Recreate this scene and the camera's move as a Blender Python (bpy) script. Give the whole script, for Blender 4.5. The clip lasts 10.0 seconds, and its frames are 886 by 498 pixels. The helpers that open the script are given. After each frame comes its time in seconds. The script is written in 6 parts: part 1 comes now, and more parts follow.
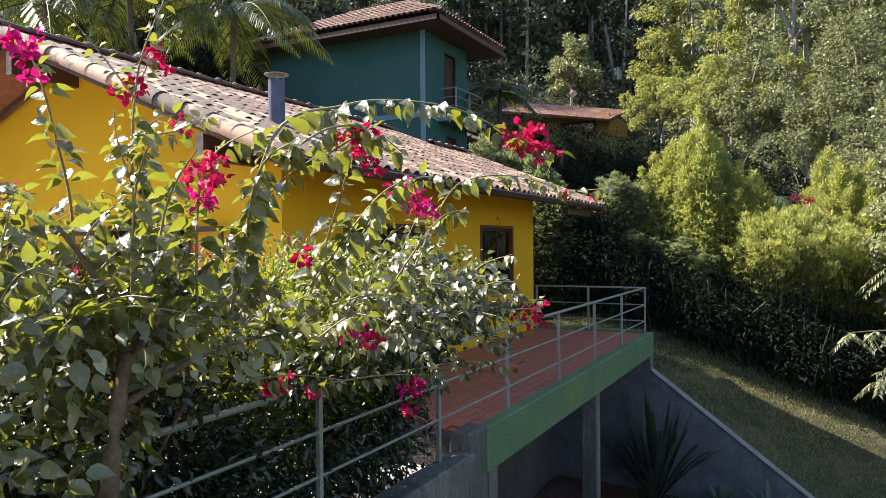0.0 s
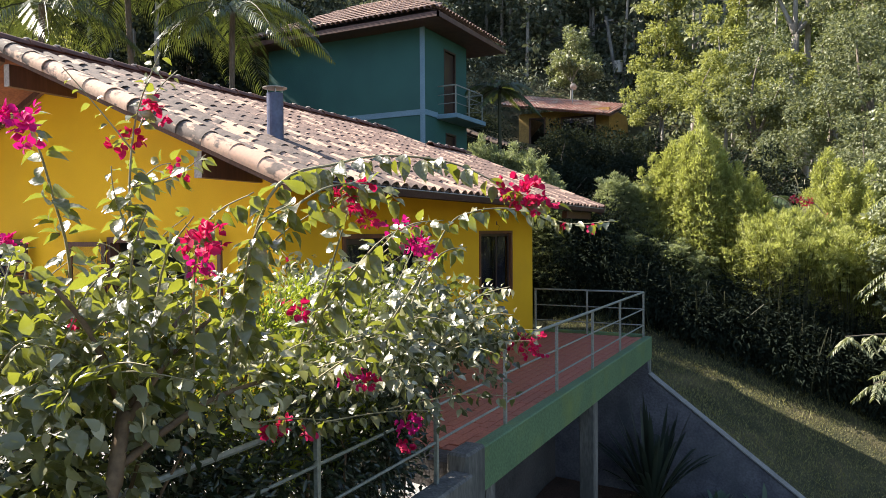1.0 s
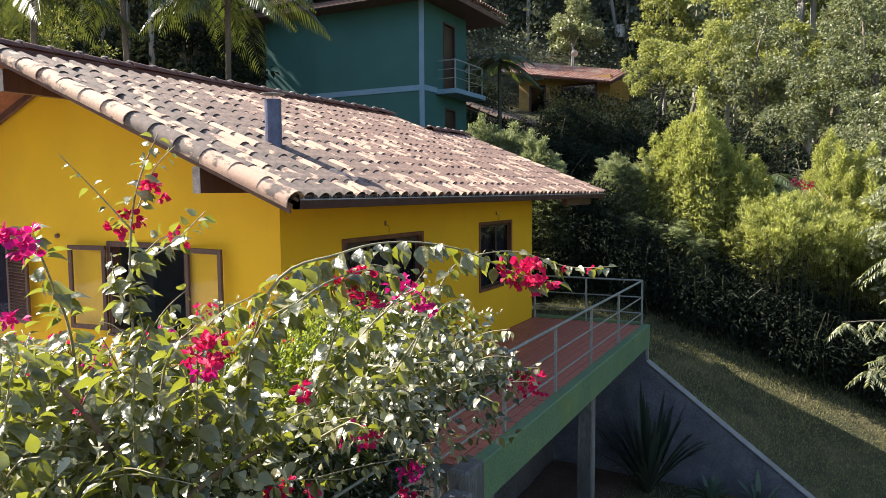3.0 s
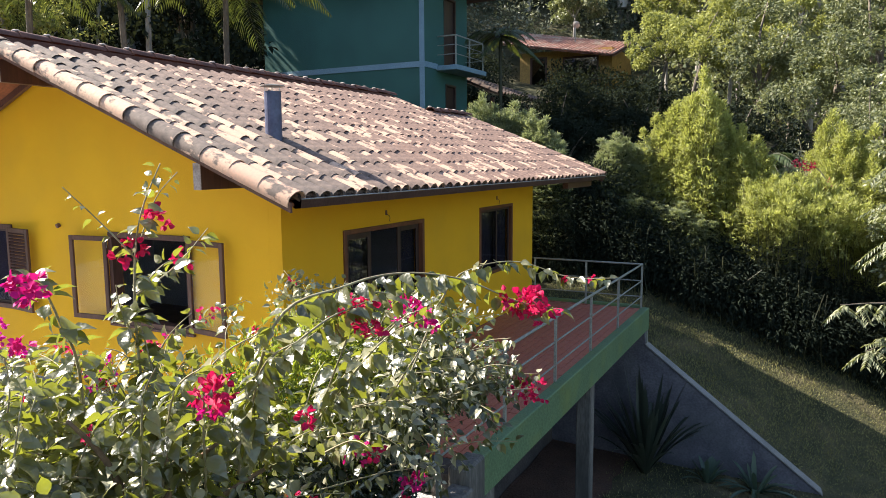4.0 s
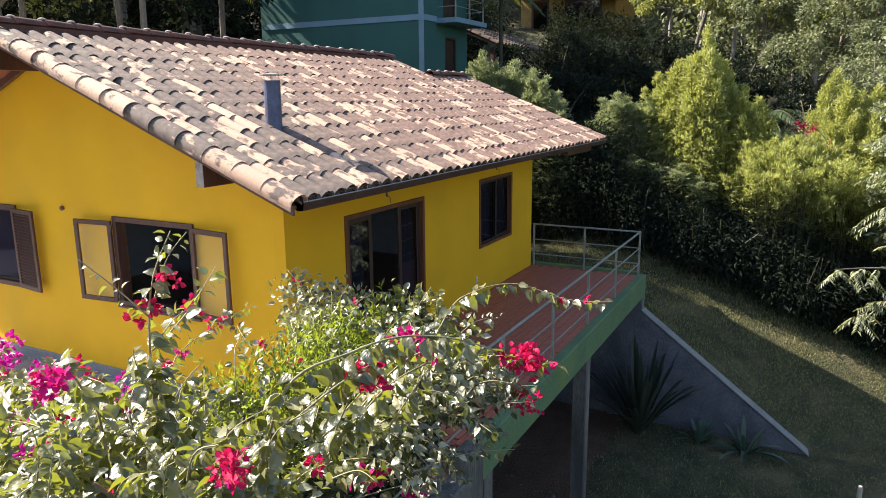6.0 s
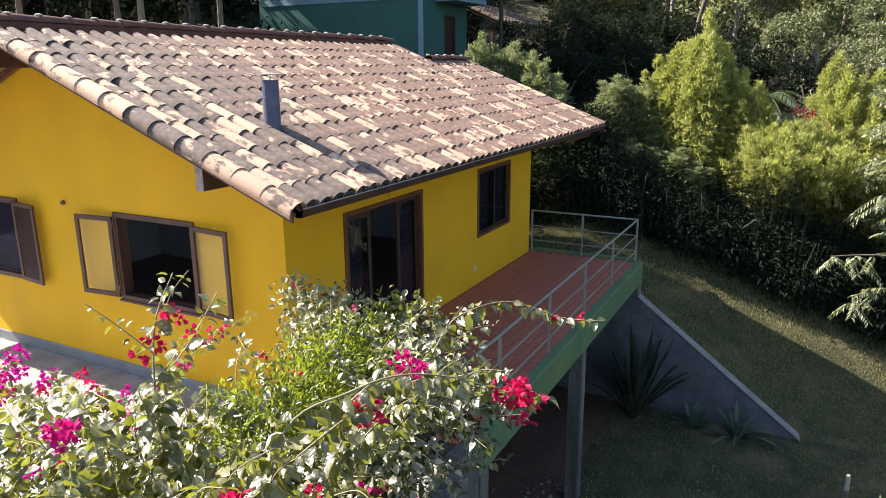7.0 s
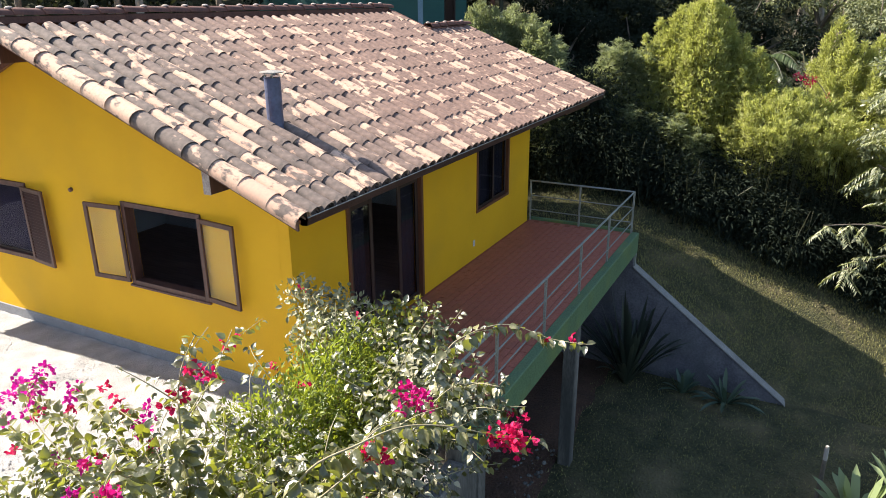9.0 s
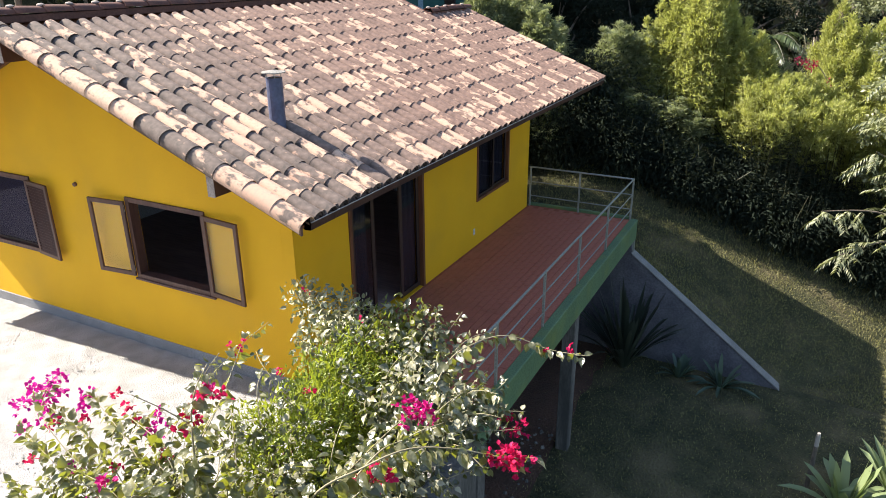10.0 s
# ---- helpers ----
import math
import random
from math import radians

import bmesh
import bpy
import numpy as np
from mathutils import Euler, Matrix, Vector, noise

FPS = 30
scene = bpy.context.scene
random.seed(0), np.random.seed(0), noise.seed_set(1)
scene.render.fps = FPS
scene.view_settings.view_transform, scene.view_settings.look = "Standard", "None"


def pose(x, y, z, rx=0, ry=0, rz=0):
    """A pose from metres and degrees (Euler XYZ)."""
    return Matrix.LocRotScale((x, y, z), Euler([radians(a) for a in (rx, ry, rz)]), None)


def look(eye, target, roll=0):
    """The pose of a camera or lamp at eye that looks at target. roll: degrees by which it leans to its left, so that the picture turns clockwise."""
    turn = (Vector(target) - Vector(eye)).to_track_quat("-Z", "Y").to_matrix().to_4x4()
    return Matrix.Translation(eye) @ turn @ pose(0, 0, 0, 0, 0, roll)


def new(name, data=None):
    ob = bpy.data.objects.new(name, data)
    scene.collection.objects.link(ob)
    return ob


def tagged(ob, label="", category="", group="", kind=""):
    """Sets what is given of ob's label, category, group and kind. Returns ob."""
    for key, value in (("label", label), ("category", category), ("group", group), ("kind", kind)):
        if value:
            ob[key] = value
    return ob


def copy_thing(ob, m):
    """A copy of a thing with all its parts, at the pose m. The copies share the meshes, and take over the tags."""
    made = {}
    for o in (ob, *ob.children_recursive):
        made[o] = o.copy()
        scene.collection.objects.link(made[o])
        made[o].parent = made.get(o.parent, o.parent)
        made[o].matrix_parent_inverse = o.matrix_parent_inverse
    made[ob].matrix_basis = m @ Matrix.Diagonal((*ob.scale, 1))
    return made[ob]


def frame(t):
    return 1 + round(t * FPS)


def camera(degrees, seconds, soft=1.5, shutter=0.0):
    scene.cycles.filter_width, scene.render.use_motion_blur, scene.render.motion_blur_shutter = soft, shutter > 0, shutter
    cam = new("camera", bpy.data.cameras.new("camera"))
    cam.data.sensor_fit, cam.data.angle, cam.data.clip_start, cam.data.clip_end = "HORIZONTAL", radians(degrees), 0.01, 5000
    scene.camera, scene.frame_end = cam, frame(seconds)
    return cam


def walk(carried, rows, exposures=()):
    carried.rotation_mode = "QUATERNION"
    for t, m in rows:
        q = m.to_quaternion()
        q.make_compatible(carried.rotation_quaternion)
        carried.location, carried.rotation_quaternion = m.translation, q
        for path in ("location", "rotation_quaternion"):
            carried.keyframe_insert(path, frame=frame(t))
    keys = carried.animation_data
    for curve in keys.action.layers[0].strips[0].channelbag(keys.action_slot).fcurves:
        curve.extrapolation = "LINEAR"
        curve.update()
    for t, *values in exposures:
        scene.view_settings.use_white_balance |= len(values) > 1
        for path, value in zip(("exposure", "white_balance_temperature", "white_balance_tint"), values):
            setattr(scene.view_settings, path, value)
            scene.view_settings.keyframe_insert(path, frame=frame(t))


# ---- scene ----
cam = camera(64.3, 10.0, 0.5)
PATH = [
    (0, (-6.15, -5.257, 1.815), (-4.379, -4.328, 1.799), -0.5),
    (0.5, (-6.148, -5.273, 1.959), (-4.377, -4.345, 1.928), -0.5),
    (1, (-6.149, -5.278, 2.113), (-4.378, -4.349, 2.066), -0.4),
    (1.5, (-6.15, -5.283, 2.256), (-4.38, -4.354, 2.191), -0.5),
    (2, (-6.151, -5.282, 2.392), (-4.382, -4.355, 2.306), -0.5),
    (2.5, (-6.14, -5.273, 2.538), (-4.372, -4.347, 2.418), -0.5),
    (4, (-6.122, -5.248, 2.96), (-4.364, -4.327, 2.714), -0.4),
    (4.5, (-6.137, -5.234, 3.105), (-4.384, -4.316, 2.816), -0.5),
    (5, (-6.15, -5.231, 3.259), (-4.403, -4.316, 2.927), -0.4),
    (5.5, (-6.157, -5.25, 3.403), (-4.417, -4.338, 3.028), -0.5),
    (7, (-6.152, -5.293, 3.929), (-4.437, -4.394, 3.428), -0.4),
    (7.5, (-6.177, -5.311, 4.104), (-4.472, -4.418, 3.562), -0.4),
    (8, (-6.196, -5.319, 4.273), (-4.502, -4.43, 3.689), -0.4),
    (8.5, (-6.209, -5.323, 4.455), (-4.526, -4.441, 3.83), -0.4),
    (9, (-6.224, -5.334, 4.638), (-4.553, -4.458, 3.973), -0.4),
    (9.5, (-6.234, -5.331, 4.818), (-4.576, -4.463, 4.114), -0.4),
    (10, (-6.237, -5.328, 5.001), (-4.592, -4.466, 4.258), -0.4),
]
walk(cam, [(t, look(eye, target, roll)) for t, eye, target, roll in PATH])

# ---- light ----
SUN_WAY = Vector((0.18, -1.10, -1.0)).normalized()
world = bpy.data.worlds.new("world")
scene.world = world
world.use_nodes = True
wn = world.node_tree
sky = wn.nodes.new("ShaderNodeTexSky")
sky.sky_type = "NISHITA"
sky.sun_disc = False
sky.sun_elevation = math.asin(-SUN_WAY.z)
sky.sun_rotation = math.atan2(-SUN_WAY.x, -SUN_WAY.y)
wn.links.new(sky.outputs[0], wn.nodes["Background"].inputs[0])
wn.nodes["Background"].inputs[1].default_value = 0.097
sun_data = bpy.data.lights.new("sun", "SUN")
sun_data.energy = 5.0
sun_data.angle = radians(0.5)
sun_data.color = (1.0, 0.915, 0.79)
sun = new("sun", sun_data)
sun.matrix_world = look((0, 20, 30), Vector((0, 20, 30)) + SUN_WAY)
scene.view_settings.exposure = 1.55


# ---- materials ----
def ramp_mix(nt, fac, a, b):
    n = nt.nodes.new("ShaderNodeMix")
    n.data_type = "RGBA"
    for sock, v in ((n.inputs[6], a), (n.inputs[7], b)):
        if isinstance(v, tuple):
            sock.default_value = (*v, 1.0)
        else:
            nt.links.new(v, sock)
    if isinstance(fac, (int, float)):
        n.inputs[0].default_value = fac
    else:
        nt.links.new(fac, n.inputs[0])
    return n.outputs[2]


def noise_fac(nt, scale, lo, hi, detail=4.0, coords="Object", stretch=(1, 1, 1), offset=None):
    tc = nt.nodes.new("ShaderNodeTexCoord")
    mp = nt.nodes.new("ShaderNodeMapping")
    mp.inputs["Scale"].default_value = stretch
    nt.links.new(tc.outputs[coords], mp.inputs[0])
    if offset is not None:
        nt.links.new(offset, mp.inputs["Location"])
    tx = nt.nodes.new("ShaderNodeTexNoise")
    tx.inputs["Scale"].default_value = scale
    tx.inputs["Detail"].default_value = detail
    nt.links.new(mp.outputs[0], tx.inputs["Vector"])
    mr = nt.nodes.new("ShaderNodeMapRange")
    mr.inputs[1].default_value, mr.inputs[2].default_value = lo, hi
    nt.links.new(tx.outputs["Fac"], mr.inputs[0])
    return mr.outputs[0]


def bump(nt, height, strength, distance):
    b = nt.nodes.new("ShaderNodeBump")
    b.inputs["Strength"].default_value = strength
    b.inputs["Distance"].default_value = distance
    nt.links.new(height, b.inputs["Height"])
    return b.outputs[0]


def surface(name, col, col2=None, rough=0.8, metal=0.0, scale=3.0, grain=40.0, relief=0.3, depth=0.004,
            stain=None, stain_scale=0.8, stain_amount=0.5, stretch=(1, 1, 1), specular=0.5, speck=0.35):
    """A plain surface: colour varied at two scales, stains, and a fine relief."""
    m = bpy.data.materials.new(name)
    m.use_nodes = True
    nt = m.node_tree
    p = nt.nodes["Principled BSDF"]
    col2 = col2 or tuple(c * 0.8 for c in col)
    c = ramp_mix(nt, noise_fac(nt, scale, 0.35, 0.65, stretch=stretch), col, col2)
    g = noise_fac(nt, grain, 0.3, 0.7, 3.0, stretch=stretch)
    mul = nt.nodes.new("ShaderNodeMix")
    mul.data_type, mul.blend_type = "RGBA", "MULTIPLY"
    mul.inputs[0].default_value = speck
    nt.links.new(c, mul.inputs[6])
    nt.links.new(g, mul.inputs[7])
    c = mul.outputs[2]
    if stain:
        f = noise_fac(nt, stain_scale, 0.5, 0.72, 6.0, stretch=stretch)
        k = nt.nodes.new("ShaderNodeMath")
        k.operation = "MULTIPLY"
        k.inputs[1].default_value = stain_amount
        nt.links.new(f, k.inputs[0])
        c = ramp_mix(nt, k.outputs[0], c, stain)
    nt.links.new(c, p.inputs["Base Color"])
    p.inputs["Roughness"].default_value = rough
    p.inputs["Metallic"].default_value = metal
    p.inputs["Specular IOR Level"].default_value = specular
    if relief:
        nt.links.new(bump(nt, g, relief, depth), p.inputs["Normal"])
    return m


def leaf_material(name, col, col2, through_col, rough=0.45, through_amount=0.35, specular=0.5, coat=0.0, few=1.0, crinkle=0.0):
    """Leaves: each one a little different, glossy above, letting light through; few: how rare the second colour is; crinkle: how uneven the blade."""
    m = bpy.data.materials.new(name)
    m.use_nodes = True
    nt = m.node_tree
    p = nt.nodes["Principled BSDF"]
    geo = nt.nodes.new("ShaderNodeNewGeometry")
    pw = nt.nodes.new("ShaderNodeMath")
    pw.operation = "POWER"
    pw.inputs[1].default_value = few
    nt.links.new(geo.outputs["Random Per Island"], pw.inputs[0])
    c = ramp_mix(nt, pw.outputs[0], col, col2)
    nt.links.new(c, p.inputs["Base Color"])
    p.inputs["Roughness"].default_value = rough
    p.inputs["Specular IOR Level"].default_value = specular
    p.inputs["Coat Weight"].default_value = coat
    p.inputs["Coat Roughness"].default_value = 0.32
    if crinkle:
        nt.links.new(bump(nt, noise_fac(nt, 20.0, 0.25, 0.75, 2.0), crinkle, 0.02), p.inputs["Normal"])
    tr = nt.nodes.new("ShaderNodeBsdfTranslucent")
    tr.inputs[0].default_value = (*through_col, 1)
    mx = nt.nodes.new("ShaderNodeMixShader")
    mx.inputs[0].default_value = through_amount
    nt.links.new(p.outputs[0], mx.inputs[1])
    nt.links.new(tr.outputs[0], mx.inputs[2])
    nt.links.new(mx.outputs[0], nt.nodes["Material Output"].inputs[0])
    return m


def tile_material(name, per_object, clean=0.0):
    """Weathered clay roof tile: some clean and pale, some grey with lichen, patchy between; clean: how much less of it grows here."""
    m = bpy.data.materials.new(name)
    m.use_nodes = True
    nt = m.node_tree
    p = nt.nodes["Principled BSDF"]
    if per_object:
        r = nt.nodes.new("ShaderNodeObjectInfo").outputs["Random"]
    else:
        r = nt.nodes.new("ShaderNodeNewGeometry").outputs["Random Per Island"]
    sp = nt.nodes.new("ShaderNodeMath")
    sp.operation = "MULTIPLY"
    sp.inputs[1].default_value = 37.0
    nt.links.new(r, sp.inputs[0])
    cmb = nt.nodes.new("ShaderNodeCombineXYZ")
    for i in range(3):
        nt.links.new(sp.outputs[0], cmb.inputs[i])
    tx_f = noise_fac(nt, 11.0, 0.0, 1.0, 8.0, stretch=(1.0, 0.55, 1.0), offset=cmb.outputs[0])
    # the tile's own amount of lichen
    cl = nt.nodes.new("ShaderNodeMapRange")
    cl.inputs[3].default_value, cl.inputs[4].default_value = -0.20, 0.25
    nt.links.new(r, cl.inputs[0])
    ad = nt.nodes.new("ShaderNodeMath")
    nt.links.new(tx_f, ad.inputs[0])
    nt.links.new(cl.outputs[0], ad.inputs[1])
    st = nt.nodes.new("ShaderNodeMapRange")
    st.inputs[1].default_value, st.inputs[2].default_value = 0.455, 0.545
    # slightly more of the grey towards the porch end
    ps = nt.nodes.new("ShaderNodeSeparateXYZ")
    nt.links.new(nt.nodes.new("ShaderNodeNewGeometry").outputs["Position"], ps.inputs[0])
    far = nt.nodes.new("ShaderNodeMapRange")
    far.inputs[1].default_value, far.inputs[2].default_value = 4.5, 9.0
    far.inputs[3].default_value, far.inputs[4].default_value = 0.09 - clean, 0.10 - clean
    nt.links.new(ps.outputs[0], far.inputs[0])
    # and more in the courses towards the ridge
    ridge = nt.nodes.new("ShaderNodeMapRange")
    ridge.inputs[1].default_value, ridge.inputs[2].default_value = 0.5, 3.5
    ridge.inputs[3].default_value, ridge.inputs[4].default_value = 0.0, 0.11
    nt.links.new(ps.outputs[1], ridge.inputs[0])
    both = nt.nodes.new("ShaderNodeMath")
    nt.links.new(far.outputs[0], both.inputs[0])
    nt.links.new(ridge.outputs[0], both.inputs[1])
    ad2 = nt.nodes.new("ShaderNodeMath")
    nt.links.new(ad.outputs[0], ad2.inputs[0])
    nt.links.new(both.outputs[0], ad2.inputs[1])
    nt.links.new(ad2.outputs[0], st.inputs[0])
    # clay varies from tile to tile between salmon and straw
    fr = nt.nodes.new("ShaderNodeMath")
    fr.operation = "FRACT"
    nt.links.new(sp.outputs[0], fr.inputs[0])
    clay = ramp_mix(nt, fr.outputs[0], (0.60, 0.365, 0.265), (0.67, 0.46, 0.33))
    clay = ramp_mix(nt, noise_fac(nt, 30.0, 0.4, 0.7), clay, (0.50, 0.34, 0.26))
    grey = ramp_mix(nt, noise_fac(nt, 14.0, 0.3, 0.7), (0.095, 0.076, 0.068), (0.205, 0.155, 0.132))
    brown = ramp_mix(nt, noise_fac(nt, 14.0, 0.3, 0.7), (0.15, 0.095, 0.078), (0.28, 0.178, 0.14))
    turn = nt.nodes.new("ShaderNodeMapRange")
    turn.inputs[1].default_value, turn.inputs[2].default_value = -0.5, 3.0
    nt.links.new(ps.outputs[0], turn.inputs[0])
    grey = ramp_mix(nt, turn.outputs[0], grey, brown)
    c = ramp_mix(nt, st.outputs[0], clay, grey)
    nt.links.new(c, p.inputs["Base Color"])
    p.inputs["Roughness"].default_value = 0.85
    nt.links.new(bump(nt, noise_fac(nt, 60.0, 0.3, 0.7), 0.22, 0.003), p.inputs["Normal"])
    return m


def glass_material(name, tint=(0.9, 0.95, 1.0), clear=0.75):
    m = bpy.data.materials.new(name)
    m.use_nodes = True
    nt = m.node_tree
    nt.nodes.remove(nt.nodes["Principled BSDF"])
    tr = nt.nodes.new("ShaderNodeBsdfTransparent")
    tr.inputs[0].default_value = (*tint, 1)
    gl = nt.nodes.new("ShaderNodeBsdfGlossy")
    gl.inputs["Roughness"].default_value = 0.03
    mx = nt.nodes.new("ShaderNodeMixShader")
    mx.inputs[0].default_value = 1.0 - clear
    nt.links.new(tr.outputs[0], mx.inputs[1])
    nt.links.new(gl.outputs[0], mx.inputs[2])
    nt.links.new(mx.outputs[0], nt.nodes["Material Output"].inputs[0])
    return m


M_YELLOW = surface("yellow_plaster", (0.83, 0.46, 0.005), (0.78, 0.425, 0.004), 0.75, scale=1.2, grain=60, relief=0.05, depth=0.002, speck=0.06,
                   stain=(0.55, 0.33, 0.03), stain_scale=0.9, stain_amount=0.25)
M_PLINTH = surface("grey_plinth", (0.36, 0.36, 0.37), (0.28, 0.28, 0.29), 0.9, grain=50)
M_WOOD = surface("dark_stained_wood", (0.14, 0.066, 0.048), (0.095, 0.043, 0.033), 0.5, scale=4, grain=30, stretch=(1, 1, 0.12), relief=0.2)
M_FRAME = surface("red_stained_wood", (0.21, 0.080, 0.036), (0.15, 0.056, 0.028), 0.5, scale=4, grain=30, stretch=(1, 1, 0.12), relief=0.2)
M_BOARDS = surface("brown_floor_boards", (0.40, 0.29, 0.28), (0.32, 0.23, 0.22), 0.6, scale=3, grain=20, stretch=(1, 0.1, 1))
M_LEAF = surface("near_black_brown_wood", (0.06, 0.032, 0.027), (0.04, 0.022, 0.018), 0.45, scale=4, grain=30, stretch=(1, 1, 0.12), relief=0.2)
M_FASCIA = surface("brown_painted_wood", (0.20, 0.105, 0.08), (0.14, 0.07, 0.055), 0.6, scale=3, grain=40)
M_SOFFIT = surface("terracotta_underside", (0.34, 0.12, 0.055), (0.24, 0.085, 0.04), 0.8, scale=5, grain=30)
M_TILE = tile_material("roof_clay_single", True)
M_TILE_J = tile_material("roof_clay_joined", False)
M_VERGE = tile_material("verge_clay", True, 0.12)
M_CLAY_SHADE = surface("shade_toned_clay", (0.19, 0.125, 0.095), (0.10, 0.078, 0.068), 0.9, scale=6, grain=30)
M_RIDGE = surface("ridge_clay", (0.20, 0.085, 0.06), (0.13, 0.06, 0.048), 0.8, scale=5, grain=30)
M_MORTAR = surface("pale_mortar", (0.55, 0.47, 0.42), (0.40, 0.33, 0.30), 0.9, scale=8)
M_CHIM = surface("blue_grey_flue", (0.11, 0.13, 0.22), (0.085, 0.10, 0.18), 0.45, metal=0.0, grain=20, relief=0.1)
M_CAP = surface("pale_metal_cap", (0.50, 0.47, 0.43), None, 0.5, metal=0.4, relief=0.1)
M_GREENP = surface("green_painted_concrete", (0.145, 0.25, 0.125), (0.115, 0.205, 0.105), 0.7, scale=1.5, grain=40,
                   stain=(0.20, 0.24, 0.05), stain_scale=1.3, stain_amount=0.6)
M_DECK = surface("red_clay_floor", (0.52, 0.165, 0.105), (0.45, 0.14, 0.09), 0.55, scale=4, grain=40, stain=(0.30, 0.10, 0.065), stain_scale=1.7, stain_amount=0.5)
M_JOINT = surface("deck_joint", (0.43, 0.145, 0.092), None, 0.9)
M_RAIL = surface("pale_green_painted_steel", (0.36, 0.38, 0.35), (0.30, 0.32, 0.29), 0.45, metal=0.2, relief=0.08)
M_CONC = surface("weathered_concrete", (0.27, 0.255, 0.235), (0.15, 0.145, 0.135), 0.9, scale=3.5, grain=40, relief=0.5, depth=0.008, stretch=(1, 1, 0.22), speck=0.5,
                 stain=(0.055, 0.055, 0.052), stain_scale=2.6, stain_amount=0.85)
M_SOIL = surface("brown_soil", (0.16, 0.085, 0.055), (0.10, 0.058, 0.04), 0.95, scale=2, grain=25, relief=0.8, depth=0.03)
M_RETAIN = surface("rough_render", (0.175, 0.17, 0.195), (0.11, 0.107, 0.128), 0.95, scale=2.5, grain=25, relief=0.5, depth=0.01,
                   stain=(0.075, 0.08, 0.085), stain_scale=1.1, stain_amount=0.8)
M_BACK = surface("under_terrace_shade_render", (0.105, 0.092, 0.085), (0.06, 0.052, 0.05), 0.95, scale=2.0, grain=25, relief=0.5, depth=0.01,
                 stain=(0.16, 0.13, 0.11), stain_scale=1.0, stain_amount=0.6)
M_COPING = surface("pale_coping", (0.33, 0.325, 0.31), (0.25, 0.245, 0.235), 0.9)
M_GRAVEL = surface("pale_gravel", (0.60, 0.585, 0.59), (0.45, 0.44, 0.435), 0.95, scale=3.5, grain=70, relief=0.8, depth=0.02,
                   stain=(0.33, 0.30, 0.28), stain_scale=2.5, stain_amount=0.45)
M_LAWN = surface("lawn_soil", (0.10, 0.096, 0.04), (0.05, 0.055, 0.02), 0.95, scale=2.6, speck=0.6, grain=22, relief=0.8, depth=0.03,
                 stain=(0.17, 0.135, 0.07), stain_scale=0.9, stain_amount=0.7)
M_DARK = surface("dark_interior", (0.05, 0.05, 0.055), None, 0.9, relief=0)
M_ROOM = surface("room_wall", (0.70, 0.74, 0.84), (0.64, 0.68, 0.78), 0.9, relief=0.05)
M_GLASS = glass_material("window_glass", (0.97, 0.98, 0.97), 0.96)
M_PANE = glass_material("dark_pane", (0.60, 0.60, 0.72), 0.97)
M_FRONT = glass_material("front_pane", (0.62, 0.62, 0.68), 0.93)
M_BACKING = surface("slate_backing", (0.060, 0.054, 0.095), (0.050, 0.045, 0.080), 0.7, relief=0.05)
M_CURTAIN = surface("curtain", (0.11, 0.10, 0.115), (0.085, 0.08, 0.092), 0.95, relief=0)
M_STEEL = surface("steel", (0.5, 0.5, 0.5), None, 0.35, metal=0.9, relief=0.05)
M_WHITE = surface("white_plastic", (0.75, 0.74, 0.70), None, 0.5, relief=0)
M_TEAL = surface("teal_plaster", (0.042, 0.145, 0.13), (0.034, 0.12, 0.11), 0.8, scale=1.0, grain=40, relief=0.1)
M_TEAL2 = surface("pale_blue_trim", (0.22, 0.36, 0.47), (0.19, 0.32, 0.42), 0.7)
M_BARK = surface("grey_bark", (0.23, 0.19, 0.15), (0.13, 0.11, 0.09), 0.95, scale=6, grain=30, stretch=(1, 1, 0.3), relief=0.8, depth=0.02)
M_BARKP = surface("pale_bark", (0.46, 0.42, 0.38), (0.28, 0.25, 0.22), 0.9, scale=2, grain=20, stretch=(1, 1, 0.3), relief=0.6, depth=0.02)
M_CANE = surface("woody_cane", (0.24, 0.155, 0.09), (0.15, 0.095, 0.06), 0.85, scale=8, grain=40)
M_YCANE = surface("young_cane", (0.42, 0.38, 0.24), (0.30, 0.25, 0.15), 0.7, scale=8, grain=40)
M_REDTILE = surface("red_roof", (0.62, 0.36, 0.29), (0.44, 0.23, 0.18), 0.85, scale=2, grain=12,
                    stain=(0.62, 0.56, 0.46), stain_scale=1.2, stain_amount=0.8)
M_OCHRE = surface("ochre_boards", (0.52, 0.33, 0.10), (0.40, 0.25, 0.08), 0.8, scale=2, grain=12)
M_BOLE = surface("culm", (0.05, 0.055, 0.022), (0.032, 0.036, 0.016), 0.6)
L_BOUG = leaf_material("bougainvillea_leaf", (0.016, 0.026, 0.010), (0.30, 0.285, 0.155), (0.46, 0.50, 0.045), 0.33, 0.26, 0.9, 0.25, 1.5, 0.45)
L_DUST_GLARE = leaf_material("dusty_sunlit_leaf", (0.020, 0.030, 0.016), (0.50, 0.47, 0.32), (0.36, 0.42, 0.04), 0.36, 0.15, 0.8, 0.15, 1.5, 0.45)
L_PALE = leaf_material("bleached_sunlit_leaf", (0.16, 0.17, 0.09), (0.50, 0.47, 0.33), (0.40, 0.42, 0.10), 0.5, 0.16, 0.5, 0.0, 0.9, 0.3)
L_INNER_SHADE = leaf_material("shaded_inner_leaf", (0.010, 0.020, 0.012), (0.03, 0.046, 0.020), (0.06, 0.085, 0.02), 0.34, 0.10, 0.7)
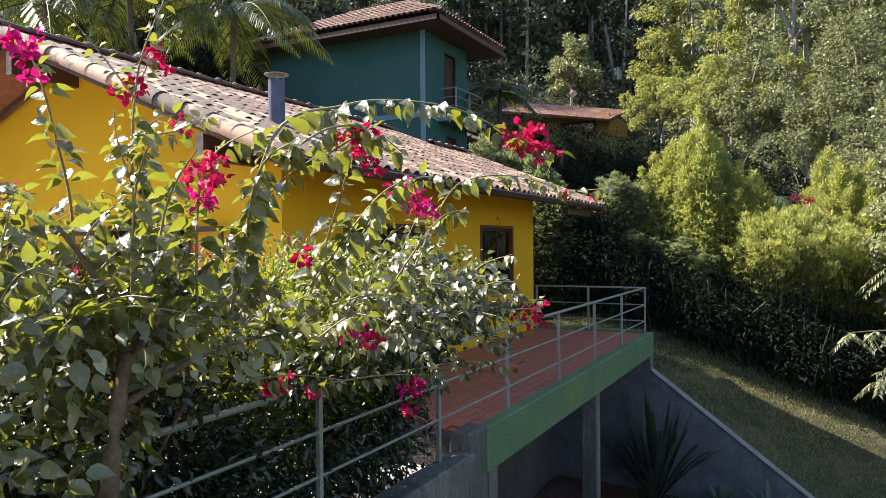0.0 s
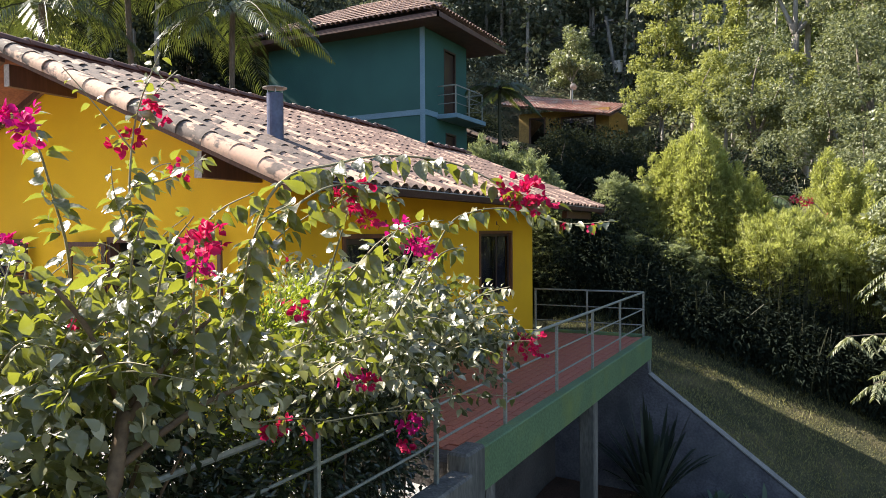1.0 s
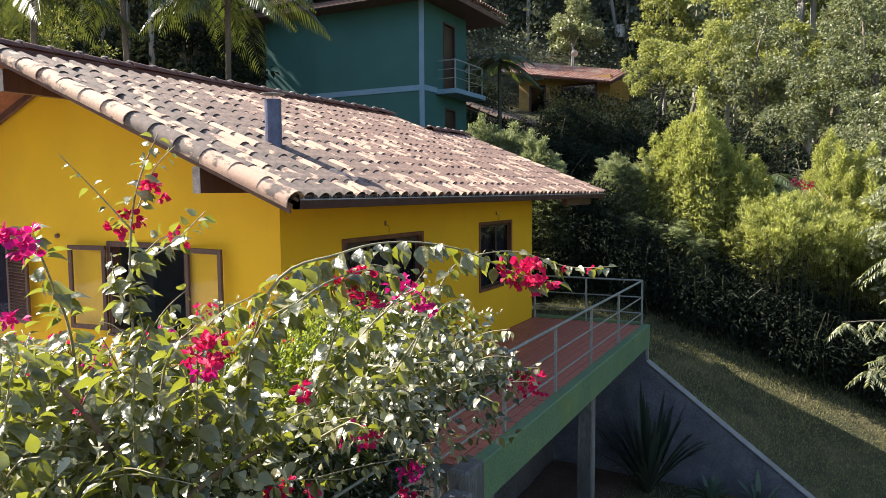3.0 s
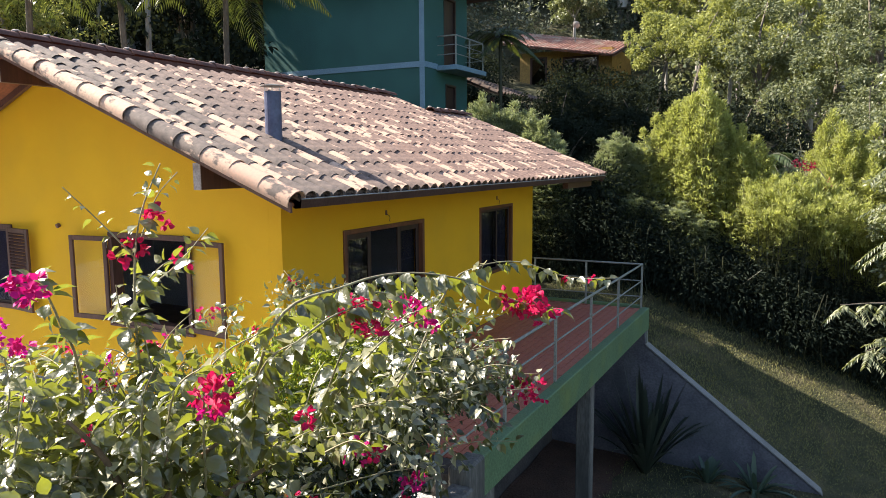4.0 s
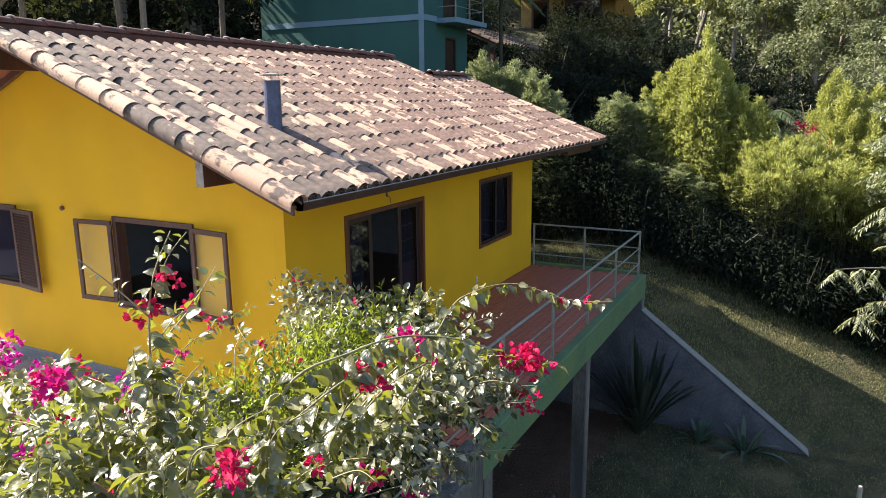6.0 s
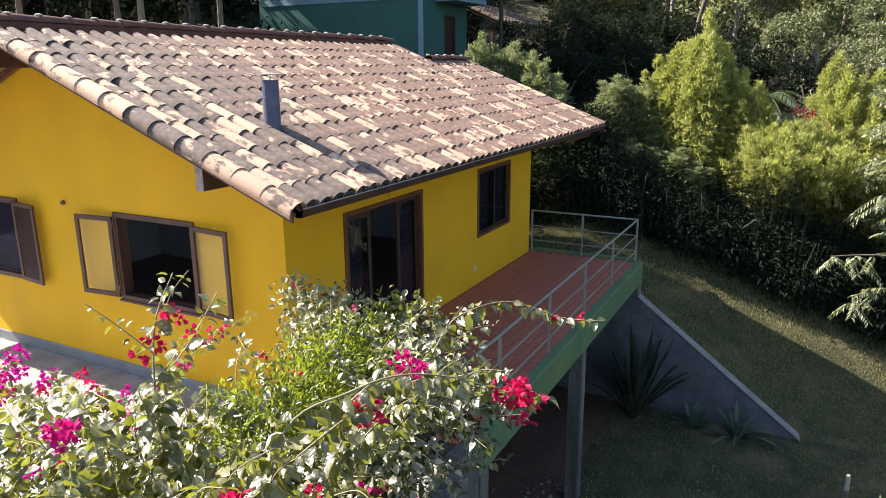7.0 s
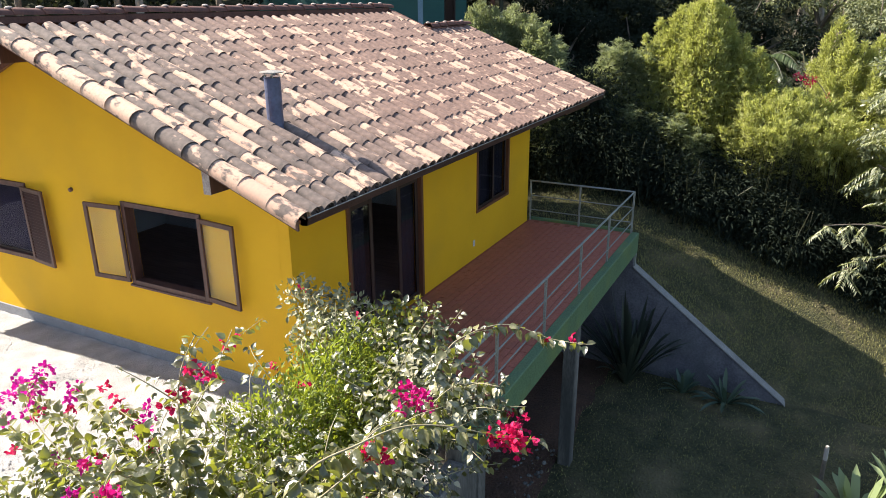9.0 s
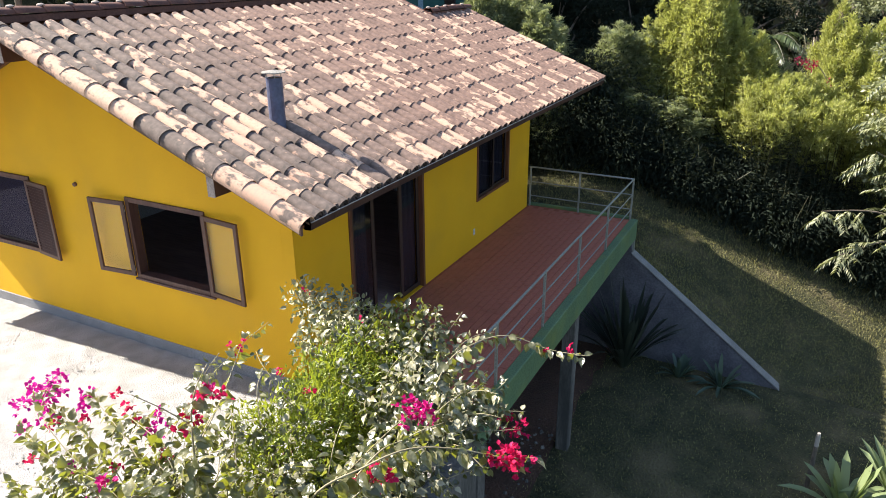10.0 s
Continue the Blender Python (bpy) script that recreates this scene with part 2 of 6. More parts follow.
L_SHRUB = leaf_material("shrub_leaf", (0.020, 0.052, 0.010), (0.27, 0.32, 0.05), (0.46, 0.54, 0.04), 0.42, 0.34, 0.45, 0.1, 1.3)
L_BRACT = leaf_material("magenta_bract", (0.56, 0.010, 0.17), (0.64, 0.014, 0.27), (0.66, 0.012, 0.22), 0.6, 0.35, 0.3)
L_BRACTR = leaf_material("red_bract", (0.54, 0.010, 0.075), (0.60, 0.014, 0.13), (0.64, 0.012, 0.10), 0.6, 0.35, 0.3)
L_BRACTP = leaf_material("purple_bract", (0.54, 0.012, 0.34), (0.60, 0.016, 0.27), (0.64, 0.014, 0.36), 0.6, 0.35, 0.3)
L_BAMBOO = leaf_material("bamboo_leaf", (0.085, 0.115, 0.07), (0.31, 0.33, 0.20), (0.40, 0.45, 0.17), 0.5, 0.40, 0.3, 0.0, 1.05)
L_BAMBOOY = leaf_material("yellow_bamboo_leaf", (0.135, 0.162, 0.058), (0.55, 0.545, 0.225), (0.56, 0.59, 0.13), 0.5, 0.45, 0.3, 0.0, 1.05)
L_TREE = leaf_material("tree_leaf", (0.06, 0.09, 0.03), (0.12, 0.15, 0.05), (0.25, 0.30, 0.05), 0.5, 0.25)
L_TREEY = leaf_material("light_tree_leaf", (0.10, 0.125, 0.04), (0.38, 0.39, 0.15), (0.50, 0.52, 0.12), 0.55, 0.32, 0.25, 0.0, 1.0)
L_TREEG = leaf_material("grey_tree_leaf", (0.045, 0.065, 0.034), (0.28, 0.295, 0.175), (0.34, 0.37, 0.13), 0.5, 0.25, 0.25, 0.0, 1.0)
L_ASH = leaf_material("pale_feather_leaf", (0.08, 0.10, 0.05), (0.34, 0.35, 0.21), (0.36, 0.40, 0.12), 0.42, 0.24, 0.5, 0.0, 1.1)
L_FOREST = leaf_material("forest_leaf", (0.035, 0.05, 0.036), (0.17, 0.185, 0.125), (0.19, 0.21, 0.10), 0.55, 0.2, 0.4)
L_SHADED = leaf_material("shade_toned_leaf", (0.018, 0.024, 0.019), (0.028, 0.036, 0.026), (0.06, 0.072, 0.026), 0.9, 0.13, 0.0)
L_PALM = leaf_material("palm_leaf", (0.03, 0.05, 0.02), (0.075, 0.10, 0.035), (0.20, 0.24, 0.04), 0.4, 0.2)
L_AGAVE = leaf_material("agave_leaf", (0.15, 0.20, 0.10), (0.30, 0.35, 0.16), (0.34, 0.42, 0.08), 0.42, 0.16)
L_SWORD = leaf_material("sword_leaf", (0.030, 0.042, 0.032), (0.10, 0.115, 0.085), (0.08, 0.10, 0.04), 0.4, 0.1, 0.5, 0.0, 1.6)
L_AGAVEB = leaf_material("blue_agave_leaf", (0.05, 0.085, 0.06), (0.10, 0.145, 0.095), (0.10, 0.15, 0.05), 0.45, 0.12)
L_GRASS = leaf_material("grass_blade", (0.10, 0.115, 0.035), (0.40, 0.36, 0.16), (0.40, 0.38, 0.11), 0.7, 0.3)


# ---- mesh helpers ----
def obj(name, mesh, material, parent=None, label="", category="", kind="", group=""):
    ob = new(name, mesh)
    if material is not None and not mesh.materials:
        mesh.materials.append(material)
    if parent is not None:
        ob.parent = parent
    return tagged(ob, label, category, group, kind)


def part(name, bm, material, parent, label="", category="", kind="", smooth=False):
    """Links a bmesh as one mesh object under a thing or a part."""
    me = bpy.data.meshes.new(name)
    bmesh.ops.recalc_face_normals(bm, faces=bm.faces)
    bm.to_mesh(me)
    bm.free()
    if smooth:
        me.polygons.foreach_set("use_smooth", [True] * len(me.polygons))
    return obj(name, me, material, parent, label, category, kind)


def thing(name, at, label, category, kind="", group=""):
    ob = new(name)
    ob.location = at
    ob.empty_display_size = 0.2
    return tagged(ob, label, category, group, kind)


def arrays_mesh(name, verts, faces, smooth=False):
    """A mesh from arrays of corners and of faces that all have as many corners."""
    me = bpy.data.meshes.new(name)
    verts = np.asarray(verts, dtype=np.float32)
    faces = np.asarray(faces, dtype=np.int32)
    n, k = faces.shape
    me.vertices.add(len(verts))
    me.vertices.foreach_set("co", verts.ravel())
    me.loops.add(n * k)
    me.loops.foreach_set("vertex_index", faces.ravel())
    me.polygons.add(n)
    me.polygons.foreach_set("loop_start", np.arange(0, n * k, k, dtype=np.int32))
    me.polygons.foreach_set("loop_total", np.full(n, k, dtype=np.int32))
    if smooth:
        me.polygons.foreach_set("use_smooth", np.ones(n, dtype=bool))
    me.update(calc_edges=True)
    return me


def add_box(bm, a, b, bevel=0.0):
    """A box between two corners, with its edges eased."""
    v = [bm.verts.new((x, y, z)) for z in (a[2], b[2]) for y in (a[1], b[1]) for x in (a[0], b[0])]
    fs = [bm.faces.new([v[i] for i in q]) for q in ((0, 2, 3, 1), (4, 5, 7, 6), (0, 1, 5, 4), (2, 6, 7, 3), (0, 4, 6, 2), (1, 3, 7, 5))]
    if bevel:
        es = list({e for f in fs for e in f.edges})
        bmesh.ops.bevel(bm, geom=es, offset=bevel, segments=1, affect="EDGES")
    return bm


def box(a, b, bevel=0.0):
    return add_box(bmesh.new(), a, b, bevel)


def add_tube(bm, pts, radii, sides=6, caps=True):
    """A round bar along a line of points."""
    pts = [Vector(p) for p in pts]
    rings = []
    for i, p in enumerate(pts):
        d = (pts[min(i + 1, len(pts) - 1)] - pts[max(i - 1, 0)]).normalized()
        side = d.cross(Vector((0, 0, 1)) if abs(d.z) < 0.95 else Vector((1, 0, 0))).normalized()
        up = side.cross(d)
        r = radii[i] if isinstance(radii, (list, tuple)) else radii
        rings.append([bm.verts.new(p + (side * math.cos(a) + up * math.sin(a)) * r) for a in [2 * math.pi * k / sides for k in range(sides)]])
    for a, b in zip(rings, rings[1:]):
        for k in range(sides):
            bm.faces.new((a[k], a[(k + 1) % sides], b[(k + 1) % sides], b[k]))
    if caps:
        bm.faces.new(rings[0][::-1])
        bm.faces.new(rings[-1])
    return bm


def tube(pts, radii, sides=6):
    return add_tube(bmesh.new(), pts, radii, sides)


def smooth_line(pts, steps=5):
    """A smooth line through a few points."""
    pts = [Vector(p) for p in pts]
    out = []
    for i in range(len(pts) - 1):
        p0, p1, p2, p3 = pts[max(i - 1, 0)], pts[i], pts[i + 1], pts[min(i + 2, len(pts) - 1)]
        for s in range(steps):
            t = s / steps
            out.append(0.5 * (2 * p1 + (p2 - p0) * t + (2 * p0 - 5 * p1 + 4 * p2 - p3) * t * t + (3 * p1 - p0 - 3 * p2 + p3) * t ** 3))
    return out + [pts[-1]]


RNG = np.random.default_rng(7)


def unit(a):
    return a / np.maximum(np.linalg.norm(a, axis=-1, keepdims=True), 1e-6)


LEAF_OVATE = (np.array([(0, 0, 0), (-0.30, 0.16, 0.09), (0, 0.24, -0.02), (0.30, 0.16, 0.09), (-0.41, 0.38, 0.13), (0, 0.48, -0.01), (0.41, 0.38, 0.13),
                        (-0.30, 0.68, 0.06), (0, 0.74, -0.05), (0.30, 0.68, 0.08), (-0.11, 0.92, -0.08), (0.11, 0.92, -0.07), (0, 1.10, -0.20)]),
              np.array([(0, 2, 1), (0, 3, 2), (1, 2, 4), (2, 5, 4), (2, 3, 5), (3, 6, 5), (4, 5, 7), (5, 8, 7), (5, 6, 8), (6, 9, 8), (7, 8, 10), (8, 9, 11), (8, 11, 10), (10, 11, 12)]))
LEAF_PLAIN = (np.array([(0, 0, 0), (-0.42, 0.45, 0.10), (0.42, 0.45, 0.10), (0, 1.0, -0.08)]), np.array([(0, 2, 1), (1, 2, 3)]))
LEAF_FOLD = (np.array([(0, 0, 0), (-0.36, 0.42, 0.10), (0, 0.45, -0.03), (0.36, 0.42, 0.10), (0, 1.0, -0.14)]), np.array([(0, 2, 1), (0, 3, 2), (1, 2, 4), (2, 3, 4)]))
BRACT = (np.array([(0, 0, 0), (-0.45, 0.40, 0.18), (0, 0.45, 0.05), (0.45, 0.40, 0.18), (-0.30, 0.78, 0.24), (0.30, 0.78, 0.24), (0, 1.05, 0.16)]),
         np.array([(0, 2, 1), (0, 3, 2), (1, 2, 4), (2, 3, 5), (2, 6, 4), (2, 5, 6)]))


def leaves(name, at, way, length, width, shape=LEAF_FOLD, roll=1.0, smooth=True, face=(0, 0, 1.0)):
    """Many leaves as one mesh: each starts at a point and goes a way, with its face turned at random about it, or mostly one way."""
    n = len(at)
    way = unit(way)
    ref = RNG.normal(size=(n, 3)) * roll + np.asarray(face)
    side = unit(np.cross(way, ref))
    up = np.cross(side, way)
    tv, tf = shape
    length = np.broadcast_to(np.asarray(length, float), (n,))
    width = np.broadcast_to(np.asarray(width, float), (n,))
    v = (at[:, None, :] + side[:, None, :] * (tv[None, :, 0:1] * width[:, None, None])
         + way[:, None, :] * (tv[None, :, 1:2] * length[:, None, None]) + up[:, None, :] * (tv[None, :, 2:3] * length[:, None, None]))
    f = tf[None] + (np.arange(n) * len(tv))[:, None, None]
    return arrays_mesh(name, v.reshape(-1, 3), f.reshape(-1, tf.shape[1]), smooth)


def sphere_dirs(n):
    return unit(RNG.normal(size=(n, 3)))


# ---- ground ----
def land(x, y):
    """Height of the ground: gravel yard, low yard under the terrace, sloping lawn, and the hill beyond."""
    x, y = np.asarray(x, float), np.asarray(y, float)
    ye = np.clip(y, -12.0, -0.5)
    lawn = -1.985 + 0.35 * (np.minimum(x, 13.0) - 9.73) + 0.44 * (ye + 3.9)
    top = np.where(y > -2.44, -0.80, -0.80 - 0.75 * (-2.44 - y))
    edge = -1.985 + 0.35 * (8.2 - 9.73) + 0.44 * (ye + 3.9)
    lawn = lawn + np.exp(-np.maximum(x - 8.2, 0) / 0.9) * np.clip(top - edge, -0.3, 1.5)
    lawn = np.maximum(lawn, -3.35 - 0.02 * np.maximum(-y - 6, 0))
    hill = 0.2 * np.maximum(x - 13, 0) + 0.25 * np.maximum(y - 1, 0)
    r = np.hypot(x + 6, y + 5)
    hill = hill + 0.42 * np.maximum(r - 47, 0) - 0.30 * np.maximum(r - 110, 0)
    east = lawn + hill
    gravel = -0.32 + 0.28 * np.maximum(y - 9.0, 0) + 0.42 * np.maximum(r - 47, 0) - 0.30 * np.maximum(r - 110, 0)
    low = -3.10 - 0.03 * np.maximum(-y - 2.5, 0) - 0.012 * np.maximum(-x, 0) + np.where(x < -8, 0.1 * (-8 - x), 0)
    west = np.where(x < -0.36, np.where(y > -2.48, gravel, low), np.where(y > -0.4, gravel, low))
    s = np.clip((x - 8.2) / 5.0, 0, 1)
    north = gravel * (1 - s) + east * s
    return np.where(x < 8.2, west, np.where(y > 1.0, north, np.where(y > -0.5, east + (north - east) * np.clip((y + 0.5) / 1.5, 0, 1), east)))


def steps_out(lo, hi, step, far, grow=1.18):
    """Even steps between lo and hi, then ever wider ones to far."""
    mid = list(np.arange(lo, hi + 1e-6, step))
    up, d = [hi], step
    while up[-1] < far:
        d *= grow
        up.append(up[-1] + d)
    dn, d = [lo], step
    while dn[-1] > -far:
        d *= grow
        dn.append(dn[-1] - d)
    return sorted(set(np.round(dn[1:] + mid + up[1:], 4)))


gx = np.array(sorted(steps_out(-6.0, 16.0, 0.25, 400) + [8.14, 8.26, -0.40, -0.32]))
gy = np.array(sorted(steps_out(-9.0, 10.0, 0.25, 400) + [-2.54, -2.42, -0.44, -0.36]))
GX, GY = np.meshgrid(gx, gy)
GZ = land(GX, GY)
rough = np.array([noise.noise((float(a) * 0.7, float(b) * 0.7, 0.3)) * 0.05 + noise.noise((float(a) * 2.3, float(b) * 2.3, 1.3)) * 0.02
                  for a, b in zip(GX.ravel(), GY.ravel())]).reshape(GX.shape)
GZ = GZ + rough * np.where((GX > 8.4) | (GY < -2.6), 1.0, 0.25)
idx = np.arange(GX.size).reshape(GX.shape)
quads = np.stack([idx[:-1, :-1], idx[:-1, 1:], idx[1:, 1:], idx[1:, :-1]], -1).reshape(-1, 4)
obj("ground", arrays_mesh("ground", np.stack([GX, GY, GZ], -1).reshape(-1, 3), quads, True), M_LAWN, None,
    "sloping lawn and hillside soil in dry green grass", "ground", "structure")

# pale gravel yard beside the gable
bm = bmesh.new()
gvx, gvy = np.concatenate([np.linspace(-12.0, -5.4, 14), np.linspace(-5.3, -0.016, 82)]), np.arange(-2.34, 11.0, 0.075)
rows = [[bm.verts.new((a, b, -0.27 + 0.022 * noise.noise((a * 1.7, b * 1.7, 4.0)) + 0.016 * noise.noise((a * 5.3, b * 5.3, 1.0)) + 0.013 * noise.noise((a * 12.7, b * 12.7, 2.0)) + 0.28 * max(b - 9.0, 0))) for a in gvx] for b in gvy]
for r0, r1 in zip(rows, rows[1:]):
    for k in range(len(gvx) - 1):
        bm.faces.new((r0[k], r0[k + 1], r1[k + 1], r1[k]))
part("gravel_yard", bm, M_GRAVEL, None, "pale grey crushed gravel yard beside the house", "gravel", "structure", True)
n = 15000
px, py = RNG.uniform(-5.2, -0.05, n), RNG.uniform(-1.8, 8.0, n)
pp = np.stack([px, py, np.full(n, -0.275)], -1)
st_v, st_f = np.array([(1, 0, 0), (-0.5, 0.87, 0), (-0.5, -0.87, 0), (0.1, 0.1, 0.8)]), np.array([(0, 1, 3), (1, 2, 3), (2, 0, 3)])
sz = RNG.uniform(0.007, 0.026, n) * RNG.uniform(0.5, 1.0, n)
an = RNG.uniform(0, 6.28, n)
ca, sa = np.cos(an)[:, None], np.sin(an)[:, None]
sv = np.stack([st_v[None, :, 0] * ca - st_v[None, :, 1] * sa, st_v[None, :, 0] * sa + st_v[None, :, 1] * ca, np.repeat(st_v[None, :, 2], n, 0)], -1) * sz[:, None, None] + pp[:, None, :]
obj("gravel_stones", arrays_mesh("gravel_stones", sv.reshape(-1, 3), (st_f[None] + (np.arange(n) * 4)[:, None, None]).reshape(-1, 3)), M_GRAVEL, None,
    "loose pale gravel stones on the yard", "gravel", "stuff")

# ---- walls of the ground ----
part("retaining_wall_yard", box((-14.0, -2.60, -3.8), (-0.47, -2.36, -0.05), 0.02), M_CONC, None, "weathered grey concrete wall below the fence", "wall", "structure")
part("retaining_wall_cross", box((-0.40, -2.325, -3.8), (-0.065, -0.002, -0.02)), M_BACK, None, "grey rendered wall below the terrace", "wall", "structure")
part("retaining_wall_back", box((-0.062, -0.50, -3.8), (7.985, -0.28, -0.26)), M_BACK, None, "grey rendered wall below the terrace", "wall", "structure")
bm = bmesh.new()
side = [(-0.27, -3.9), (-0.27, -0.46), (-2.40, -0.46), (-2.44, -0.76), (-5.68, -3.20), (-5.72, -3.9)]
fa = [bm.verts.new((7.99, y, z)) for y, z in side]
fb = [bm.verts.new((8.19, y, z)) for y, z in side]
bm.faces.new(fa)
bm.faces.new(fb[::-1])
for k in range(6):
    j = (k + 1) % 6
    bm.faces.new((fa[k], fa[j], fb[j], fb[k]))
wing = part("retaining_wall_wing", bm, M_RETAIN, None, "sloping blue-grey rendered retaining wall with pale coping", "wall", "structure")
bm = bmesh.new()
ca_, cb_ = Vector((0, -2.46, -0.745)), Vector((0, -5.70, -3.185))
up_ = Vector((0, 0.04, 0.055))
vs = [bm.verts.new(p + Vector((x, 0, 0)) + u) for x in (7.96, 8.22) for p in (ca_, cb_) for u in (Vector((0, 0, 0)), up_)]
for q in ((0, 2, 3, 1), (4, 5, 7, 6), (0, 1, 5, 4), (2, 6, 7, 3), (1, 3, 7, 5), (0, 4, 6, 2)):
    bm.faces.new([vs[i] for i in q])
part("coping", bm, M_COPING, wing, "pale cement coping")
bm = bmesh.new()
add_box(bm, (-0.46, -2.53, -3.8), (-0.06, -2.31, 0.10), 0.025)
part("concrete_pillar", bm, M_CONC, None, "stained grey concrete pillar at the end of the terrace", "pillar")

# ---- terrace ----
terrace = thing("terrace", (4, -1.2, -0.1), "raised terrace with red clay floor and green edge beam", "terrace")


def local(ob, parent):
    """Keeps a part, built in world metres, in its place under a thing that stands elsewhere."""
    if ob.parent == parent:
        ob.matrix_parent_inverse = Matrix.Translation(parent.location).inverted()
    return ob


local(part("slab", box((-0.06, -2.30, -0.25), (8.12, -0.001, -0.012)), M_JOINT, terrace), terrace)
local(part("edge_beam", box((-0.05, -2.46, -0.42), (8.12, -2.302, 0.022), 0.012), M_GREENP, terrace, "green painted concrete edge beam, stained"), terrace)
local(part("end_beam", box((8.123, -2.30, -0.40), (8.20, -0.002, 0.05), 0.012), M_GREENP, terrace, "low green painted kerb"), terrace)
for nm, x0, y0 in (("column", 4.0, -2.44), ("column", 0.25, -2.40)):
    local(part(nm, box((x0, y0, -3.6), (x0 + 0.22, y0 + 0.22, -0.42), 0.012), M_CONC, terrace, "grey concrete column"), terrace)
local(part("short_post", box((8.05, -2.45, -0.76), (8.11, -2.39, -0.42)), M_RAIL, terrace), terrace)
TERRACE_FLOOR = terrace.children[0]


def railing(name, posts, base, rails, runs, label):
    """Posts of square tube with round rails between them."""
    t = thing(name, posts[0] + (base,), label, "railing")
    for x, y in posts:
        local(part("post", box((x - 0.018, y - 0.018, base), (x + 0.018, y + 0.018, rails[0] - 0.002), 0.003), M_RAIL, t), t)
    for (xa, ya), (xb, yb) in runs:
        for k, z in enumerate(rails):
            w = 0.019 if k == 0 else 0.012
            local(part("top_rail" if k == 0 else "rail", tube([(xa, ya, z), (xb, yb, z)], w, 6), M_RAIL, t), t)
    return t


RY = -2.31
railing("railing", [(0.95, RY), (2.70, RY), (4.40, RY), (6.13, RY), (8.05, RY), (8.05, -1.17), (8.05, -0.05)], 0.0, [0.90, 0.565, 0.245],
        [((-0.80, RY), (8.06, RY)), ((8.05, RY - 0.01), (8.05, -0.02))], "pale green painted steel railing round the terrace")
railing("fence", [(-0.85, -2.42), (-2.49, -2.42), (-4.18, -2.42), (-5.9, -2.42)], -0.06, [0.90, 0.60, 0.31], [((-9.0, -2.42), (-0.85, -2.42))],
        "pale green painted steel fence half hidden by the hedge")

# ---- the yellow house ----
house = thing("house", (4, 4, 0), "yellow plastered house with a clay tile gable roof", "house")
RIDGE_Y, RIDGE_Z, SLOPE = 3.53, 4.53, 0.402
PITCH = math.atan(SLOPE)
DEPTH = 8.0


def crest(y):
    return RIDGE_Z - SLOPE * abs(y - RIDGE_Y)


def wall_grid(along, c0, c1, a0, a1, z0, z1, holes, top=None, extra=()):
    """One wall with openings, as one shell. along: 0 for a wall along x, 1 for one along y. top: the height of its upper edge along the wall."""
    ca = sorted({a0, a1, *extra, *[h[0] for h in holes], *[h[1] for h in holes]})
    cz = sorted({z0, z1, *[h[2] for h in holes], *[h[3] for h in holes]})
    bm = bmesh.new()
    made = {}

    def at(i, j, k):
        if (i, j, k) not in made:
            z = top(ca[i]) if top and j == len(cz) - 1 else cz[j]
            c = (c0, c1)[k]
            made[i, j, k] = bm.verts.new((ca[i], c, z) if along == 0 else (c, ca[i], z))
        return made[i, j, k]

    na, nz = len(ca) - 1, len(cz) - 1
    solid = {(i, j) for i in range(na) for j in range(nz)
             if not any(h[0] < (ca[i] + ca[i + 1]) / 2 < h[1] and h[2] < (cz[j] + cz[j + 1]) / 2 < h[3] for h in holes)}
    for i, j in solid:
        for k in (0, 1):
            bm.faces.new([at(i, j, k), at(i + 1, j, k), at(i + 1, j + 1, k), at(i, j + 1, k)])
        for (di, dj), (p, q) in (((-1, 0), ((i, j), (i, j + 1))), ((1, 0), ((i + 1, j), (i + 1, j + 1))), ((0, -1), ((i, j), (i + 1, j))), ((0, 1), ((i, j + 1), (i + 1, j + 1)))):
            if (i + di, j + dj) not in solid:
                bm.faces.new([at(*p, 0), at(*q, 0), at(*q, 1), at(*p, 1)])
    return bm


DOOR = (1.16, 3.25, 0.0, 2.10)
WIN = (5.30, 6.85, 0.87, 2.14)
GWIN = (1.43, 2.91, 0.86, 2.08)
GWIN2 = (5.0, 6.5, 0.85, 2.10)
local(part("wall_front", wall_grid(0, 0.0, 0.18, 0.0, 8.0, -0.30, 2.90, [DOOR, WIN]), M_YELLOW, house), house)
local(part("wall_gable", wall_grid(1, 0.0, 0.18, 0.181, DEPTH, -0.10, 2.6, [GWIN, GWIN2], lambda y: crest(y) - 0.19, (RIDGE_Y,)), M_YELLOW, house), house)
local(part("plinth", box((-0.015, 0.0, -0.40), (0.17, DEPTH, -0.101), 0.01), M_PLINTH, house, "grey cement plinth"), house)
local(part("wall_east", box((7.82, 0.181, -0.3), (8.0, DEPTH, 2.9)), M_YELLOW, house), house)
local(part("wall_rear", box((0.18, DEPTH - 0.18, -0.3), (7.82, DEPTH, 2.3)), M_YELLOW, house), house)
bm = bmesh.new()
add_box(bm, (7.68, 0.182, 0.001), (7.80, 3.899, 2.58))
add_box(bm, (4.2, 3.9, 0.001), (7.80, 4.02, 2.58))
add_box(bm, (4.2, 4.021, 0.001), (4.32, 7.099, 2.58))
add_box(bm, (0.182, 7.1, 0.001), (4.32, 7.22, 2.58))
local(part("partition", bm, M_ROOM, house, "pale inner wall"), house)
local(part("inner_floor", box((0.181, 0.181, -0.2), (7.81, DEPTH - 0.181, 0.0)), M_BOARDS, house), house)
local(part("inner_ceiling", box((0.181, 0.181, 2.585), (7.81, DEPTH - 0.181, 2.60)), M_ROOM, house), house)


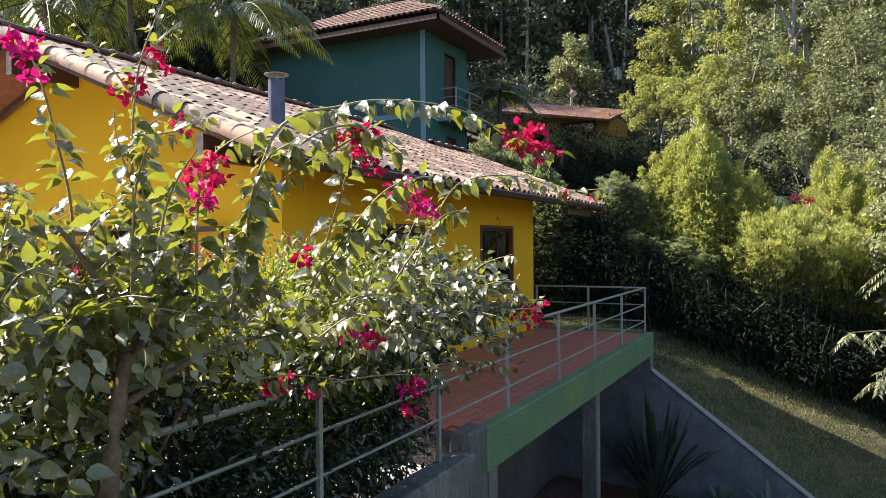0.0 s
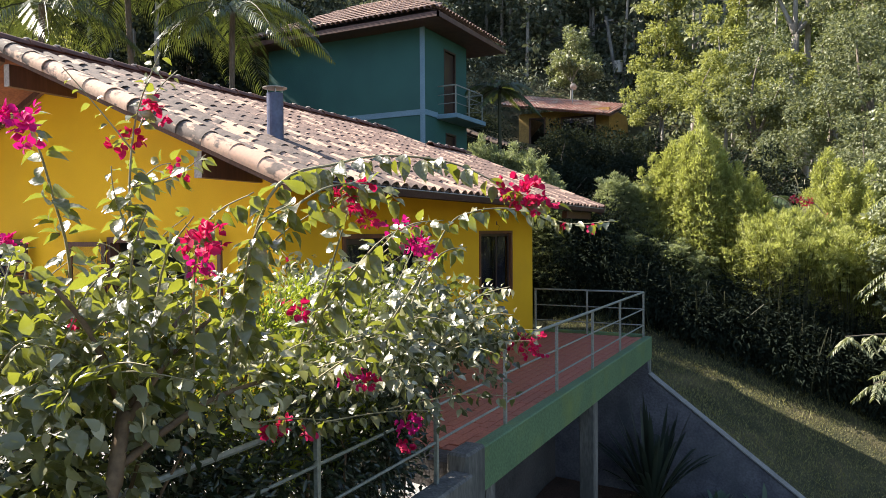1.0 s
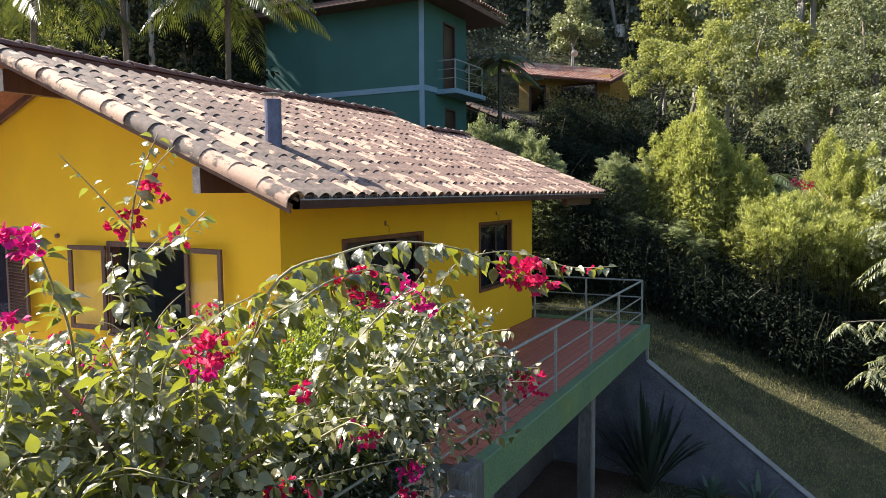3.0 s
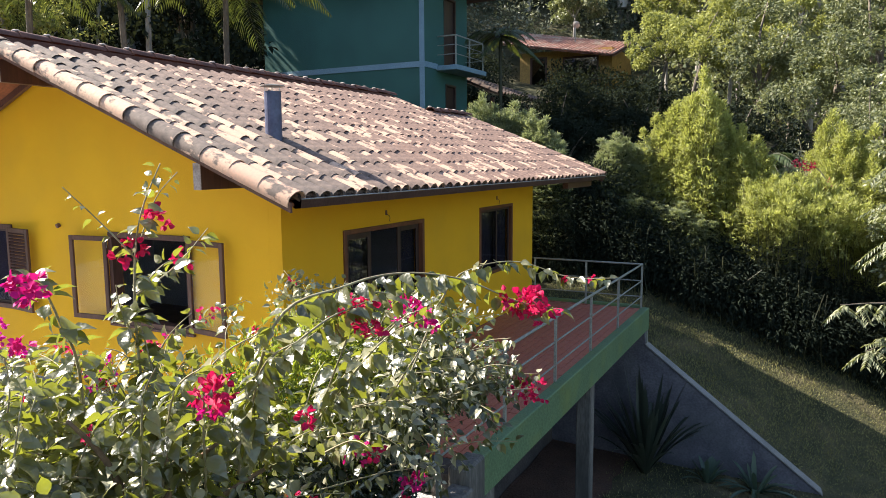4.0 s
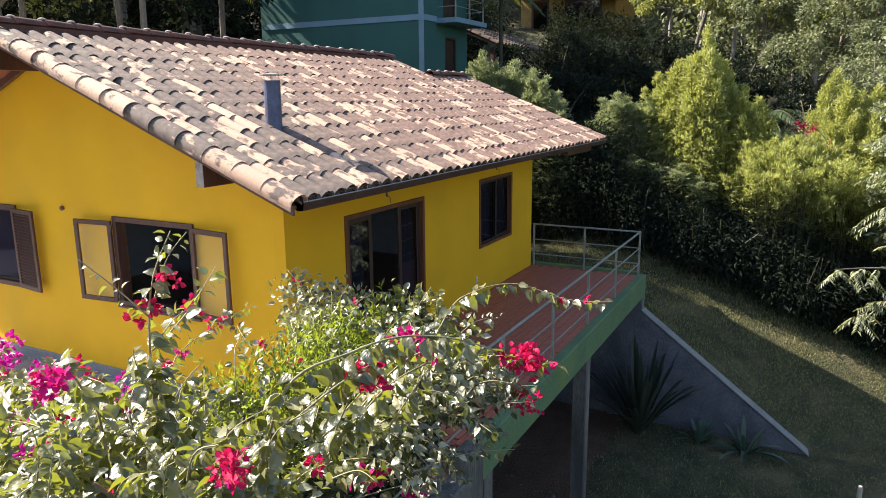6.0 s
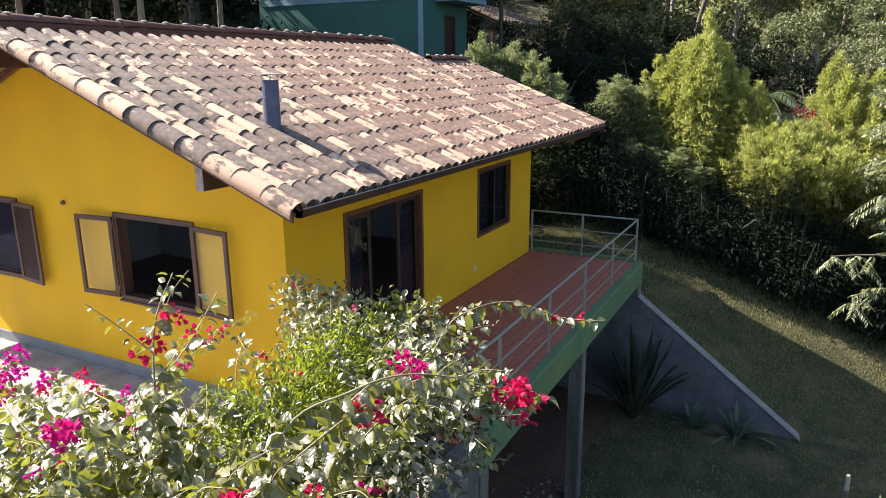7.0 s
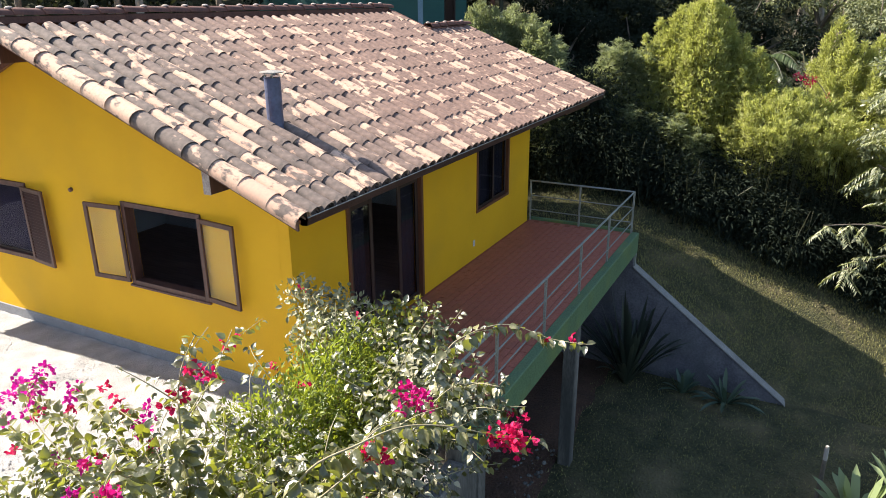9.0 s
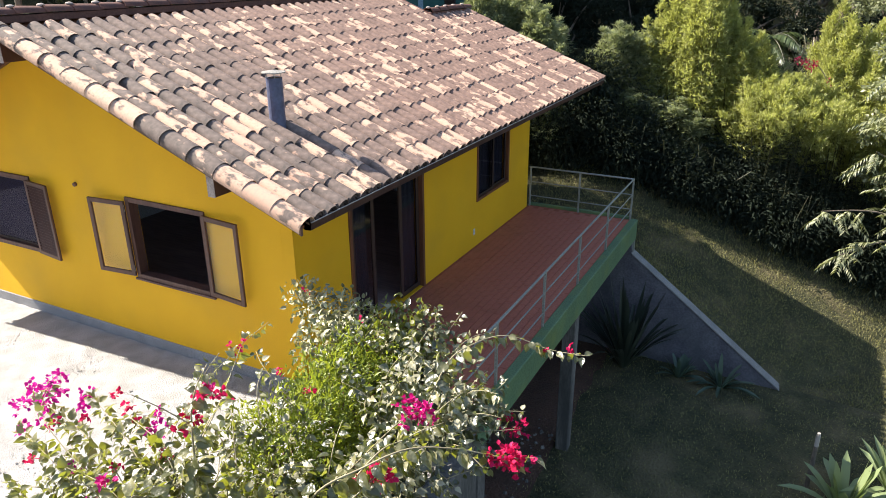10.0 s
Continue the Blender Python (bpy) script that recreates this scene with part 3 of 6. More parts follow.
def frame_bm(along, at, a0, a1, z0, z1, w, d, bottom=True):
    """A rectangular frame in a wall's plane. at: where its outer face lies across the wall."""
    bm = bmesh.new()
    bars = [(a0, a0 + w, z0, z1), (a1 - w, a1, z0, z1), (a0 + w, a1 - w, z1 - w, z1)] + ([(a0 + w, a1 - w, z0, z0 + w)] if bottom else [])
    for p, q, r, s in bars:
        if along == 0:
            add_box(bm, (p, at, r), (q, at + d, s), 0.004)
        else:
            add_box(bm, (at, p, r), (at + d, q, s), 0.004)
    return bm


# front door: sliding leaves in a wide brown frame
door = local(part("door", frame_bm(0, -0.025, DOOR[0], DOOR[1], 0.0, DOOR[3], 0.06, 0.11, False), M_FRAME, house, "wide red-brown door frame with glazed sliding leaves, open in the middle"), house)
for a0, a1, y in ((DOOR[0] + 0.065, DOOR[0] + 0.66, 0.012), (2.58, DOOR[1] - 0.065, 0.045)):
    lf = local(part("leaf", frame_bm(0, y, a0, a1, 0.02, DOOR[3] - 0.065, 0.075, 0.030), M_LEAF, door), house)
    pn = local(part("pane", box((a0 + 0.075, y + 0.012, 0.095), (a1 - 0.075, y + 0.018, DOOR[3] - 0.14)), M_FRONT, door, "dark reflecting glass"), house)
    pn.visible_shadow = False


def drape(x0, x1, y, z0, z1, parent):
    """A thin grey curtain hanging in small folds behind a pane."""
    bm = bmesh.new()
    n = int((x1 - x0) / 0.03)
    rows_ = [[bm.verts.new((x0 + (x1 - x0) * k / n, y + 0.012 * (k % 2) + 0.006 * math.sin(k * 1.7), z)) for z in (z0, z1)] for k in range(n + 1)]
    for a, b in zip(rows_, rows_[1:]):
        bm.faces.new((a[0], b[0], b[1], a[1]))
    local(part("curtain", bm, M_CURTAIN, parent, "dark grey curtain"), house)


drape(DOOR[0] + 0.08, DOOR[0] + 0.60, 0.12, 0.04, 2.04, door)
drape(2.66, DOOR[1] - 0.08, 0.12, 0.04, 2.04, door)
# front window
win = local(part("window", frame_bm(0, -0.02, *WIN, 0.055, 0.10), M_FRAME, house, "red-brown framed two-leaf sliding window"), house)
for a0, a1, y in ((WIN[0] + 0.058, 6.12, 0.008), (6.03, WIN[1] - 0.058, 0.042)):
    local(part("sash", frame_bm(0, y, a0, a1, WIN[2] + 0.058, WIN[3] - 0.058, 0.045, 0.03), M_LEAF, win), house)
    pn = local(part("pane", box((a0 + 0.045, y + 0.010, WIN[2] + 0.103), (a1 - 0.045, y + 0.016, WIN[3] - 0.103)), M_FRONT, win, "dark reflecting glass"), house)
    pn.visible_shadow = False
drape(WIN[0] + 0.07, WIN[1] - 0.07, 0.115, WIN[2] + 0.03, WIN[3] - 0.03, win)
# gable window with two glazed casements thrown open against the wall
gw = local(part("window", frame_bm(1, -0.025, *GWIN, 0.07, 0.15), M_WOOD, house, "brown framed window with its casements thrown open"), house)
local(part("sill", box((-0.045, GWIN[0] - 0.03, GWIN[2] - 0.028), (-0.002, GWIN[1] + 0.03, GWIN[2] + 0.004), 0.006), M_FASCIA, gw), house)


def casement(name, hinge_y, way, z0, z1, w, x0, swing, parent, louvred=False):
    """A leaf on a side hinge, opened outwards. way: along +y or -y from the hinge."""
    bm = bmesh.new()
    fw = 0.062
    for p, q, r, s in ((0, fw, z0, z1), (w - fw, w, z0, z1), (fw, w - fw, z1 - fw, z1), (fw, w - fw, z0, z0 + fw)):
        add_box(bm, (-0.018, p, r), (0.018, q, s), 0.004)
    m = Matrix.Translation((x0, hinge_y, 0)) @ Matrix.Rotation(swing, 4, "Z") @ Matrix.Diagonal((1, way, 1, 1))
    bmesh.ops.transform(bm, matrix=m, verts=bm.verts)
    cs = local(part(name, bm, M_WOOD, parent), house)
    if louvred:
        k = z0 + fw + 0.02
        while k < z1 - fw - 0.01:
            b2 = bmesh.new()
            add_box(b2, (-0.023, fw, k - 0.004), (0.023, w - fw, k + 0.004))
            bmesh.ops.transform(b2, matrix=m @ Matrix.Translation((0, 0, k)) @ Matrix.Rotation(-0.75, 4, "Y") @ Matrix.Translation((0, 0, -k)), verts=b2.verts)
            local(part("slat", b2, M_WOOD, parent), house)
            k += 0.047
    else:
        b2 = box((-0.003, fw, z0 + fw), (0.003, w - fw, z1 - fw))
        bmesh.ops.transform(b2, matrix=m, verts=b2.verts)
        pn = local(part("pane", b2, M_GLASS, parent), house)
        pn.visible_shadow = False
    return cs


casement("casement", GWIN[1] - 0.01, 1, 0.90, 2.02, 0.66, -0.05, 0.10, gw)
casement("casement", GWIN[0] + 0.01, -1, 0.90, 2.04, 0.66, -0.05, -0.10, gw)
for yy in (GWIN[1], GWIN[0]):
    for zz in (1.02, 1.92):
        local(part("hinge", tube([(-0.055, yy, zz - 0.05), (-0.055, yy, zz + 0.05)], 0.013, 6), M_STEEL, gw), house)
gw2 = local(part("window", frame_bm(1, -0.025, *GWIN2, 0.07, 0.15), M_WOOD, house, "brown framed window with a louvred shutter ajar"), house)
local(part("sash", frame_bm(1, 0.03, GWIN2[0] + 0.07, GWIN2[1] - 0.07, GWIN2[2] + 0.07, GWIN2[3] - 0.07, 0.035, 0.03), M_LEAF, gw2), house)
pn = local(part("pane", box((0.04, GWIN2[0] + 0.105, GWIN2[2] + 0.105), (0.046, GWIN2[1] - 0.105, GWIN2[3] - 0.105)), M_PANE, gw2, "dark reflecting glass"), house)
pn.visible_shadow = False
local(part("blind", box((0.075, GWIN2[0] + 0.072, GWIN2[2] + 0.072), (0.085, GWIN2[1] - 0.072, GWIN2[3] - 0.072)), M_BACKING, gw2, "slate-coloured sheet added behind the glass to darken the pane"), house)
casement("louvred_shutter", GWIN2[0] + 0.04, -1, 0.87, 2.06, 0.60, -0.06, -0.12, gw2, True)

# small things on the walls
for x, z in ((2.19, 2.26), (6.08, 2.28)):
    t = thing("wall_hook", (x, -0.02, z), "small rusty lamp bracket on the yellow wall", "bracket", "", "brackets on the front wall")
    local(part("plate", box((x - 0.02, -0.012, z - 0.035), (x + 0.02, -0.001, z + 0.035), 0.003), M_FASCIA, t), t)
    local(part("wire", tube(smooth_line([(x, -0.012, z - 0.02), (x + 0.02, -0.05, z - 0.05), (x + 0.05, -0.03, z - 0.11), (x + 0.09, -0.012, z - 0.13)]), 0.004, 4), M_DARK, t), t)
t = thing("wall_lamp_base", (0, 3.92, 2.13), "small brown lamp base on the yellow gable", "lamp")
local(part("base", tube([(-0.001, 3.92, 2.13), (-0.04, 3.92, 2.12)], 0.032, 8), M_FASCIA, t), t)
t = thing("wall_socket", (5.20, 0, 0.31), "white socket plate on the yellow wall", "socket")
local(part("plate", box((5.165, -0.012, 0.25), (5.235, -0.001, 0.37), 0.004), M_WHITE, t), t)

# ---- roof ----
X0, X1, X2 = -1.0, 7.95, 9.85
EAVE_F, EAVE_R, PORCH_Y = -1.0, 8.46, 2.47


def slope_slab(x0, x1, y0, y1, under, thick):
    """A sloping board under the tiles, between two lines of y."""
    bm = bmesh.new()
    vs = [bm.verts.new((x, y, crest(y) - under - k)) for k in (0, thick) for y in (y0, y1) for x in (x0, x1)]
    for q in ((0, 1, 3, 2), (4, 6, 7, 5), (0, 4, 5, 1), (2, 3, 7, 6), (0, 2, 6, 4), (1, 5, 7, 3)):
        bm.faces.new([vs[i] for i in q])
    return bm


roof = local(part("roof", slope_slab(X0 - 0.004, X1, EAVE_F + 0.03, RIDGE_Y, 0.135, 0.03), M_SOFFIT, house, "weathered clay tile roof on dark rafters"), house)
local(part("rear_boarding", slope_slab(X0 - 0.004, X1, RIDGE_Y + 0.001, EAVE_R - 0.03, 0.135, 0.03), M_SOFFIT, roof), house)
local(part("porch_boarding", slope_slab(X1 + 0.001, X2 - 0.03, EAVE_F + 0.03, PORCH_Y, 0.135, 0.03), M_SOFFIT, roof), house)
for k in range(14):
    x = X0 + 0.08 + k * (X2 - X0 - 0.16) / 13
    y1 = RIDGE_Y - 0.05 if x < X1 else PORCH_Y
    local(part("rafter", slope_slab(x - 0.03, x + 0.03, EAVE_F + 0.30, y1, 0.166, 0.06), M_WOOD, roof), house)
    if x < X1:
        local(part("rafter", slope_slab(x - 0.03, x + 0.03, RIDGE_Y + 0.05, EAVE_R - 0.06, 0.166, 0.09), M_WOOD, roof), house)
# purlins run out under the verge
for y in (0.30, RIDGE_Y, 6.7):
    z = crest(y) - (0.27 if y != RIDGE_Y else 0.31)
    local(part("purlin", box((-0.90, y - 0.05, z - 0.27), (-0.001, y + 0.05, z), 0.004), M_WOOD, roof), house)
    local(part("purlin_end", box((-0.906, y - 0.052, z - 0.272), (-0.901, y + 0.052, z + 0.002)), M_MORTAR, roof), house)
local(part("barge_board", slope_slab(X0 - 0.035, X0 - 0.005, EAVE_F + 0.0, RIDGE_Y, 0.115, 0.095), M_FASCIA, roof), house)
local(part("barge_board", slope_slab(X0 - 0.035, X0 - 0.005, RIDGE_Y + 0.001, EAVE_R, 0.115, 0.115), M_FASCIA, roof), house)
local(part("barge_board", slope_slab(X2 - 0.03, X2, EAVE_F + 0.0, PORCH_Y, 0.115, 0.115), M_FASCIA, roof), house)
# porch beams
for y in (-0.75, 2.3):
    local(part("beam", box((7.9, y - 0.06, crest(y) - 0.42), (X2 - 0.25, y + 0.06, crest(y) - 0.27), 0.006), M_WOOD, roof), house)
# porch rear slope
bm = bmesh.new()
pz = crest(PORCH_Y)
vs = [bm.verts.new(p) for p in ((X1 + 0.002, PORCH_Y, pz - 0.10), (X2, PORCH_Y, pz - 0.10), (X2, 5.8, pz - 0.10 - 3.33 * SLOPE), (X1 + 0.002, 5.8, pz - 0.10 - 3.33 * SLOPE))]
f = bm.faces.new(vs)
bmesh.ops.solidify(bm, geom=[f], thickness=0.04)
local(part("porch_rear", bm, M_RIDGE, roof), house)
# gutter: a brown half-round channel with a bright rim
bm = bmesh.new()
prof = [(0.0, 0.0), (-0.004, -0.07), (-0.03, -0.085), (-0.098, -0.078), (-0.108, 0.004)]
ez = crest(EAVE_F) - 0.092
ra = [bm.verts.new((X0 + 0.06, EAVE_F + 0.05 + y, ez + z)) for y, z in prof]
rb = [bm.verts.new((X2 - 0.02, EAVE_F + 0.05 + y, ez + z)) for y, z in prof]
fs = [bm.faces.new((ra[k], ra[k + 1], rb[k + 1], rb[k])) for k in range(4)] + [bm.faces.new(ra)]
bmesh.ops.solidify(bm, geom=fs, thickness=0.004)
local(part("gutter", bm, M_FASCIA, roof, "brown painted metal gutter"), house)
local(part("gutter_rim", tube([(X0 + 0.06, EAVE_F - 0.058, ez + 0.006), (X2 - 0.02, EAVE_F - 0.058, ez + 0.006)], 0.007, 5), M_CAP, roof), house)


local(part("eave_filler", box((X0 + 0.10, EAVE_F - 0.012, crest(EAVE_F) - 0.134), (X2 - 0.10, EAVE_F + 0.02, crest(EAVE_F) - 0.040)), M_CLAY_SHADE, roof, "clay closing strip under the eave tiles"), house)


def cap_arrays(r0, r1, length, seg=6, lift=0.018, wall=0.016, flat=0.86, over=0.0, mouth=0.12):
    """A barrel tile, lower end at the origin, running up along +y; its arch stands on z=0."""
    v, f = [], []

    def arc(rr, y, dz, squash=1.0):
        i = len(v)
        angles = [-over + (math.pi + 2 * over) * k / seg for k in range(seg + 1)]
        v.extend((rr * math.cos(a), y, rr * flat * squash * math.sin(a) + dz) for a in angles)
        return i

    lip = arc(r1, 0.0, lift)
    top = arc(r0, length, 0.0)
    lip2, inn = arc(r1, 0.0, lift), arc(r1 - wall, 0.0, lift)
    inn2, deep = arc(r1 - wall, 0.0, lift), arc(r1 - wall * 1.6, mouth, lift * 0.6 - 0.004, 0.93)
    for k in range(seg):
        f.append((lip + k, top + k, top + k + 1, lip + k + 1))
        f.append((inn + k, lip2 + k, lip2 + k + 1, inn + k + 1))
        f.append((deep + k, inn2 + k, inn2 + k + 1, deep + k + 1))
    return np.array(v), np.array(f)


def slope_frame(x, u, down_from, sign, w=0.0):
    """The pose of a tile on a slope, u metres up the slope from its eave."""
    y = down_from + sign * u * math.cos(PITCH)
    z = crest(y) - 0.088 + w
    turn = Matrix.Rotation(0 if sign > 0 else math.pi, 4, "Z") @ Matrix.Rotation(PITCH, 4, "X")
    return Matrix.Translation((x, y, z)) @ turn


TV, TF = cap_arrays(0.088, 0.096, 0.45, 6, 0.004, 0.008, 0.90, 0.0, 0.04)
TILE_MESH = arrays_mesh("tile", TV, TF, True)
TILE_MESH.materials.append(M_TILE)
PITCH_X, EXPOSE = 0.222, 0.383
TILE_JOBS, TILE_REST = [], []
len_f = (RIDGE_Y - EAVE_F) / math.cos(PITCH)
rows_f = int(len_f / EXPOSE)
cols = int((X2 - X0 - 0.10) / PITCH_X)
for r in range(rows_f):
    for c in range(cols):
        x = X0 + 0.22 + c * PITCH_X + RNG.normal(0, 0.005)
        u = r * EXPOSE - 0.03 + RNG.normal(0, 0.008)
        y = EAVE_F + u * math.cos(PITCH)
        if x > X2 - 0.12 or (x > X1 - 0.05 and y > PORCH_Y - 0.25):
            continue
        m = slope_frame(x, u, EAVE_F, 1, RNG.normal(0, 0.003)) @ Matrix.Rotation(RNG.normal(0, 0.018), 4, "Z")
        (TILE_JOBS if x < 3.1 and y < 2.6 and len(TILE_JOBS) < 300 else TILE_REST).append(m)
rows_r = int((EAVE_R - RIDGE_Y) / math.cos(PITCH) / EXPOSE)
for r in range(rows_r):
    for c in range(int((X1 - X0 - 0.1) / PITCH_X)):
        TILE_REST.append(slope_frame(X0 + 0.22 + c * PITCH_X, r * EXPOSE - 0.03, EAVE_R, -1))


def joined(mats, tv, tf):
    ms = np.array([np.array(m) for m in mats])
    h = np.concatenate([tv, np.ones((len(tv), 1))], 1)
    v = np.einsum("nij,kj->nki", ms, h)[:, :, :3]
    f = tf[None] + (np.arange(len(mats)) * len(tv))[:, None, None]
    return v.reshape(-1, 3), f.reshape(-1, tf.shape[1])


v, f = joined(TILE_REST, TV, TF)
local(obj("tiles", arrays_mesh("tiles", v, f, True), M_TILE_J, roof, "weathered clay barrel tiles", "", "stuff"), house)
# channel tiles between the barrels: hollow troughs, their shade put into a darker clay
cv_, cf_ = [], []
seg = 4
for k in range(seg + 1):
    a = math.pi * k / seg
    for y, w in ((0.0, 0.010), (0.45, -0.004)):
        cv_.append((0.085 * math.cos(a), y, -0.055 * math.sin(a) + 0.03 + w))
for k in range(seg):
    cf_.append((2 * k, 2 * k + 1, 2 * k + 3, 2 * k + 2))
CH = []
for r in range(rows_f):
    for c in range(cols + 1):
        x = X0 + 0.22 + (c - 0.5) * PITCH_X
        u = r * EXPOSE - 0.05
        y = EAVE_F + u * math.cos(PITCH)
        if x < X2 - 0.05 and not (x > X1 - 0.05 and y > PORCH_Y - 0.25):
            CH.append(slope_frame(x, u, EAVE_F, 1, -0.004))
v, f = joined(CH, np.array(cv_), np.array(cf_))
local(obj("channel_tiles", arrays_mesh("channel_tiles", v, f, True), M_CLAY_SHADE, roof, "hollow channel tiles, shade between the barrels in their colour", "", "stuff"), house)
# verge tiles, larger, laid over the barge
VV, VF = cap_arrays(0.114, 0.126, 0.46, 10, 0.007, 0.010, 0.86, 0.55, 0.04)
VERGE_MESH = arrays_mesh("verge_tile", VV, VF, True)
VERGE_MESH.materials.append(M_VERGE)
for r in range(rows_f + 1):
    ob = obj("verge_tile", VERGE_MESH, None, roof)
    ob.matrix_basis = slope_frame(X0 + 0.0, r * EXPOSE - 0.05, EAVE_F, 1, -0.004) @ Matrix.Rotation(RNG.normal(0, 0.02), 4, "Z")
    local(ob, house)
for r in range(5, rows_r + 1):
    ob = obj("verge_tile", VERGE_MESH, None, roof)
    ob.matrix_basis = slope_frame(X0 + 0.02, r * EXPOSE - 0.05, EAVE_R, -1, 0.006)
    local(ob, house)
for r in range(int((PORCH_Y - EAVE_F) / math.cos(PITCH) / EXPOSE) + 1):
    ob = obj("verge_tile", VERGE_MESH, None, roof)
    ob.matrix_basis = slope_frame(X2 - 0.05, r * EXPOSE - 0.05, EAVE_F, 1, 0.0)
    local(ob, house)
# ridge tiles along x with a bump of mortar at each joint
RV, RF = cap_arrays(0.105, 0.120, 0.45, 8, 0.010, 0.012, 0.72, 0.0, 0.05)
RIDGE_MESH = arrays_mesh("ridge_tile", RV, RF, True)
RIDGE_MESH.materials.append(M_RIDGE)
mort = bmesh.new()
bmesh.ops.create_uvsphere(mort, u_segments=8, v_segments=5, radius=0.05)
MORTAR_MESH = bpy.data.meshes.new("mortar")
mort.to_mesh(MORTAR_MESH)
mort.free()
MORTAR_MESH.materials.append(M_MORTAR)


def ridge_run(x0, x1, y, z):
    k = x0
    while k < x1 - 0.1:
        ob = obj("ridge_tile", RIDGE_MESH, None, roof)
        ob.matrix_basis = Matrix.Translation((k, y, z + RNG.normal(0, 0.005))) @ Matrix.Rotation(-math.pi / 2, 4, "Z")
        local(ob, house)
        ob = obj("mortar", MORTAR_MESH, None, roof)
        ob.matrix_basis = Matrix.Translation((k + 0.01, y + RNG.normal(0, 0.01), z + 0.088)) @ Matrix.Diagonal((1.1, 1.0, 0.5, 1))
        local(ob, house)
        k += 0.40
    local(part("ridge_bed", box((x0, y - 0.10, z - 0.10), (x1, y + 0.10, z - 0.01), 0.01), M_RIDGE, roof), house)


ridge_run(X0 - 0.05, X1 + 0.05, RIDGE_Y, RIDGE_Z - 0.03)
ridge_run(X1 + 0.06, X2 + 0.02, PORCH_Y, crest(PORCH_Y) - 0.01)
bm = slope_slab(X1 - 0.02, X1 + 0.10, PORCH_Y - 0.1, RIDGE_Y, 0.02, 0.10)
local(part("verge_mortar", bm, M_RIDGE, roof), house)

# flue through the roof
chim = thing("chimney", (0.43, 0.43, 3.0), "blue-grey metal flue with a pale rain cap", "chimney")
cz = crest(0.43)
local(part("pipe", tube([(0.43, 0.43, cz - 0.15), (0.43, 0.43, 3.79)], 0.098, 20), M_CHIM, chim, smooth=False), chim)
for k in range(4):
    a = math.pi / 4 + k * math.pi / 2
    px_, py_ = 0.43 + 0.085 * math.cos(a), 0.43 + 0.085 * math.sin(a)
    local(part("strut", tube([(px_, py_, 3.77), (px_, py_, 3.85)], 0.006, 4), M_STEEL, chim), chim)
local(part("cap", tube([(0.43, 0.43, 3.848), (0.43, 0.43, 3.858), (0.43, 0.43, 3.878)], [0.145, 0.145, 0.02], 20), M_CAP, chim, "pale metal rain cap"), chim)


# ---- the green house up the slope ----
green = thing("green_house", (17, 10, 3), "two-storey blue-green house with a balcony and tiled roof", "house")
GX0, GX1, GY0, GY1 = 14.3, 17.5, 6.10, 12.6
local(part("wall", box((GX0, GY0 + 0.16, 2.0), (GX0 + 0.15, GY1, 9.0)), M_TEAL, green), green)
local(part("wall", wall_grid(0, GY0, GY0 + 0.15, GX0, GX1, 2.0, 9.0, [(15.7, 16.6, 6.16, 8.5), (15.8, 16.6, 3.6, 5.6)]), M_TEAL, green), green)
local(part("wall", box((GX1 - 0.15, GY0 + 0.16, 2.0), (GX1, GY1, 9.0)), M_TEAL, green), green)
local(part("wall", box((GX0, GY1 + 0.001, 2.0), (GX1, GY1 + 0.15, 9.0)), M_TEAL, green), green)
local(part("floor_band", box((GX0 - 0.03, GY0 - 0.03, 6.02), (GX0 - 0.003, GY1, 6.20)), M_TEAL2, green, "pale blue storey band"), green)
local(part("floor_band", box((GX0, GY0 - 0.03, 6.02), (15.2, GY0 - 0.003, 6.20)), M_TEAL2, green), green)
for z0, z1 in ((2.0, 6.02), (6.201, 9.0)):
    local(part("corner_pilaster", box((GX0 - 0.028, GY0 - 0.028, z0), (GX0 - 0.004, GY0 + 0.15, z1)), M_TEAL2, green, "pale blue corner pilaster"), green)
for zc0, zc1 in ((6.17, 8.5), (3.6, 5.6)):
    d = local(part("door", frame_bm(0, GY0 - 0.02, 15.7 if zc0 > 5 else 15.8, 16.6, zc0, zc1, 0.07, 0.12), M_LEAF, green, "dark wooden balcony door"), green)
    local(part("leaf", box((15.78, GY0 + 0.06, zc0 + 0.03), (16.53, GY0 + 0.10, zc1 - 0.08)), M_LEAF, d), green)
local(part("balcony_slab", box((15.15, 5.32, 5.98), (17.5, 6.249, 6.14), 0.01), M_TEAL2, green, "pale blue balcony slab"), green)
for x in (15.25, 16.3, 17.4):
    local(part("baluster", box((x - 0.02, 5.40, 6.14), (x + 0.02, 5.44, 7.08)), M_RAIL, green), green)
local(part("baluster", box((17.38, 6.19, 6.14), (17.42, 6.23, 7.08)), M_RAIL, green), green)
for z, r_ in ((7.10, 0.025), (6.80, 0.014), (6.50, 0.014)):
    local(part("balcony_rail", tube([(15.25, 6.24, z), (15.25, 5.42, z), (17.40, 5.42, z), (17.40, 6.24, z)], r_, 5), M_RAIL, green), green)
# hip roof with deep eaves
bm = bmesh.new()
ex0, ex1, ey0, ey1, ez_, rz_ = 13.5, 18.9, 5.15, 13.6, 9.06, 10.45
e_ = [bm.verts.new(p) for p in ((ex0, ey0, ez_), (ex1, ey0, ez_), (ex1, ey1, ez_), (ex0, ey1, ez_))]
r_ = [bm.verts.new(p) for p in ((16.2, 7.9, rz_), (16.2, 10.9, rz_))]
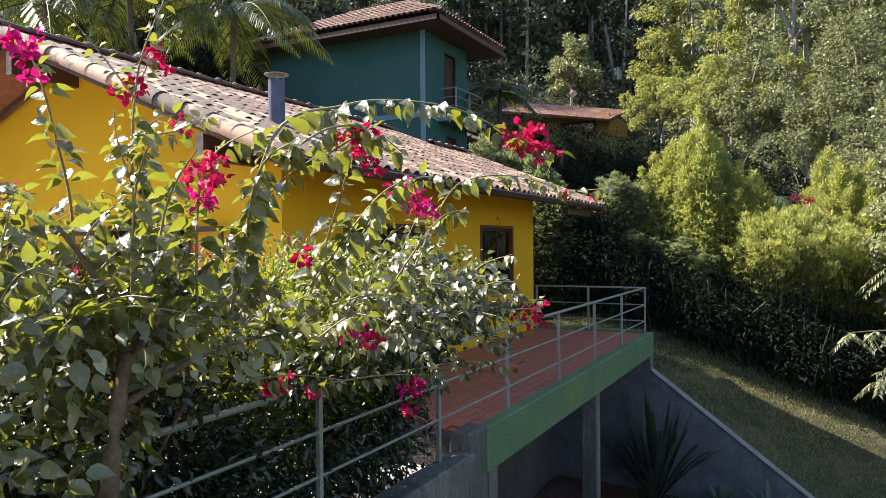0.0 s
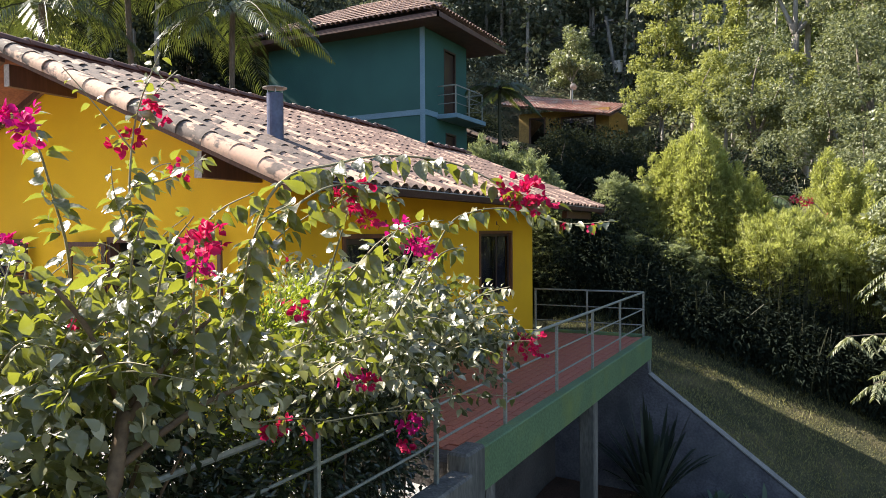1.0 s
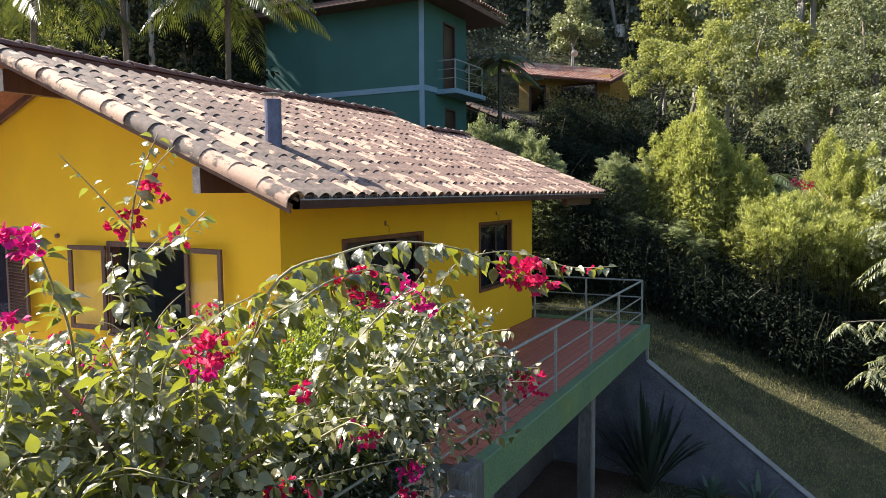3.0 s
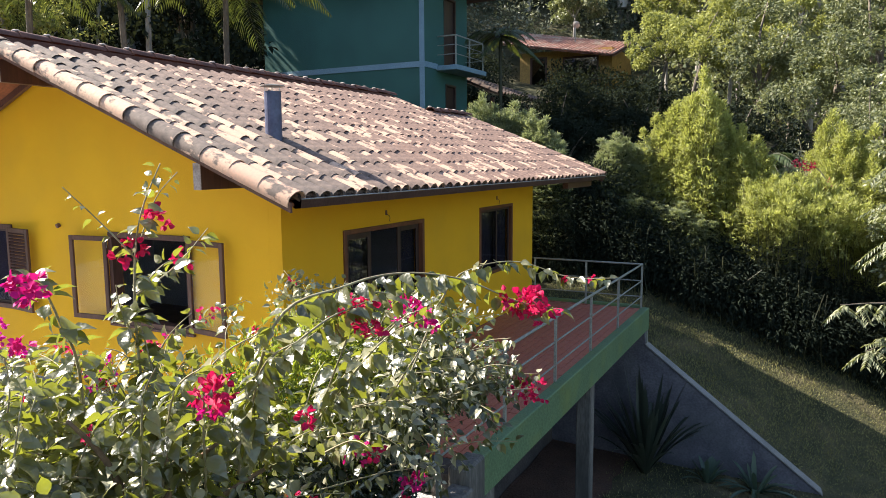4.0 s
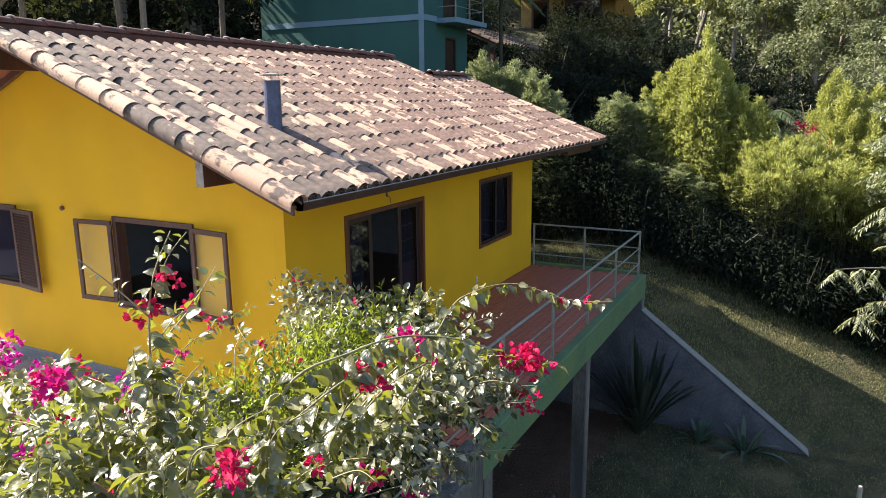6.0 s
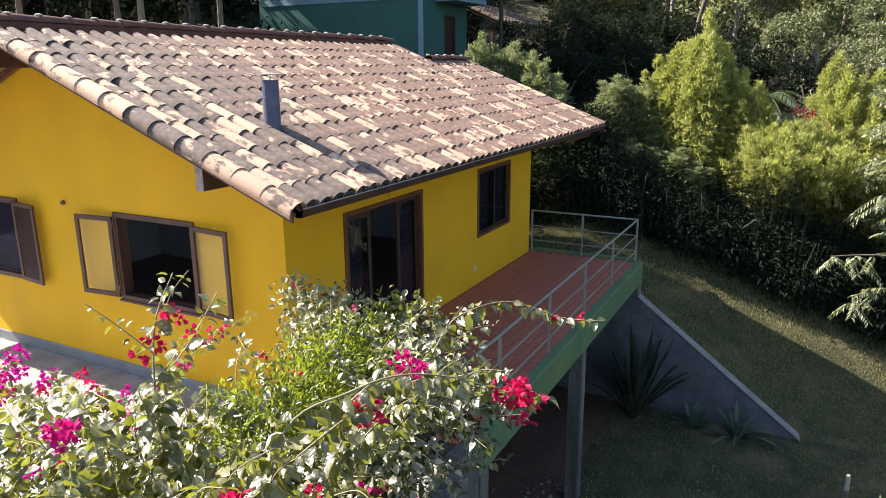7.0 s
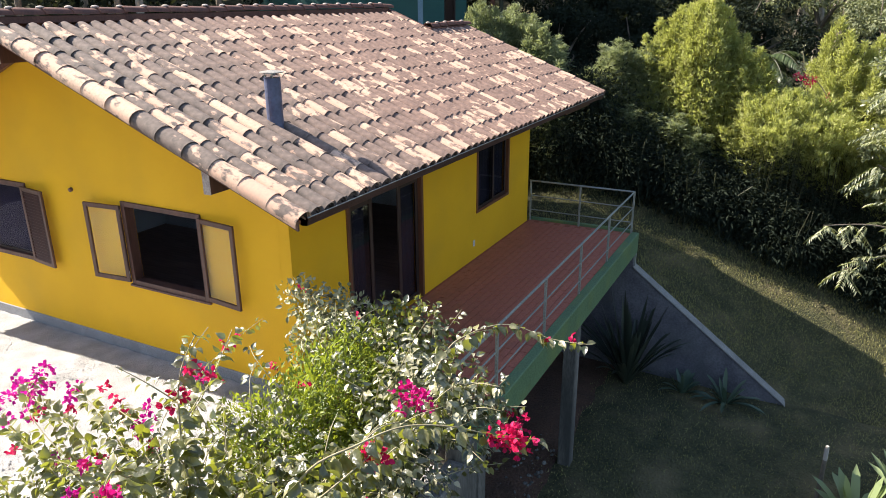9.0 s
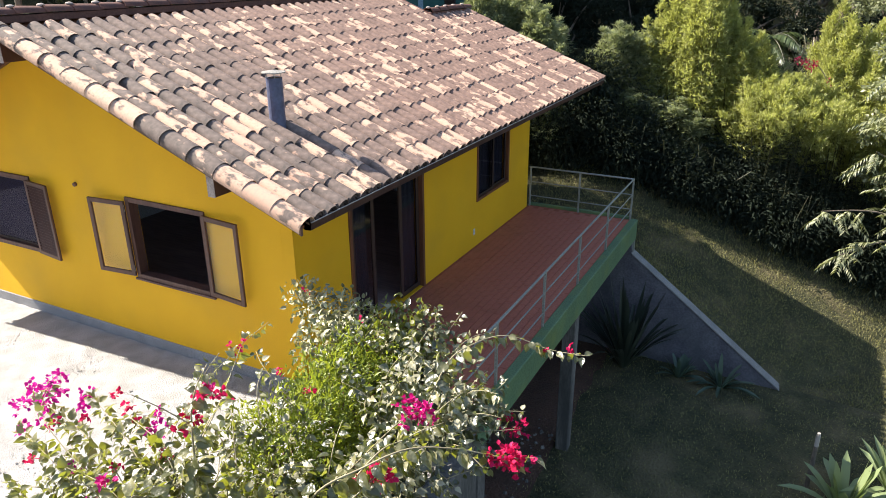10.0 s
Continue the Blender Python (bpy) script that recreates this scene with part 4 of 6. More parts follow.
for q in ((e_[0], e_[1], r_[0]), (e_[1], e_[2], r_[1], r_[0]), (e_[2], e_[3], r_[1]), (e_[3], e_[0], r_[0], r_[1])):
    bm.faces.new(q)
bmesh.ops.solidify(bm, geom=bm.faces[:], thickness=0.12)
groof = local(part("roof", bm, M_CLAY_SHADE, green, "weathered clay tile hip roof"), green)
HV, HF = cap_arrays(0.09, 0.11, 0.5, 4)
hm = []
sl = (rz_ - ez_) / (16.2 - ex0)
for r in range(8):
    for c in range(40):
        y = ey0 + 0.12 + c * 0.215
        u = r * 0.42
        x = ex0 + u
        if abs(y - 9.4) < 4.2 - u * 0.95:
            hm.append(Matrix.Translation((x - 0.04, y, ez_ + u * sl + 0.10)) @ Matrix.Rotation(-math.pi / 2, 4, "Z") @ Matrix.Rotation(math.atan(sl), 4, "X"))
sl2 = (rz_ - ez_) / (7.9 - ey0)
for r in range(7):
    for c in range(25):
        x = ex0 + 0.12 + c * 0.215
        u = r * 0.42
        if abs(x - 16.2) < 2.6 - u * 0.95:
            hm.append(Matrix.Translation((x, ey0 + u - 0.04, ez_ + u * sl2 + 0.10)) @ Matrix.Rotation(math.atan(sl2), 4, "X"))
v, f = joined(hm, HV, HF)
local(obj("roof_tiles", arrays_mesh("roof_tiles", v, f, True), M_TILE_J, groof, "weathered clay tiles", "", "stuff"), green)
for a, b in (((ex0, ey0), (ex0, ey1)), ((ex0, ey0), (ex1, ey0))):
    local(part("eave_board", box((a[0] - 0.03, a[1] - 0.03, ez_ - 0.16), (b[0] + 0.03, b[1] + 0.03, ez_ + 0.0)), M_WOOD, groof), green)
local(part("soffit", box((ex0 + 0.04, ey0 + 0.04, ez_ - 0.165), (ex1 - 0.04, ey1, ez_ - 0.14)), M_WOOD, groof), green)
# lower annexe roof and its rail beyond the green house
annexe = thing("annexe", (20.5, 7.5, 4), "low tiled lean-to roof beside the green house", "roof")
bm = bmesh.new()
vs = [bm.verts.new(p) for p in ((19.6, 5.9, 5.55), (24.5, 5.0, 5.35), (24.5, 8.5, 6.6), (19.6, 8.5, 6.6))]
f_ = bm.faces.new(vs)
bmesh.ops.solidify(bm, geom=[f_], thickness=0.12)
local(part("roof_sheet", bm, M_CLAY_SHADE, annexe), annexe)
am_ = []
for r in range(7):
    for c in range(21):
        x, u = 19.75 + c * 0.225, r * 0.40
        y0 = 5.9 - (x - 19.6) * 0.9 / 4.9
        s_ = (6.6 - 5.45) / (8.5 - y0)
        if y0 + u < 8.2:
            am_.append(Matrix.Translation((x, y0 + u - 0.05, 5.55 - (x - 19.6) * 0.2 / 4.9 + u * s_ + 0.05)) @ Matrix.Rotation(math.atan(s_), 4, "X"))
v, f = joined(am_, HV, HF)
local(obj("roof_tiles", arrays_mesh("roof_tiles", v, f, True), M_CLAY_SHADE, annexe, "weathered clay tiles, their shade put into a grey-brown colour", "", "stuff"), annexe)
for x, y in ((19.8, 6.1), (24.2, 5.3)):
    local(part("post", box((x - 0.07, y - 0.07, 1.5), (x + 0.07, y + 0.07, 5.45)), M_WOOD, annexe), annexe)
rl = thing("yard_railing", (17.8, 4.0, 2.3), "white painted steel railing below the green house", "railing")
for x in (16.2, 17.6, 19.0, 20.4):
    local(part("post", box((x - 0.025, 3.97, 1.6), (x + 0.025, 4.03, 3.35)), M_WHITE, rl), rl)
for z in (3.35, 3.0, 2.65):
    local(part("rail", tube([(16.2, 4.0, z), (20.4, 4.0, z)], 0.022, 5), M_WHITE, rl), rl)

# ---- wooden cabin, pole and dish on the far slope ----
cabin = thing("cabin", (38, 8.5, 8), "small ochre cabin with a faded red tile roof", "cabin")
local(part("wall", wall_grid(1, 36.2, 36.4, 5.6, 11.4, 5.5, 9.3, [(9.6, 10.7, 7.0, 9.0), (6.4, 8.6, 7.4, 8.9)]), M_OCHRE, cabin), cabin)
local(part("wall", box((36.41, 11.2, 5.5), (41.0, 11.4, 9.3)), M_OCHRE, cabin), cabin)
local(part("wall", box((36.41, 5.6, 5.5), (41.0, 5.8, 9.3)), M_OCHRE, cabin), cabin)
for a0, a1, z0, z1 in ((9.6, 10.7, 7.0, 9.0), (6.4, 8.6, 7.4, 8.9)):
    w_ = local(part("window", frame_bm(1, 36.15, a0, a1, z0, z1, 0.1, 0.15), M_WOOD, cabin), cabin)
    local(part("pane", box((36.28, a0 + 0.1, z0 + 0.1), (36.30, a1 - 0.1, z1 - 0.1)), M_PANE, w_), cabin)
bm = bmesh.new()
vs = [bm.verts.new(p) for p in ((35.0, 5.2, 8.55), (35.0, 12.4, 9.75), (39.5, 12.4, 11.0), (39.5, 5.2, 9.80))]
f_ = bm.faces.new(vs)
bmesh.ops.solidify(bm, geom=[f_], thickness=0.15)
croof = local(part("roof", bm, M_REDTILE, cabin, "faded red tile roof with lichen"), cabin)
cm_ = []
for r in range(11):
    for c in range(31):
        y = 5.35 + c * 0.23
        k = r * 0.42
        z = 8.55 + (y - 5.2) * 1.2 / 7.2 + k * 0.28
        cm_.append(Matrix.Translation((34.95 + k, y, z + 0.06)) @ Matrix.Rotation(-math.pi / 2, 4, "Z") @ Matrix.Rotation(math.atan(0.28), 4, "X"))
v, f = joined(cm_, HV, HF)
local(obj("roof_tiles", arrays_mesh("roof_tiles", v, f, True), M_REDTILE, croof, "faded red tiles", "", "stuff"), cabin)
cabin.location.z += 0.3
pole = thing("utility_pole", (47.6, 7.6, 8), "grey concrete utility pole with a transformer and wires", "pole")
local(part("shaft", tube([(48.1, 7.2, 8.0), (47.0, 8.6, 18.3)], [0.19, 0.12], 8), M_CONC, pole), pole)
local(part("transformer", tube([(47.25, 7.75, 14.0), (47.25, 7.75, 14.9)], 0.38, 12), M_CAP, pole, "pale grey transformer can"), pole)
for dz, w_ in ((17.9, 0.35),):
    local(part("crossarm", box((46.95, 8.4 - w_, dz), (47.1, 8.4 + w_, dz + 0.12)), M_CONC, pole), pole)
for k in range(3):
    y = 7.6 + 0.8 * k
    ln = [(47.0, y, 17.8), (46.0, y + 8, 16.4), (45.2, y + 18, 17.4)]
    local(part("wire", tube(smooth_line(ln, 8), 0.02, 4), M_DARK, pole), pole)
dish = thing("satellite_dish", (37.8, 8.35, 10.3), "small pale satellite dish on the cabin roof", "dish")
local(part("mast", tube([(37.8, 8.35, 10.0), (37.8, 8.35, 10.9)], 0.035, 6), M_STEEL, dish), dish)
bm = bmesh.new()
bmesh.ops.create_uvsphere(bm, u_segments=14, v_segments=10, radius=0.40)
bmesh.ops.delete(bm, geom=[v_ for v_ in bm.verts if v_.co.z > -0.26], context="VERTS")
bmesh.ops.transform(bm, matrix=Matrix.Translation((37.9, 8.35, 11.05)) @ Matrix.Rotation(1.1, 4, "Y") @ Matrix.Translation((0, 0, 0.4)), verts=bm.verts)
local(part("bowl", bm, M_CAP, dish), dish)
dish.location.z += 0.3


# ---- plants ----
def lumpy(n, centre, radii, inner=0.55, seed=0.0, lump=0.28):
    """Points in the outer part of a lumpy ellipsoid, with the ways out of it."""
    d = sphere_dirs(n)
    k = np.array([noise.noise((float(a) * 1.9 + seed, float(b) * 1.9, float(c) * 1.9 - seed)) + 0.5 * noise.noise((float(a) * 4.3, float(b) * 4.3 + seed, float(c) * 4.3)) for a, b, c in d])
    r = (inner + (1 - inner) * RNG.uniform(0, 1, n) ** 0.6) * (1 + lump * k)
    return np.asarray(centre) + d * r[:, None] * np.asarray(radii), d


def clumped(blobs, k, q):
    """Breaks each mass of a crown into smaller tufts with gaps between them."""
    out = []
    for x, y, z, r, *flat in blobs:
        fl = flat[0] if flat else 0.8
        for d in sphere_dirs(k):
            d = d * RNG.uniform(0.55, 0.95)
            out.append((x + d[0] * r, y + d[1] * r, z + d[2] * r * fl, r * q * RNG.uniform(0.7, 1.25), 0.75))
    return out


def crown_arrays(blobs, n, leaf_len, droop=0.25, tufts=0):
    at, way, ln = [], [], []
    if tufts:
        blobs = clumped(blobs, tufts + 3, 0.31)
    tot = sum(b[3] ** 2 for b in blobs)
    for i, (x, y, z, r, *flat) in enumerate(blobs):
        k = int(n * r * r / tot)
        fl = flat[0] if flat else 0.8
        p, d = lumpy(k, (x, y, z), (r, r, r * fl), 0.45, i * 3.7, 0.4)
        at.append(p)
        way.append(d + RNG.normal(size=(k, 3)) * 0.7 - np.array((0, 0, droop)))
        ln.append(RNG.uniform(0.6, 1.25, k) * leaf_len)
    return np.concatenate(at), np.concatenate(way), np.concatenate(ln)


def limb_lines(base, blobs, r0):
    """Trunk and limbs: one line from the foot to the fork, and one to each mass of leaves."""
    fx = sum(b[0] for b in blobs) / len(blobs)
    fy = sum(b[1] for b in blobs) / len(blobs)
    low = min(b[2] - b[3] * 0.6 for b in blobs)
    foot = Vector(base)
    fork = Vector(((base[0] + fx) / 2, (base[1] + fy) / 2, max(base[2] + 0.4, low)))
    return foot, fork


def tree(name, base, blobs, leaf_mat, n, leaf_len, r0, bark, label, wide=0.6, shape=LEAF_PLAIN):
    """A tree: tapered trunk, limbs, and a crown of many leaves in uneven masses."""
    t = thing(name, base, label, "tree")
    foot, fork = limb_lines(base, blobs, r0)
    bend = (fork - foot).cross(Vector((0, 0, 1))) * 0.06 + Vector((RNG.normal(0, 0.1), RNG.normal(0, 0.1), 0))
    bm = tube(smooth_line([foot - Vector((0, 0, 0.3)), foot.lerp(fork, 0.5) + bend, fork], 4), [r0 * (1.15 - 0.055 * i) for i in range(9)], 7)
    local(part("trunk", bm, bark, t, smooth=True), t)
    for x, y, z, r, *_ in blobs:
        tip = Vector((x, y, z + r * 0.3))
        mid = fork.lerp(tip, 0.5) + Vector((RNG.normal(0, 0.15 * r), RNG.normal(0, 0.15 * r), r * 0.1))
        ln = smooth_line([fork, mid, tip], 4)
        local(part("limb", tube(ln, [r0 * 0.6 * (1 - 0.1 * i) for i in range(len(ln))], 5), bark, t, smooth=True), t)
    at, way, ln = crown_arrays(blobs, n, leaf_len, tufts=9)
    local(obj("crown", leaves("crown", at, way, ln, ln * wide, shape), leaf_mat, t), t)
    return t


def bamboo_plume(leaf_mat, tall, culms, spread, fans, leaf_len, low, reach, taper, nod):
    """Bamboo: a few thin culms, each feathered with small fans of narrow leaves that draw in to a tip."""
    t = thing("bamboo", (0, 0, 0), "feathery yellow-green bamboo with narrow leaves", "bamboo", "", "bamboo along the lawn")
    at, way = [], []
    bm = bmesh.new()
    for c in range(culms):
        a, q = RNG.uniform(0, 6.28), (RNG.uniform(0.2, 1.0) if c else 0.0)
        h = tall * (1.0 - 0.28 * q * RNG.uniform(0.3, 1.0))
        d = Vector((math.cos(a), math.sin(a), 0)) * q * spread
        foot = d * 0.35 + Vector((0, 0, -0.4))
        ln = smooth_line([foot, d * 0.6 + Vector((0, 0, h * 0.5)), d + Vector((0, 0, h * 0.86)), d * (1 + nod) + Vector((RNG.normal(0, 0.05), RNG.normal(0, 0.05), h))], 5)
        add_tube(bm, ln, [0.009 * (1 - i / 18) for i in range(len(ln))], 4, False)
        k = fans // culms
        up = 1.0 - (1.0 - low) * RNG.uniform(0, 1, k) ** 0.85
        s = up * (len(ln) - 1.001)
        i = s.astype(int)
        P = np.array([tuple(p) for p in ln])
        base = P[i] + (P[i + 1] - P[i]) * (s - i)[:, None]
        rad = reach * np.minimum(1.0, (1.01 - up) * taper) * RNG.uniform(0.2, 1.15, k)
        an = RNG.uniform(0, 6.28, k)
        out = np.stack([np.cos(an), np.sin(an), RNG.uniform(0.1, 0.7, k)], -1)
        hub = np.repeat(base + out * rad[:, None], 7, 0)
        out = np.repeat(out, 7, 0)
        at.append(hub + RNG.normal(size=hub.shape) * 0.03)
        way.append(out * 0.6 + RNG.normal(size=out.shape) * np.array((0.5, 0.5, 0.4)) + np.array((0, 0, 0.35)) + np.repeat(np.clip(up - 0.7, 0, 1), 7)[:, None] * np.array((0, 0, 2.0)))
    part("culm_stand", bm, M_BOLE, t, "", "", "stuff")
    at, way = np.concatenate(at), np.concatenate(way)
    ll = RNG.uniform(0.6, 1.3, len(at)) * leaf_len
    obj("foliage", leaves("foliage", at, way, ll, ll * 0.25, LEAF_PLAIN), leaf_mat, t, "", "", "stuff")
    return t


def place(proto, tall, x, y, turn, s, top):
    """Another clump on the ground, its tip at the height top."""
    z = float(land(x, y))
    c = copy_thing(proto, Matrix.Translation((x, y, z)) @ Matrix.Rotation(turn, 4, "Z"))
    c.scale = (s, s, (top - z) / tall)
    return c


bam_a = bamboo_plume(L_BAMBOOY, 5.0, 7, 0.42, 900, 0.118, 0.28, 0.42, 1.25, 0.12)
bam_b = bamboo_plume(L_BAMBOO, 5.0, 7, 0.44, 900, 0.118, 0.22, 0.44, 1.25, 0.12)
bam_c = bamboo_plume(L_BAMBOOY, 4.0, 26, 1.05, 1600, 0.125, 0.58, 0.34, 5.0, 0.45)
# the row along the lawn, from the house corner down the slope: y and the height of each tip
for proto, x0, tips in (
        (bam_b, 11.55, ((2.7, 4.75), (2.35, 4.4), (1.95, 4.5), (1.6, 4.2), (1.3, 4.25), (1.0, 3.9), (0.65, 3.45))),
        (bam_b, 11.4, ((3.0, 4.3), (2.5, 4.1), (2.0, 4.0), (1.5, 3.6), (1.1, 3.3), (0.7, 2.8))),
        (bam_b, 12.8, ((2.5, 4.4), (1.9, 4.2), (1.2, 3.7), (0.2, 2.9), (-0.2, 3.1), (-0.55, 3.65), (-0.80, 3.55), (-1.05, 3.2), (-1.3, 3.5))),
        (bam_a, 13.0, ((-1.55, 4.15), (-1.78, 3.9), (-2.0, 4.45), (-2.3, 4.5), (-2.72, 5.2), (-2.5, 4.6), (-2.95, 4.55), (-3.12, 4.4), (-3.35, 3.6), (-3.62, 3.8), (-4.0, 3.5), (-4.28, 3.0))),
        (bam_a, 13.7, ((-1.4, 3.6), (-1.9, 4.0), (-2.4, 4.4), (-2.8, 4.4), (-3.3, 3.8), (-3.8, 3.3))),
        (bam_b, 12.1, ((-1.2, 2.1), (-1.7, 1.9), (-2.3, 1.9), (-2.8, 1.6))),
        (bam_b, 13.5, ((-0.9, 3.2), (-0.3, 3.0), (-4.6, 2.7))),
        (bam_a, 14.3, ((-5.35, 3.7), (-5.58, 4.15), (-5.85, 3.85), (-6.2, 3.6), (-6.5, 3.75), (-6.9, 3.4), (-7.3, 3.6))),
        (bam_a, 13.6, ((-5.5, 2.9), (-6.0, 3.0), (-6.5, 2.8), (-7.1, 2.9), (-7.7, 2.7), (-8.3, 2.8)))):
    for k, (y, top) in enumerate(tips):
        place(proto, 5.0, x0 + 0.22 * math.sin(7.3 * k + x0), y, 1.9 * k + x0, 0.9 + 0.12 * (k % 3), top)
for x, y, s_, top in ((12.45, -4.4, 0.72, 2.40), (12.6, -5.0, 0.8, 2.55), (12.9, -6.0, 0.75, 2.1), (13.1, -7.0, 0.75, 2.0)):
    place(bam_c, 4.0, x, y, 2.3 * x, s_, top)
for p, at in ((bam_a, (16.5, -8.2)), (bam_b, (15.2, -9.4)), (bam_c, (14.3, -8.8))):
    p.location = (*at, float(land(*at)))

# dense hedge along the upper edge of the lawn, under the bamboo, its shade put into the leaf colour
bl = []
line_ = smooth_line([(11.35, 3.0, 0), (11.35, 1.0, 0), (11.4, -0.7, 0), (11.75, -2.0, 0), (12.0, -4.0, 0), (12.3, -6.0, 0), (12.6, -7.5, 0), (13.2, -9.5, 0)], 6)
hb = thing("hedge", (12.8, -3, -0.6), "dense hedge along the upper edge of the lawn, shade in its leaf colour", "hedge")
bm = bmesh.new()
for k, q in enumerate(line_):
    x, y = q.x + RNG.normal(0, 0.12), q.y
    z = float(land(x, y))
    rise = (2.4 if y > -0.8 else 1.5) + 0.35 * noise.noise((y * 0.8, 3.1, 0.0))
    bl.append((x + 0.15, y, z + 0.70, 0.70, 1.2))
    bl.append((x + 0.05, y + 0.15, z + rise * 0.62, 0.68, 1.0))
    bl.append((x + 0.35, y + 0.3, z + rise, 0.60, 1.0))
    bl.append((x + 1.0, y, z + rise * 0.8, 0.75, 1.3))
    for j in range(3):
        a = Vector((x + RNG.normal(0, 0.15), y + RNG.normal(0, 0.2), z - 0.1))
        add_tube(bm, smooth_line([a, a + Vector((RNG.normal(0, 0.15), RNG.normal(0, 0.15), 0.8)), a + Vector((RNG.normal(0, 0.3), RNG.normal(0, 0.3), 1.7))], 3), 0.011, 4, False)
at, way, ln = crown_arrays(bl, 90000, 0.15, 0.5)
local(obj("foliage", leaves("foliage", at, way, ln, ln * 0.30, LEAF_PLAIN), L_SHADED, hb, "", "", "stuff"), hb)
local(part("brushwood", bm, M_BOLE, hb, "thin dark stems", "", "stuff"), hb)


def pinnate(name, base, tips, leaf_mat, label, leaf_len=0.16):
    """A small tree whose long leaves carry rows of leaflets."""
    t = thing(name, base, label, "tree")
    at, way, ll = [], [], []
    root = Vector(base)
    fork = root + Vector((0, 0, 2.2))
    local(part("trunk", tube([root - Vector((0, 0, 0.3)), fork], [0.10, 0.07], 7), M_BARK, t), t)
    for tip in tips:
        tip = Vector(tip)
        ln = smooth_line([fork, fork.lerp(tip, 0.55) + Vector((0, 0, 0.45)), tip], 6)
        local(part("branch", tube(ln, [0.035 - 0.0022 * i for i in range(len(ln))], 5), M_BARK, t), t)
        for j in range(3, len(ln)):
            for k in range(2):
                a = RNG.uniform(0, 6.28)
                axis = unit(np.array((math.cos(a), math.sin(a), RNG.uniform(-0.7, 0.15))))
                L = RNG.uniform(0.45, 0.75)
                for q in np.linspace(0.15, 1.0, 10):
                    p = np.array(ln[j]) + axis * L * q - np.array((0, 0, 0.25 * q * q * L))
                    for sd in (-1, 1):
                        sv_ = np.cross(axis, (0, 0, 1.0)) * sd
                        at.append(p)
                        way.append(sv_ * 0.8 + axis * 0.5 + np.array((0, 0, -0.55)))
                        ll.append(leaf_len * RNG.uniform(0.75, 1.1))
    at, way, ll = np.array(at), np.array(way), np.array(ll)
    local(obj("foliage", leaves("foliage", at, way, ll, ll * 0.36, LEAF_FOLD, 0.3), leaf_mat, t, "", "", "stuff"), t)
    return t


pinnate("lawn_tree", (11.9, -8.9, -3.4), [(11.0, -5.9, -0.15), (10.9, -6.4, -1.1), (11.0, -6.7, 1.3), (11.0, -6.85, 2.1), (11.1, -6.75, 2.9), (11.0, -7.0, 0.5), (12.0, -8.0, 3.2), (11.6, -7.6, 3.6), (11.4, -7.3, 1.7), (11.4, -7.4, 0.9)],
        L_ASH, "small tree with long feathery drooping leaves beside the lawn")

# individual trees on the slope to the right
def grow(name, spot, masses, leaf_mat, count, leaf_len, r0, bark, label):
    """A tree standing on the ground at a spot."""
    return tree(name, (*spot, float(land(*spot))), masses, leaf_mat, count, leaf_len, r0, bark, label)


grow("tree", (12.7, -7.8), [(12.3, -6.95, 2.5, 0.6), (12.2, -7.0, 1.5, 0.6), (12.4, -7.2, 0.5, 0.6), (12.5, -6.9, 3.5, 0.6), (12.8, -7.3, 4.5, 0.8)], L_ASH, 6000, 0.12, 0.08, M_BARK, "slender tree with pale leaves in sunlight")
grow("tree", (33.2, 1.8), [(33.2, 2.2, 12.6, 1.2), (33.4, 1.2, 11.2, 1.1), (33.0, 2.9, 11.0, 0.9), (33.2, 1.9, 14.4, 1.2), (33.2, 1.6, 16.2, 1.2)], L_TREEY, 7000, 0.20, 0.10, M_BARKP, "slender light green tree in sunlight")
grow("tree", (29.7, -1.6), [(29.7, -1.8, 10.4, 1.3), (29.6, -2.8, 9.2, 1.1), (30.0, -1.2, 12.0, 1.2), (29.8, -2.4, 13.6, 1.3), (29.4, -1.2, 8.4, 0.9)], L_TREEY, 8000, 0.19, 0.10, M_BARKP, "slender light green tree in sunlight")
grow("tree", (29.8, -4.3), [(30.4, -5.4, 13.8, 1.3), (31.0, -4.6, 15.0, 1.5), (30.4, -3.4, 13.6, 1.2), (29.6, -5.8, 11.6, 1.0)], L_TREEG, 6500, 0.20, 0.24, M_BARKP, "tall tree with a thick pale trunk")
grow("tree", (30.3, -4.9), [(30.6, -5.8, 14.8, 1.4), (30.2, -4.6, 16.0, 1.3)], L_TREEG, 3000, 0.20, 0.16, M_BARKP, "tall tree with a pale leaning trunk")
grow("tree", (27.8, -7.4), [(27.8, -7.4, 9.8, 1.7), (28.4, -8.6, 11.4, 1.7), (27.2, -6.4, 8.4, 1.4), (28.5, -6.8, 12.4, 1.6)], L_TREEG, 9000, 0.20, 0.2, M_BARK, "broad grey-green tree on the slope")
grow("tree", (23.8, -3.2), [(23.8, -3.2, 6.3, 1.3), (24.4, -2.4, 7.6, 1.2), (23.4, -4.2, 7.2, 1.2), (24.2, -3.5, 9.0, 1.1)], L_TREEG, 9000, 0.15, 0.15, M_BARK, "grey-green tree behind the bamboo")
grow("tree", (21.8, -5.0), [(21.8, -5.0, 5.0, 1.3), (22.4, -4.0, 4.4, 1.0), (21.4, -6.0, 4.4, 1.2), (22.2, -5.6, 6.4, 1.2)], L_TREEG, 10000, 0.13, 0.15, M_BARK, "glossy grey-green tree behind the bamboo")
